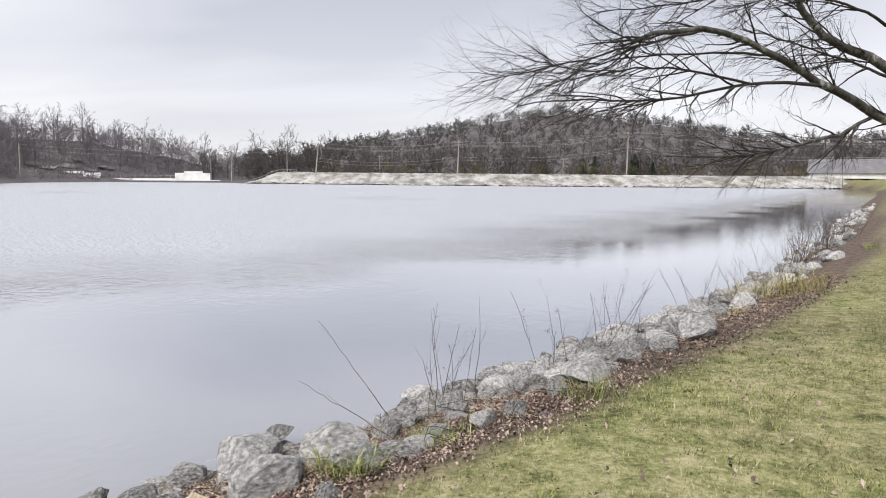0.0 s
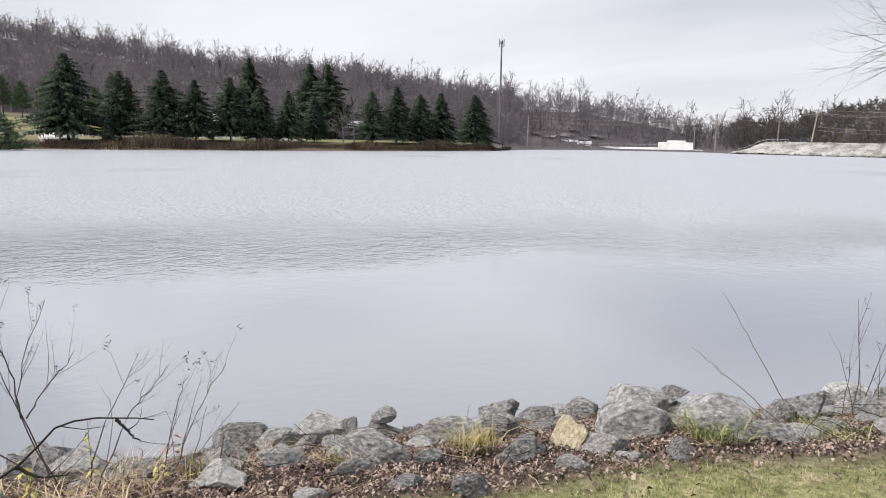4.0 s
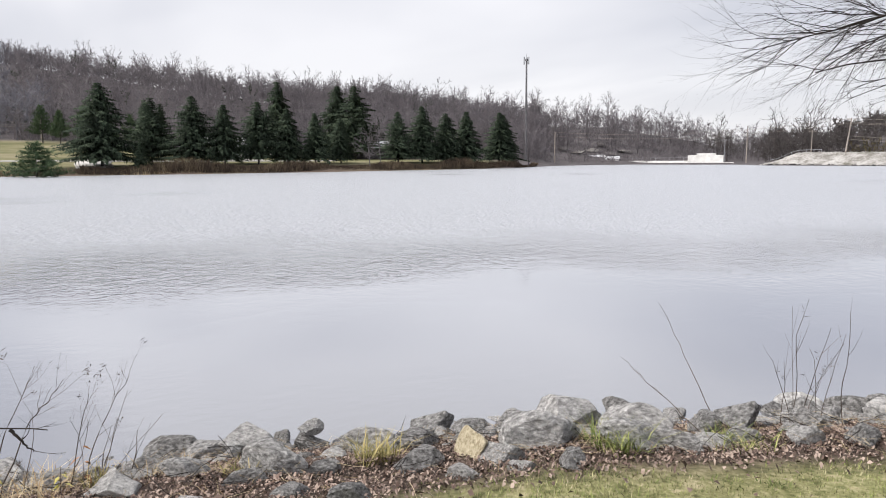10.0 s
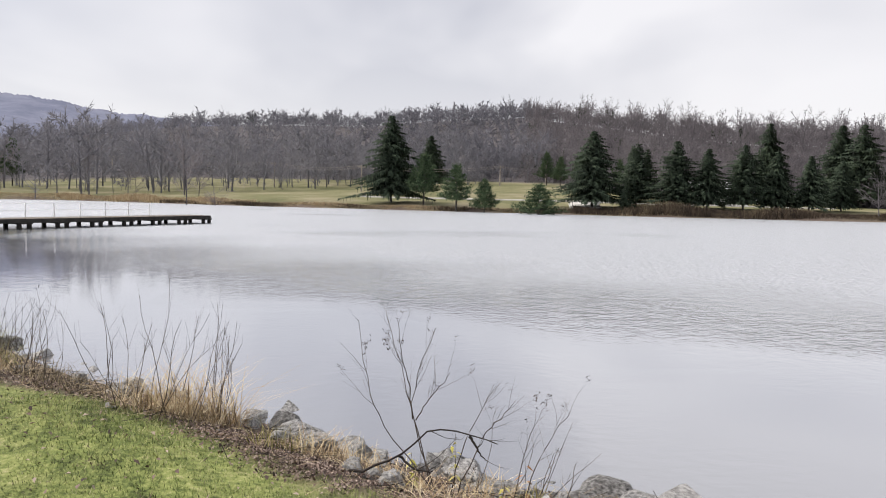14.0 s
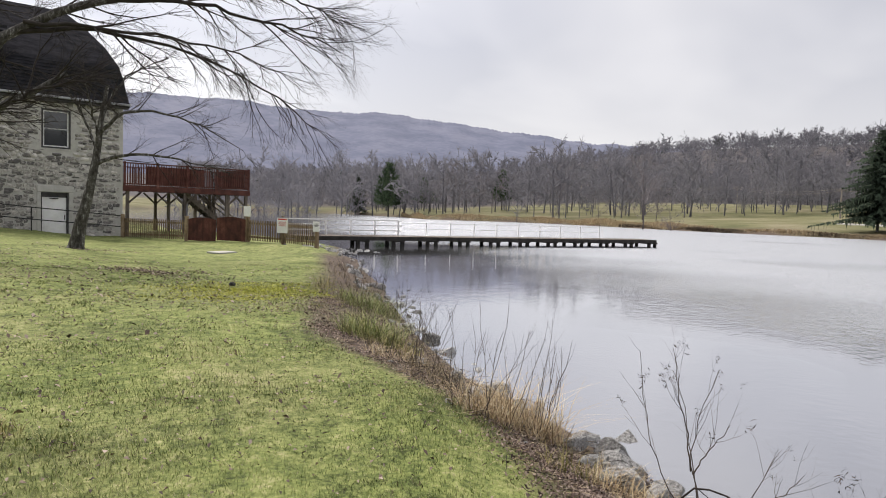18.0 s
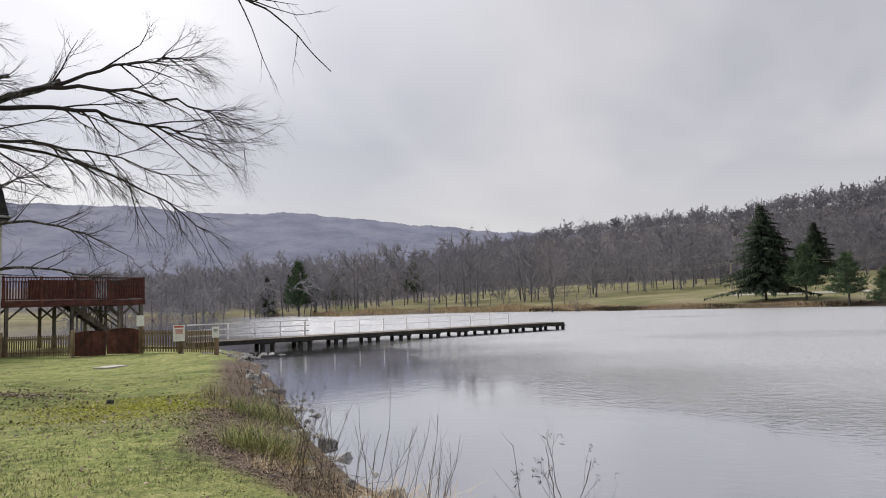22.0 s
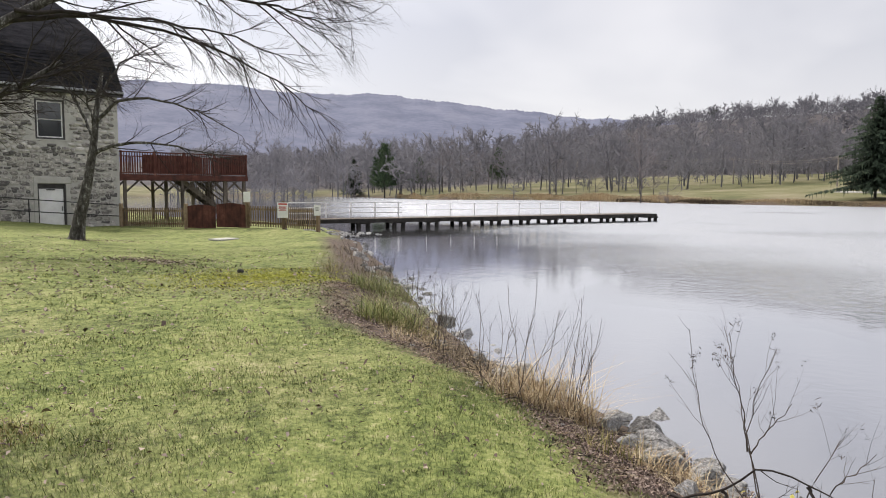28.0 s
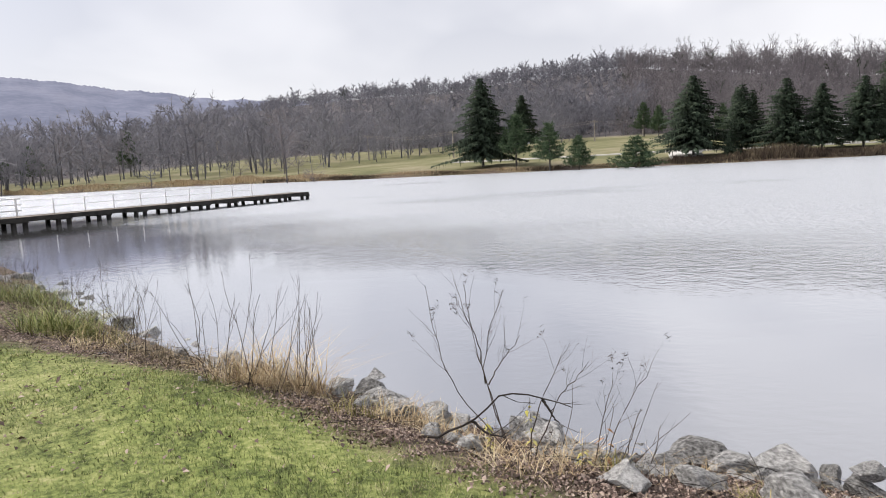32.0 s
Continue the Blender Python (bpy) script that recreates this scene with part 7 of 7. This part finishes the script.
stems("leafless_shrub", 5.6, 12.6, 16, 0.9, 0.35, "low brown brush beside the water", 17, r=0.0038, side=5)
stems("leafless_shrub", -4.80, -2.45, 12, 1.15, 0.22, S, 8, r=0.0038, side=3)
stems("leafless_shrub", -5.10, -2.2, 9, 1.0, 0.3, S, 9, r=0.0038, side=3)
stems("leafless_shrub", -5.85, -3.9, 9, 1.05, 0.3, S, 10, r=0.0038, side=3, pods=6)
stems("leafless_shrub", -5.2, -2.9, 7, 0.9, 0.35, S, 18, r=0.0038, side=3)
stems("leafless_shrub", -8.9, -5.7, 16, 0.85, 0.4, "tall dead stalks with dark drooping seed heads", 11, r=0.0038, side=2, pods=60, shoot=0.2)
stems("leafless_shrub", -10.6, -7.2, 16, 0.85, 0.4, "tall dead stalks with dark drooping seed heads", 12, r=0.0038, side=2, pods=60, shoot=0.2)
stems("leafless_shrub", -12.6, -9.2, 16, 0.75, 0.45, "tall dead stalks with dark drooping seed heads", 13, r=0.005, side=3, pods=40, shoot=0.25)
stems("leafless_shrub", -16.0, -12.4, 16, 0.6, 0.5, "dead stalks by the water's edge", 14, r=0.006, side=3, shoot=0.25)
stems("leafless_shrub", -7.6, -4.9, 16, 0.8, 0.4, S, 15, r=0.0038, side=3)
stems("leafless_shrub", -3.45, 0.25, 7, 0.62, 0.30, S, 16, r=0.004, side=1, towards=(-0.15, 0.35))


def drawn(name, lines, label, r0, seed, shoots=3, pods=0, mat=M_STEM):
    """A shrub with its main stems laid out one by one."""
    q = np.random.default_rng(seed)
    t = thing(name, label=label, category="shrub", group="leafless shrubs on the bank")
    main = [curve(l_, r0, r0 * 0.3, 12, 0.006, q) for l_ in lines]
    for m_ in main:
        v, f = tubes([m_], 6); obj("stem", np_mesh("stem", v, f, True), mat, t)
    sh = []
    for m_ in main:
        sprout(q, m_, shoots, 0.28, r0 * 0.4, sh, 0.7, 0.25, 0.18, 4, 0.3)
    fine = []
    for s_ in sh:
        sprout(q, s_, 2, 0.12, r0 * 0.22, fine, 0.7, 0.2, 0.2, 3, 0.3)
    v, f = tubes(sh + fine, 3); tagged(obj("shoots", np_mesh("shoots", v, f), mat, t), kind="stuff")
    if pods:
        V = []
        ends = [s_[0][-1] for s_ in sh]
        for _ in range(pods):
            c = ends[int(q.integers(len(ends)))]
            for _k in range(9):
                c = c + q.normal(0, 1, 3) * (0.006, 0.006, 0.011)
                d1, d2 = q.normal(0, 0.008, 3), q.normal(0, 0.008, 3)
                V += [c - d1 + d2 * 0.2, c + d2, c + d1 + d2]
        V = np.array(V); obj("seed_heads", np_mesh("seed_heads", V, np.arange(len(V)).reshape(-1, 3)), M_SEED, t, "withered dark seed heads")["kind"] = "stuff"
    return t


drawn("tall_shrub", [[(-3.28, -0.44, 0.3), (-3.42, -0.57, 0.73), (-3.49, -0.63, 1.0), (-3.61, -0.75, 1.39)], [(-3.39, -0.58, 0.74), (-3.37, -0.61, 0.99), (-3.37, -0.66, 1.17), (-3.35, -0.69, 1.39)],
                     [(-3.3, -0.46, 0.3), (-3.39, -0.57, 0.74), (-3.39, -0.56, 0.98), (-3.32, -0.46, 1.34)], [(-3.37, -0.56, 0.74), (-3.3, -0.48, 0.91), (-3.21, -0.37, 1.08)],
                     [(-3.22, -0.35, 0.3), (-3.17, -0.29, 0.63), (-3.11, -0.22, 0.8), (-3.03, -0.13, 1.05)], [(-3.19, -0.31, 0.3), (-3.09, -0.19, 0.69), (-3.02, -0.1, 0.83), (-2.96, -0.02, 0.97)],
                     [(-3.28, -0.44, 0.3), (-3.47, -0.73, 0.65), (-3.53, -0.86, 0.9), (-3.56, -0.93, 1.35)], [(-3.22, 0.06, 0.2), (-3.19, 0.1, 0.52), (-3.14, 0.16, 0.81)], [(-3.2, 0.09, 0.2), (-3.1, 0.2, 0.59), (-2.98, 0.33, 0.91)]],
      "tall leafless shrub with withered seed heads among the stones", 0.0045, 4, 6, 38)
stems("leafless_shrub", -3.15, -0.45, 20, 0.30, 0.7, "tangle of thin dead stalks among the stones", 61, r=0.002, side=3, shoot=0.14)
stems("leafless_shrub", -3.0, 0.15, 14, 0.26, 0.7, "tangle of thin dead stalks among the stones", 62, r=0.002, side=3, shoot=0.12, pods=5)
tuft("dry_grass_clump", -2.95, -0.35, 160, 0.3, 0.06, 0.2, 1.4, M_STRAW, "matted dry straw-coloured grass among the stones", seed=93, group=G)
tuft("grass_clump", -2.9, 0.1, 60, 0.07, 0.1, 0.24, 0.6, M_OLIVE, "small tuft of fading grass among the stones", seed=94, group=G)
tuft("grass_clump", -2.45, 0.75, 110, 0.16, 0.05, 0.14, 1.0, M_OLIVE, "small tuft of fading grass among the stones", seed=95, group=G)
drawn("fallen_branch", [[(-3.33, -0.98, 0.44), (-3.24, -0.81, 0.50), (-3.16, -0.63, 0.63), (-3.10, -0.48, 0.77), (-2.98, -0.28, 0.77), (-2.89, -0.13, 0.74)], [(-2.98, -0.28, 0.765), (-2.94, -0.23, 0.69), (-2.91, -0.19, 0.64)], [(-3.18, -0.68, 0.58), (-3.11, -0.57, 0.52), (-3.06, -0.48, 0.53)]],
      "dark bent fallen branch caught among the stones", 0.0095, 6, 2, 0, M_TWIG)
drawn("long_twig", [[(-0.85, 3.2, 0.33), (-1.2, 3.3, 0.50), (-1.55, 3.4, 0.66)], [(-0.9, 3.5, 0.36), (-1.25, 3.75, 0.70), (-1.55, 3.95, 1.0)]], "long bare twigs leaning out over the water", 0.004, 7, 1)

def leafy_weed(x, y, h, n, mat, label, seed, size=0.022):
    """A withering plant: a thin stem with a few drooping leaves."""
    q = np.random.default_rng(seed)
    t = thing("withered_weed", label=label, category="weed", group="withered weeds among the stones")
    st = limb(q, (x, y, gz(x, y) - 0.03), (q.normal(0, 0.08), q.normal(0, 0.08), 1), h, 0.0025, 0.12, 0.1, 7, 0.5)
    v, f = tubes([st], 5); obj("stem", np_mesh("stem", v, f), M_STEM, t)
    for k in range(n):
        u = 0.45 + 0.55 * k / n
        c = st[0][int(u * 7)] + q.normal(0, 0.012, 3)
        a = k * 2.4 + q.normal(0, 0.4)
        out, side = np.array([math.cos(a), math.sin(a), -0.35]), np.array([-math.sin(a), math.cos(a), 0.15])
        L = size * q.uniform(0.8, 1.7)
        V = [c, c + out * L * 0.5 + side * L * 0.32, c + out * L * 1.3 - (0, 0, L * 0.4), c + out * L * 0.5 - side * L * 0.32, c + out * L * 0.6 + (0, 0, L * 0.12)]
        obj("leaf", np_mesh("leaf", np.array(V), np.array([(0, 1, 4), (1, 2, 4), (2, 3, 4), (3, 0, 4)])), mat, t)
    return t


M_YELLOW = surf("yellow_leaf", [(0.25, (0.26, 0.25, 0.05)), (0.55, (0.46, 0.42, 0.10)), (0.85, (0.60, 0.55, 0.24))], 8, 0.7, 0, 40, obrand=0.4)
M_CURLED = surf("curled_leaf", [(0.25, (0.14, 0.06, 0.03)), (0.6, (0.30, 0.15, 0.07)), (0.85, (0.42, 0.26, 0.14))], 8, 0.7, 0, 40, obrand=0.4)
leafy_weed(-3.22, -0.33, 0.46, 16, M_YELLOW, "thin weed with pale yellow leaves among the stones", 71)
leafy_weed(-3.38, -0.56, 0.30, 14, M_YELLOW, "low weed with bright yellow-green leaves among the stones", 72, 0.026)
leafy_weed(-3.18, 0.11, 0.34, 4, M_CURLED, "dead stalk with curled brown leaves beside the water", 73, 0.035)
leafy_weed(-3.05, -0.05, 0.22, 9, M_YELLOW, "low weed with fading yellow leaves among the stones", 74)
clod = tagged(obj("clod", STONES[3].copy()), "small dark clod of earth lying on the lawn", "clod")
clod.data.materials.clear(); clod.data.materials.append(M_DARK)
clod.matrix_world = Matrix.LocRotScale((-9.70, -10.71, gz(-9.70, -10.71) + 0.04), Euler((0, 0, 0.4)), (0.09, 0.06, 0.05))

# ---- fallen leaves and turf ----
def leaf_litter(name, n, seed, lo, hi, smin, smax, label, size=0.018):
    q = np.random.default_rng(seed)
    i = q.integers(lo, hi, n); off = q.uniform(smin, smax, n) + q.normal(0, 0.12, n)
    x, y = SX[i] + NX[i] * off + q.normal(0, 0.05, n), SY[i] + NY[i] * off + q.normal(0, 0.05, n)
    if smax < 2.5:
        keep = off < bank(x) + q.normal(0, 0.08, n)
        x, y = x[keep], y[keep]
    n = len(x)
    z = height(x, y) + q.uniform(0.0, 0.02, n)
    a = q.uniform(0, 6.28, n); L = q.uniform(size * 0.4, size, n); W = L * q.uniform(0.45, 0.8, n)
    tx, ty = np.cos(a), np.sin(a)
    t1, t2 = q.normal(0, 0.6, n), q.normal(0, 0.6, n)
    c = np.stack([x, y, z + 0.012], -1)
    u = np.stack([tx, ty, t1], -1) * L[:, None]; w = np.stack([-ty, tx, t2], -1) * W[:, None]
    V = np.stack([c - u, c - w * 0.9 + (0, 0, 0.006), c + u, c + w * 0.9 + (0, 0, 0.006)], 1).reshape(-1, 3)
    return tagged(obj(name, np_mesh(name, V, np.arange(4 * n).reshape(-1, 4)), M_LEAF), label, "leaves", kind="stuff")


dcam = np.hypot(SX + 0.0, SY + 0.0)
near_i = np.where(dcam < 13)[0]
leaf_litter("leaf_litter", 36000, 2, near_i.min(), near_i.max(), 0.75, 2.35, "brown fallen leaves lying between the stones and the lawn")
close_i = np.where(dcam < 5.6)[0]
leaf_litter("leaf_litter", 52000, 12, close_i.min(), close_i.max(), 0.35, 1.9, "small curled brown leaves heaped among the stones", 0.015)


def strewn(name, n, seed, lo, hi, smin, smax, l0, l1, w, mat, label, lift=0.25):
    """Fallen twigs and straws lying every way over the bank."""
    q = np.random.default_rng(seed)
    i = q.integers(lo, hi, n); off = q.uniform(smin, smax, n)
    x, y = SX[i] + NX[i] * off, SY[i] + NY[i] * off
    a, L = q.uniform(0, 6.28, n), q.uniform(l0, l1, n)
    V = []
    for k in range(n):
        d = np.array([math.cos(a[k]) * L[k], math.sin(a[k]) * L[k], 0.0])
        p0 = np.array([x[k], y[k], 0.0]); p2 = p0 + d; p1 = (p0 + p2) / 2 + q.normal(0, 0.08, 3) * L[k]
        e = [np.array([p_[0], p_[1], 0.0]) for p_ in (p0, p1, p2)]
        V.append(e)
    P = np.array(V); Z = height(P[..., 0], P[..., 1]); P[..., 2] = Z.max(1, keepdims=True) + 0.03 + q.uniform(0, 0.05, (n, 1)) + q.normal(0, lift, (n, 3)) * L[:, None] * 0.3
    v, f = tubes([(P[k], np.array([w, w * 0.8, w * 0.4])) for k in range(n)], 3)
    return tagged(obj(name, np_mesh(name, v, f), mat), label, "twigs", kind="stuff")


strewn("fallen_twigs", 520, 1, near_i.min(), near_i.max(), 0.2, 1.9, 0.08, 0.38, 0.0028, M_TWIG, "thin dark twigs fallen over the stones and leaves")
strewn("fallen_straws", 2600, 2, near_i.min(), near_i.max(), 0.3, 2.0, 0.05, 0.24, 0.0012, M_STRAW, "dry straws lying over the bank")
leaf_litter("scattered_leaves", 1700, 3, near_i.min(), near_i.max(), 1.9, 6.5, "scattered brown leaves on the lawn")


def turf(name, n, seed, r0, r1, h0, h1, wd, label, dry=False, rise=0.0, fall=0.0):
    """Short blades over the lawn round the path, thinning outwards."""
    q = np.random.default_rng(seed)
    r = r0 + (r1 - r0) * q.random(n) ** 1.1; az = np.radians(q.uniform(-45, 160, n))
    x, y = 0.4 - np.sin(az) * r, -0.6 + np.cos(az) * r
    s, nearb = shore(x, y)
    edge = bank(x) - 0.12 + 0.16 * np.sin(x * 2.3 + y) + 0.10 * np.sin(x * 5.1 - y * 3.7)
    ok = (s > edge + q.normal(0, 0.12, n)) & nearb & ((q.random(n) < 0.15 + 0.85 * dryness(x, y)) == dry)
    if fall:
        ok &= q.random(n) < (r1 - r) / fall
    if rise:
        ok &= q.random(n) < (r - r0) / rise + 0.03
    x, y, r = x[ok], y[ok], r[ok]; m = len(x)
    z = height(x, y) - 0.004
    patch = 0.75 + 0.35 * np.sin(x * 1.7 + 1.3 * np.sin(y * 1.1)) * np.sin(y * 1.9 + x * 0.6)
    h = q.uniform(h0, h1, m) * patch; a = q.uniform(0, 6.28, m); ln = h * q.uniform(0.2, 1.3, m)
    w = wd * (0.7 + r * 0.12)
    p = np.stack([x, y, z], -1); sd = np.stack([-np.sin(a) * w, np.cos(a) * w, 0 * w], -1)
    tip = p + np.stack([np.cos(a) * ln, np.sin(a) * ln, h], -1)
    V = np.stack([p - sd, p + sd, tip], 1).reshape(-1, 3)
    return tagged(obj(name, np_mesh(name, V, np.arange(3 * m).reshape(-1, 3)), M_DRYTURF if dry else M_GRASS), label, "grass", kind="stuff")


M_DRYTURF = surf("dry_turf", [(0.3, (0.075, 0.068, 0.03)), (0.45, (0.18, 0.165, 0.08)), (0.6, (0.30, 0.27, 0.155)), (0.8, (0.47, 0.42, 0.29))], 5, 0.85, 0, 9, island=0.5)
turf("turf", 480000, 4, 0.05, 9.5, 0.018, 0.05, 0.0022, "short green winter turf round the path", fall=4.5)
turf("dry_turf", 380000, 6, 0.05, 9.5, 0.012, 0.04, 0.0020, "withered straw-coloured blades in the turf", True, fall=4.5)
turf("turf_beyond", 270000, 5, 5.0, 25, 0.018, 0.045, 0.0026, "short green winter turf stretching to the house", rise=4.5, fall=6)
turf("dry_turf_beyond", 130000, 7, 5.0, 25, 0.015, 0.04, 0.0024, "withered straw-coloured blades in the far turf", True, rise=4.5, fall=6)


def lawn_weeds(name, count, seed, lo, hi, mat, label, rise=0.05):
    """Low clumps of coarser blades scattered over the lawn."""
    q = np.random.default_rng(seed)
    cx, cy = q.uniform(lo[0], hi[0], count), q.uniform(lo[1], hi[1], count)
    s, nearb = shore(cx, cy)
    ok = (s > bank(cx) + 0.1) & nearb
    cx, cy = cx[ok], cy[ok]; k = 26; m = len(cx) * k
    r = np.repeat(q.uniform(0.04, 0.13, len(cx)), k)
    a = q.uniform(0, 6.28, m); d = r * np.sqrt(q.random(m))
    x, y = np.repeat(cx, k) + np.cos(a) * d * 1.3, np.repeat(cy, k) + np.sin(a) * d
    z = height(x, y) - 0.004
    b = q.uniform(0, 6.28, m); h = q.uniform(0.35, 1.0, m) * rise; ln = h * q.uniform(0.4, 1.6, m)
    p = np.stack([x, y, z], -1); sd = np.stack([-np.sin(b), np.cos(b), 0 * b], -1) * 0.005
    V = np.stack([p - sd, p + sd, p + np.stack([np.cos(b) * ln, np.sin(b) * ln, h], -1)], 1).reshape(-1, 3)
    return tagged(obj(name, np_mesh(name, V, np.arange(3 * m).reshape(-1, 3)), mat), label, "weeds", kind="stuff")


M_WEED = surf("dark_weeds", [(0.25, (0.06, 0.075, 0.026)), (0.55, (0.115, 0.145, 0.045)), (0.85, (0.19, 0.215, 0.08))], 3, 0.8, 0, 20, island=0.5)
lawn_weeds("lawn_weeds", 900, 31, (-12, -16), (3, 8), M_WEED, "low dark green weeds scattered over the lawn", 0.036)
lawn_weeds("lawn_weeds", 420, 32, (-12, -16), (4, 9), M_DULL, "brown withered tufts scattered over the lawn", 0.04)
lawn_weeds("lawn_weeds", 500, 33, (-12, -16), (4, 9), M_FRESH, "brighter tufts of fresh grass in the lawn", 0.06)


def leaf_patch(name, cx, cy, rx, ry, n, label, seed, big=1.0):
    """A drift of leaves lying on the grass."""
    q = np.random.default_rng(seed)
    x, y = cx + q.normal(0, rx, n), cy + q.normal(0, ry, n)
    z = height(x, y) + q.uniform(0.0, 0.02, n)
    a = q.uniform(0, 6.28, n); L = q.uniform(0.014, 0.034, n) * big; W = L * q.uniform(0.45, 0.8, n)
    c = np.stack([x, y, z + 0.02], -1)
    u = np.stack([np.cos(a), np.sin(a), q.normal(0, 0.4, n)], -1) * L[:, None]; w = np.stack([-np.sin(a), np.cos(a), q.normal(0, 0.4, n)], -1) * W[:, None]
    V = np.stack([c - u, c - w * 0.9 + (0, 0, 0.008), c + u, c + w * 0.9 + (0, 0, 0.008)], 1).reshape(-1, 3)
    return tagged(obj(name, np_mesh(name, V, np.arange(4 * n).reshape(-1, 4)), M_LEAF), label, "leaves", kind="stuff")


leaf_patch("leaf_drift", -10.1, -13.9, 0.3, 0.75, 900, "drift of brown leaves on the grass beyond the path", 1)
leaf_patch("leaf_drift", -4.5, -12.4, 0.55, 0.5, 700, "drift of grey-brown leaves on the worn lawn", 2)
leaf_patch("leaf_drift", -15.2, -23.0, 1.1, 0.7, 500, "thin drift of brown leaves under the slender tree", 3)
leaf_patch("leaf_drift", -1.6, -5.0, 0.3, 0.35, 420, "brown leaves caught in the weeds at the foot of a trunk", 4, 0.6)
leaf_patch("leaf_drift", -8.2, -7.6, 0.7, 0.35, 700, "brown leaves blown from the bank onto the lawn", 6, 0.7)
stems("leafless_shrub", -1.55, -5.0, 26, 0.30, 0.6, "low tangle of dead weeds at the foot of a trunk", 41, r=0.0022, side=4, pods=10, shoot=0.16)
stems("leafless_shrub", -1.35, -4.55, 18, 0.24, 0.7, "low tangle of dead weeds at the foot of a trunk", 42, r=0.002, side=4, shoot=0.14)
tuft("grass_clump", -1.7, -4.7, 220, 0.3, 0.06, 0.16, 1.0, M_OLIVE, "rough tuft of uncut grass at the foot of a trunk", seed=91, group=G)
tuft("grass_clump", -1.95, -4.25, 160, 0.22, 0.05, 0.12, 1.0, M_FRESH, "rough tuft of uncut green grass near a trunk", seed=92, group=G)
M_MOSS = surf("moss", [(0.25, (0.22, 0.24, 0.03)), (0.5, (0.42, 0.43, 0.06)), (0.75, (0.58, 0.56, 0.12))], 4, 0.9, 0, 20, island=0.4)
q_ = np.random.default_rng(17)
mx_, my_ = -9.3 + q_.normal(0, 1.0, 9000), -9.7 + q_.normal(0, 0.8, 9000)
mz_ = height(mx_, my_)
ma_ = q_.uniform(0, 6.28, 9000)
mp_ = np.stack([mx_, my_, mz_], -1); ms_ = np.stack([np.cos(ma_), np.sin(ma_), 0 * ma_], -1) * 0.008
mt_ = mp_ + np.stack([q_.normal(0, 0.035, 9000), q_.normal(0, 0.035, 9000), q_.uniform(0.012, 0.035, 9000)], -1)
tagged(obj("moss", np_mesh("moss", np.stack([mp_ - ms_, mp_ + ms_, mt_], 1).reshape(-1, 3), np.arange(27000).reshape(-1, 3)), M_MOSS), "bright yellow-green mossy patch in the lawn", "moss", kind="stuff")
leaf_patch("scattered_leaves", -3.5, -5.5, 3.0, 3.0, 1500, "brown leaves scattered singly over the lawn", 21, 0.8)
leaf_patch("scattered_leaves", -7.5, -12.5, 4.0, 4.0, 2200, "brown leaves scattered singly over the lawn", 22, 1.3)
leaf_patch("scattered_leaves", 0.0, 3.0, 2.0, 3.0, 500, "brown leaves scattered singly over the lawn", 23, 0.7)
leaf_patch("leaf_drift", -8.0, -20.5, 1.6, 1.0, 900, "brown leaves round the foot of the old maple", 5)

# ---- stones of the house wall ----
q = np.random.default_rng(77)
SLABS = []
for _ in range(12):
    bm = bmesh.new()
    n_ = 6 + _ % 3
    rim = []
    for k in range(n_):
        a = k * 2 * math.pi / n_ + q.normal(0, 0.12)
        c_, s_ = math.cos(a), math.sin(a)
        m_ = 0.5 / max(abs(c_), abs(s_)) * q.uniform(0.86, 1.0)
        rim.append((c_ * m_, s_ * m_))
    fr = [bm.verts.new((x * 0.9, -q.uniform(0.6, 1.0), z * 0.9)) for x, z in rim]
    bk = [bm.verts.new((x, 0.2, z)) for x, z in rim]
    bm.faces.new(fr)
    for k in range(n_):
        bm.faces.new((fr[k], fr[(k + 1) % n_], bk[(k + 1) % n_], bk[k]))
    bmesh.ops.recalc_face_normals(bm, faces=bm.faces)
    me_ = bpy.data.meshes.new("wall_stone"); bm.to_mesh(me_); bm.free(); me_.materials.append(M_FIELD)
    SLABS.append(me_)
rest, made_ = [], 0
z = -0.3
while z < 7.15:
    hgt = q.uniform(0.11, 0.24)
    u = q.uniform(-0.3, 0.0)
    while u < 14.2:
        wdt = q.uniform(0.2, 0.62) * (0.7 + hgt)
        c_u, c_z = u + wdt / 2, z + hgt / 2 + q.normal(0, 0.035)
        u += wdt
        if c_u - wdt / 2 < 0.0 or any(o[0] - 0.12 < c_u + wdt * 0.5 and c_u - wdt * 0.5 < o[1] + 0.12 and o[2] - 0.12 < c_z + hgt * 0.5 and c_z - hgt * 0.5 < o[3] + 0.12 for o in OPEN):
            continue
        m_ = Matrix.LocRotScale((c_u, -0.003, c_z), Euler((0, q.normal(0, 0.09), 0)), (wdt * 1.0, q.uniform(0.03, 0.06), hgt * q.uniform(0.94, 1.1)))
        if u < 6.2 and c_z > 0.2 and made_ < 300:
            o = obj("stone", SLABS[int(q.integers(12))], None, wall); o.matrix_local = m_; made_ += 1
        else:
            rest.append((SLABS[int(q.integers(12))], m_))
    z += hgt
V, F = [], []
for me_, m_ in rest:
    i = len(V)
    V += [m_ @ v_.co for v_ in me_.vertices]
    for p_ in me_.polygons:
        ids = [i + k for k in p_.vertices]
        F += [(ids[0], ids[k], ids[k + 1]) for k in range(1, len(ids) - 1)]
o = tagged(obj("stones", np_mesh("stones", np.array(V), np.array(F)), M_FIELDS, wall), kind="stuff")
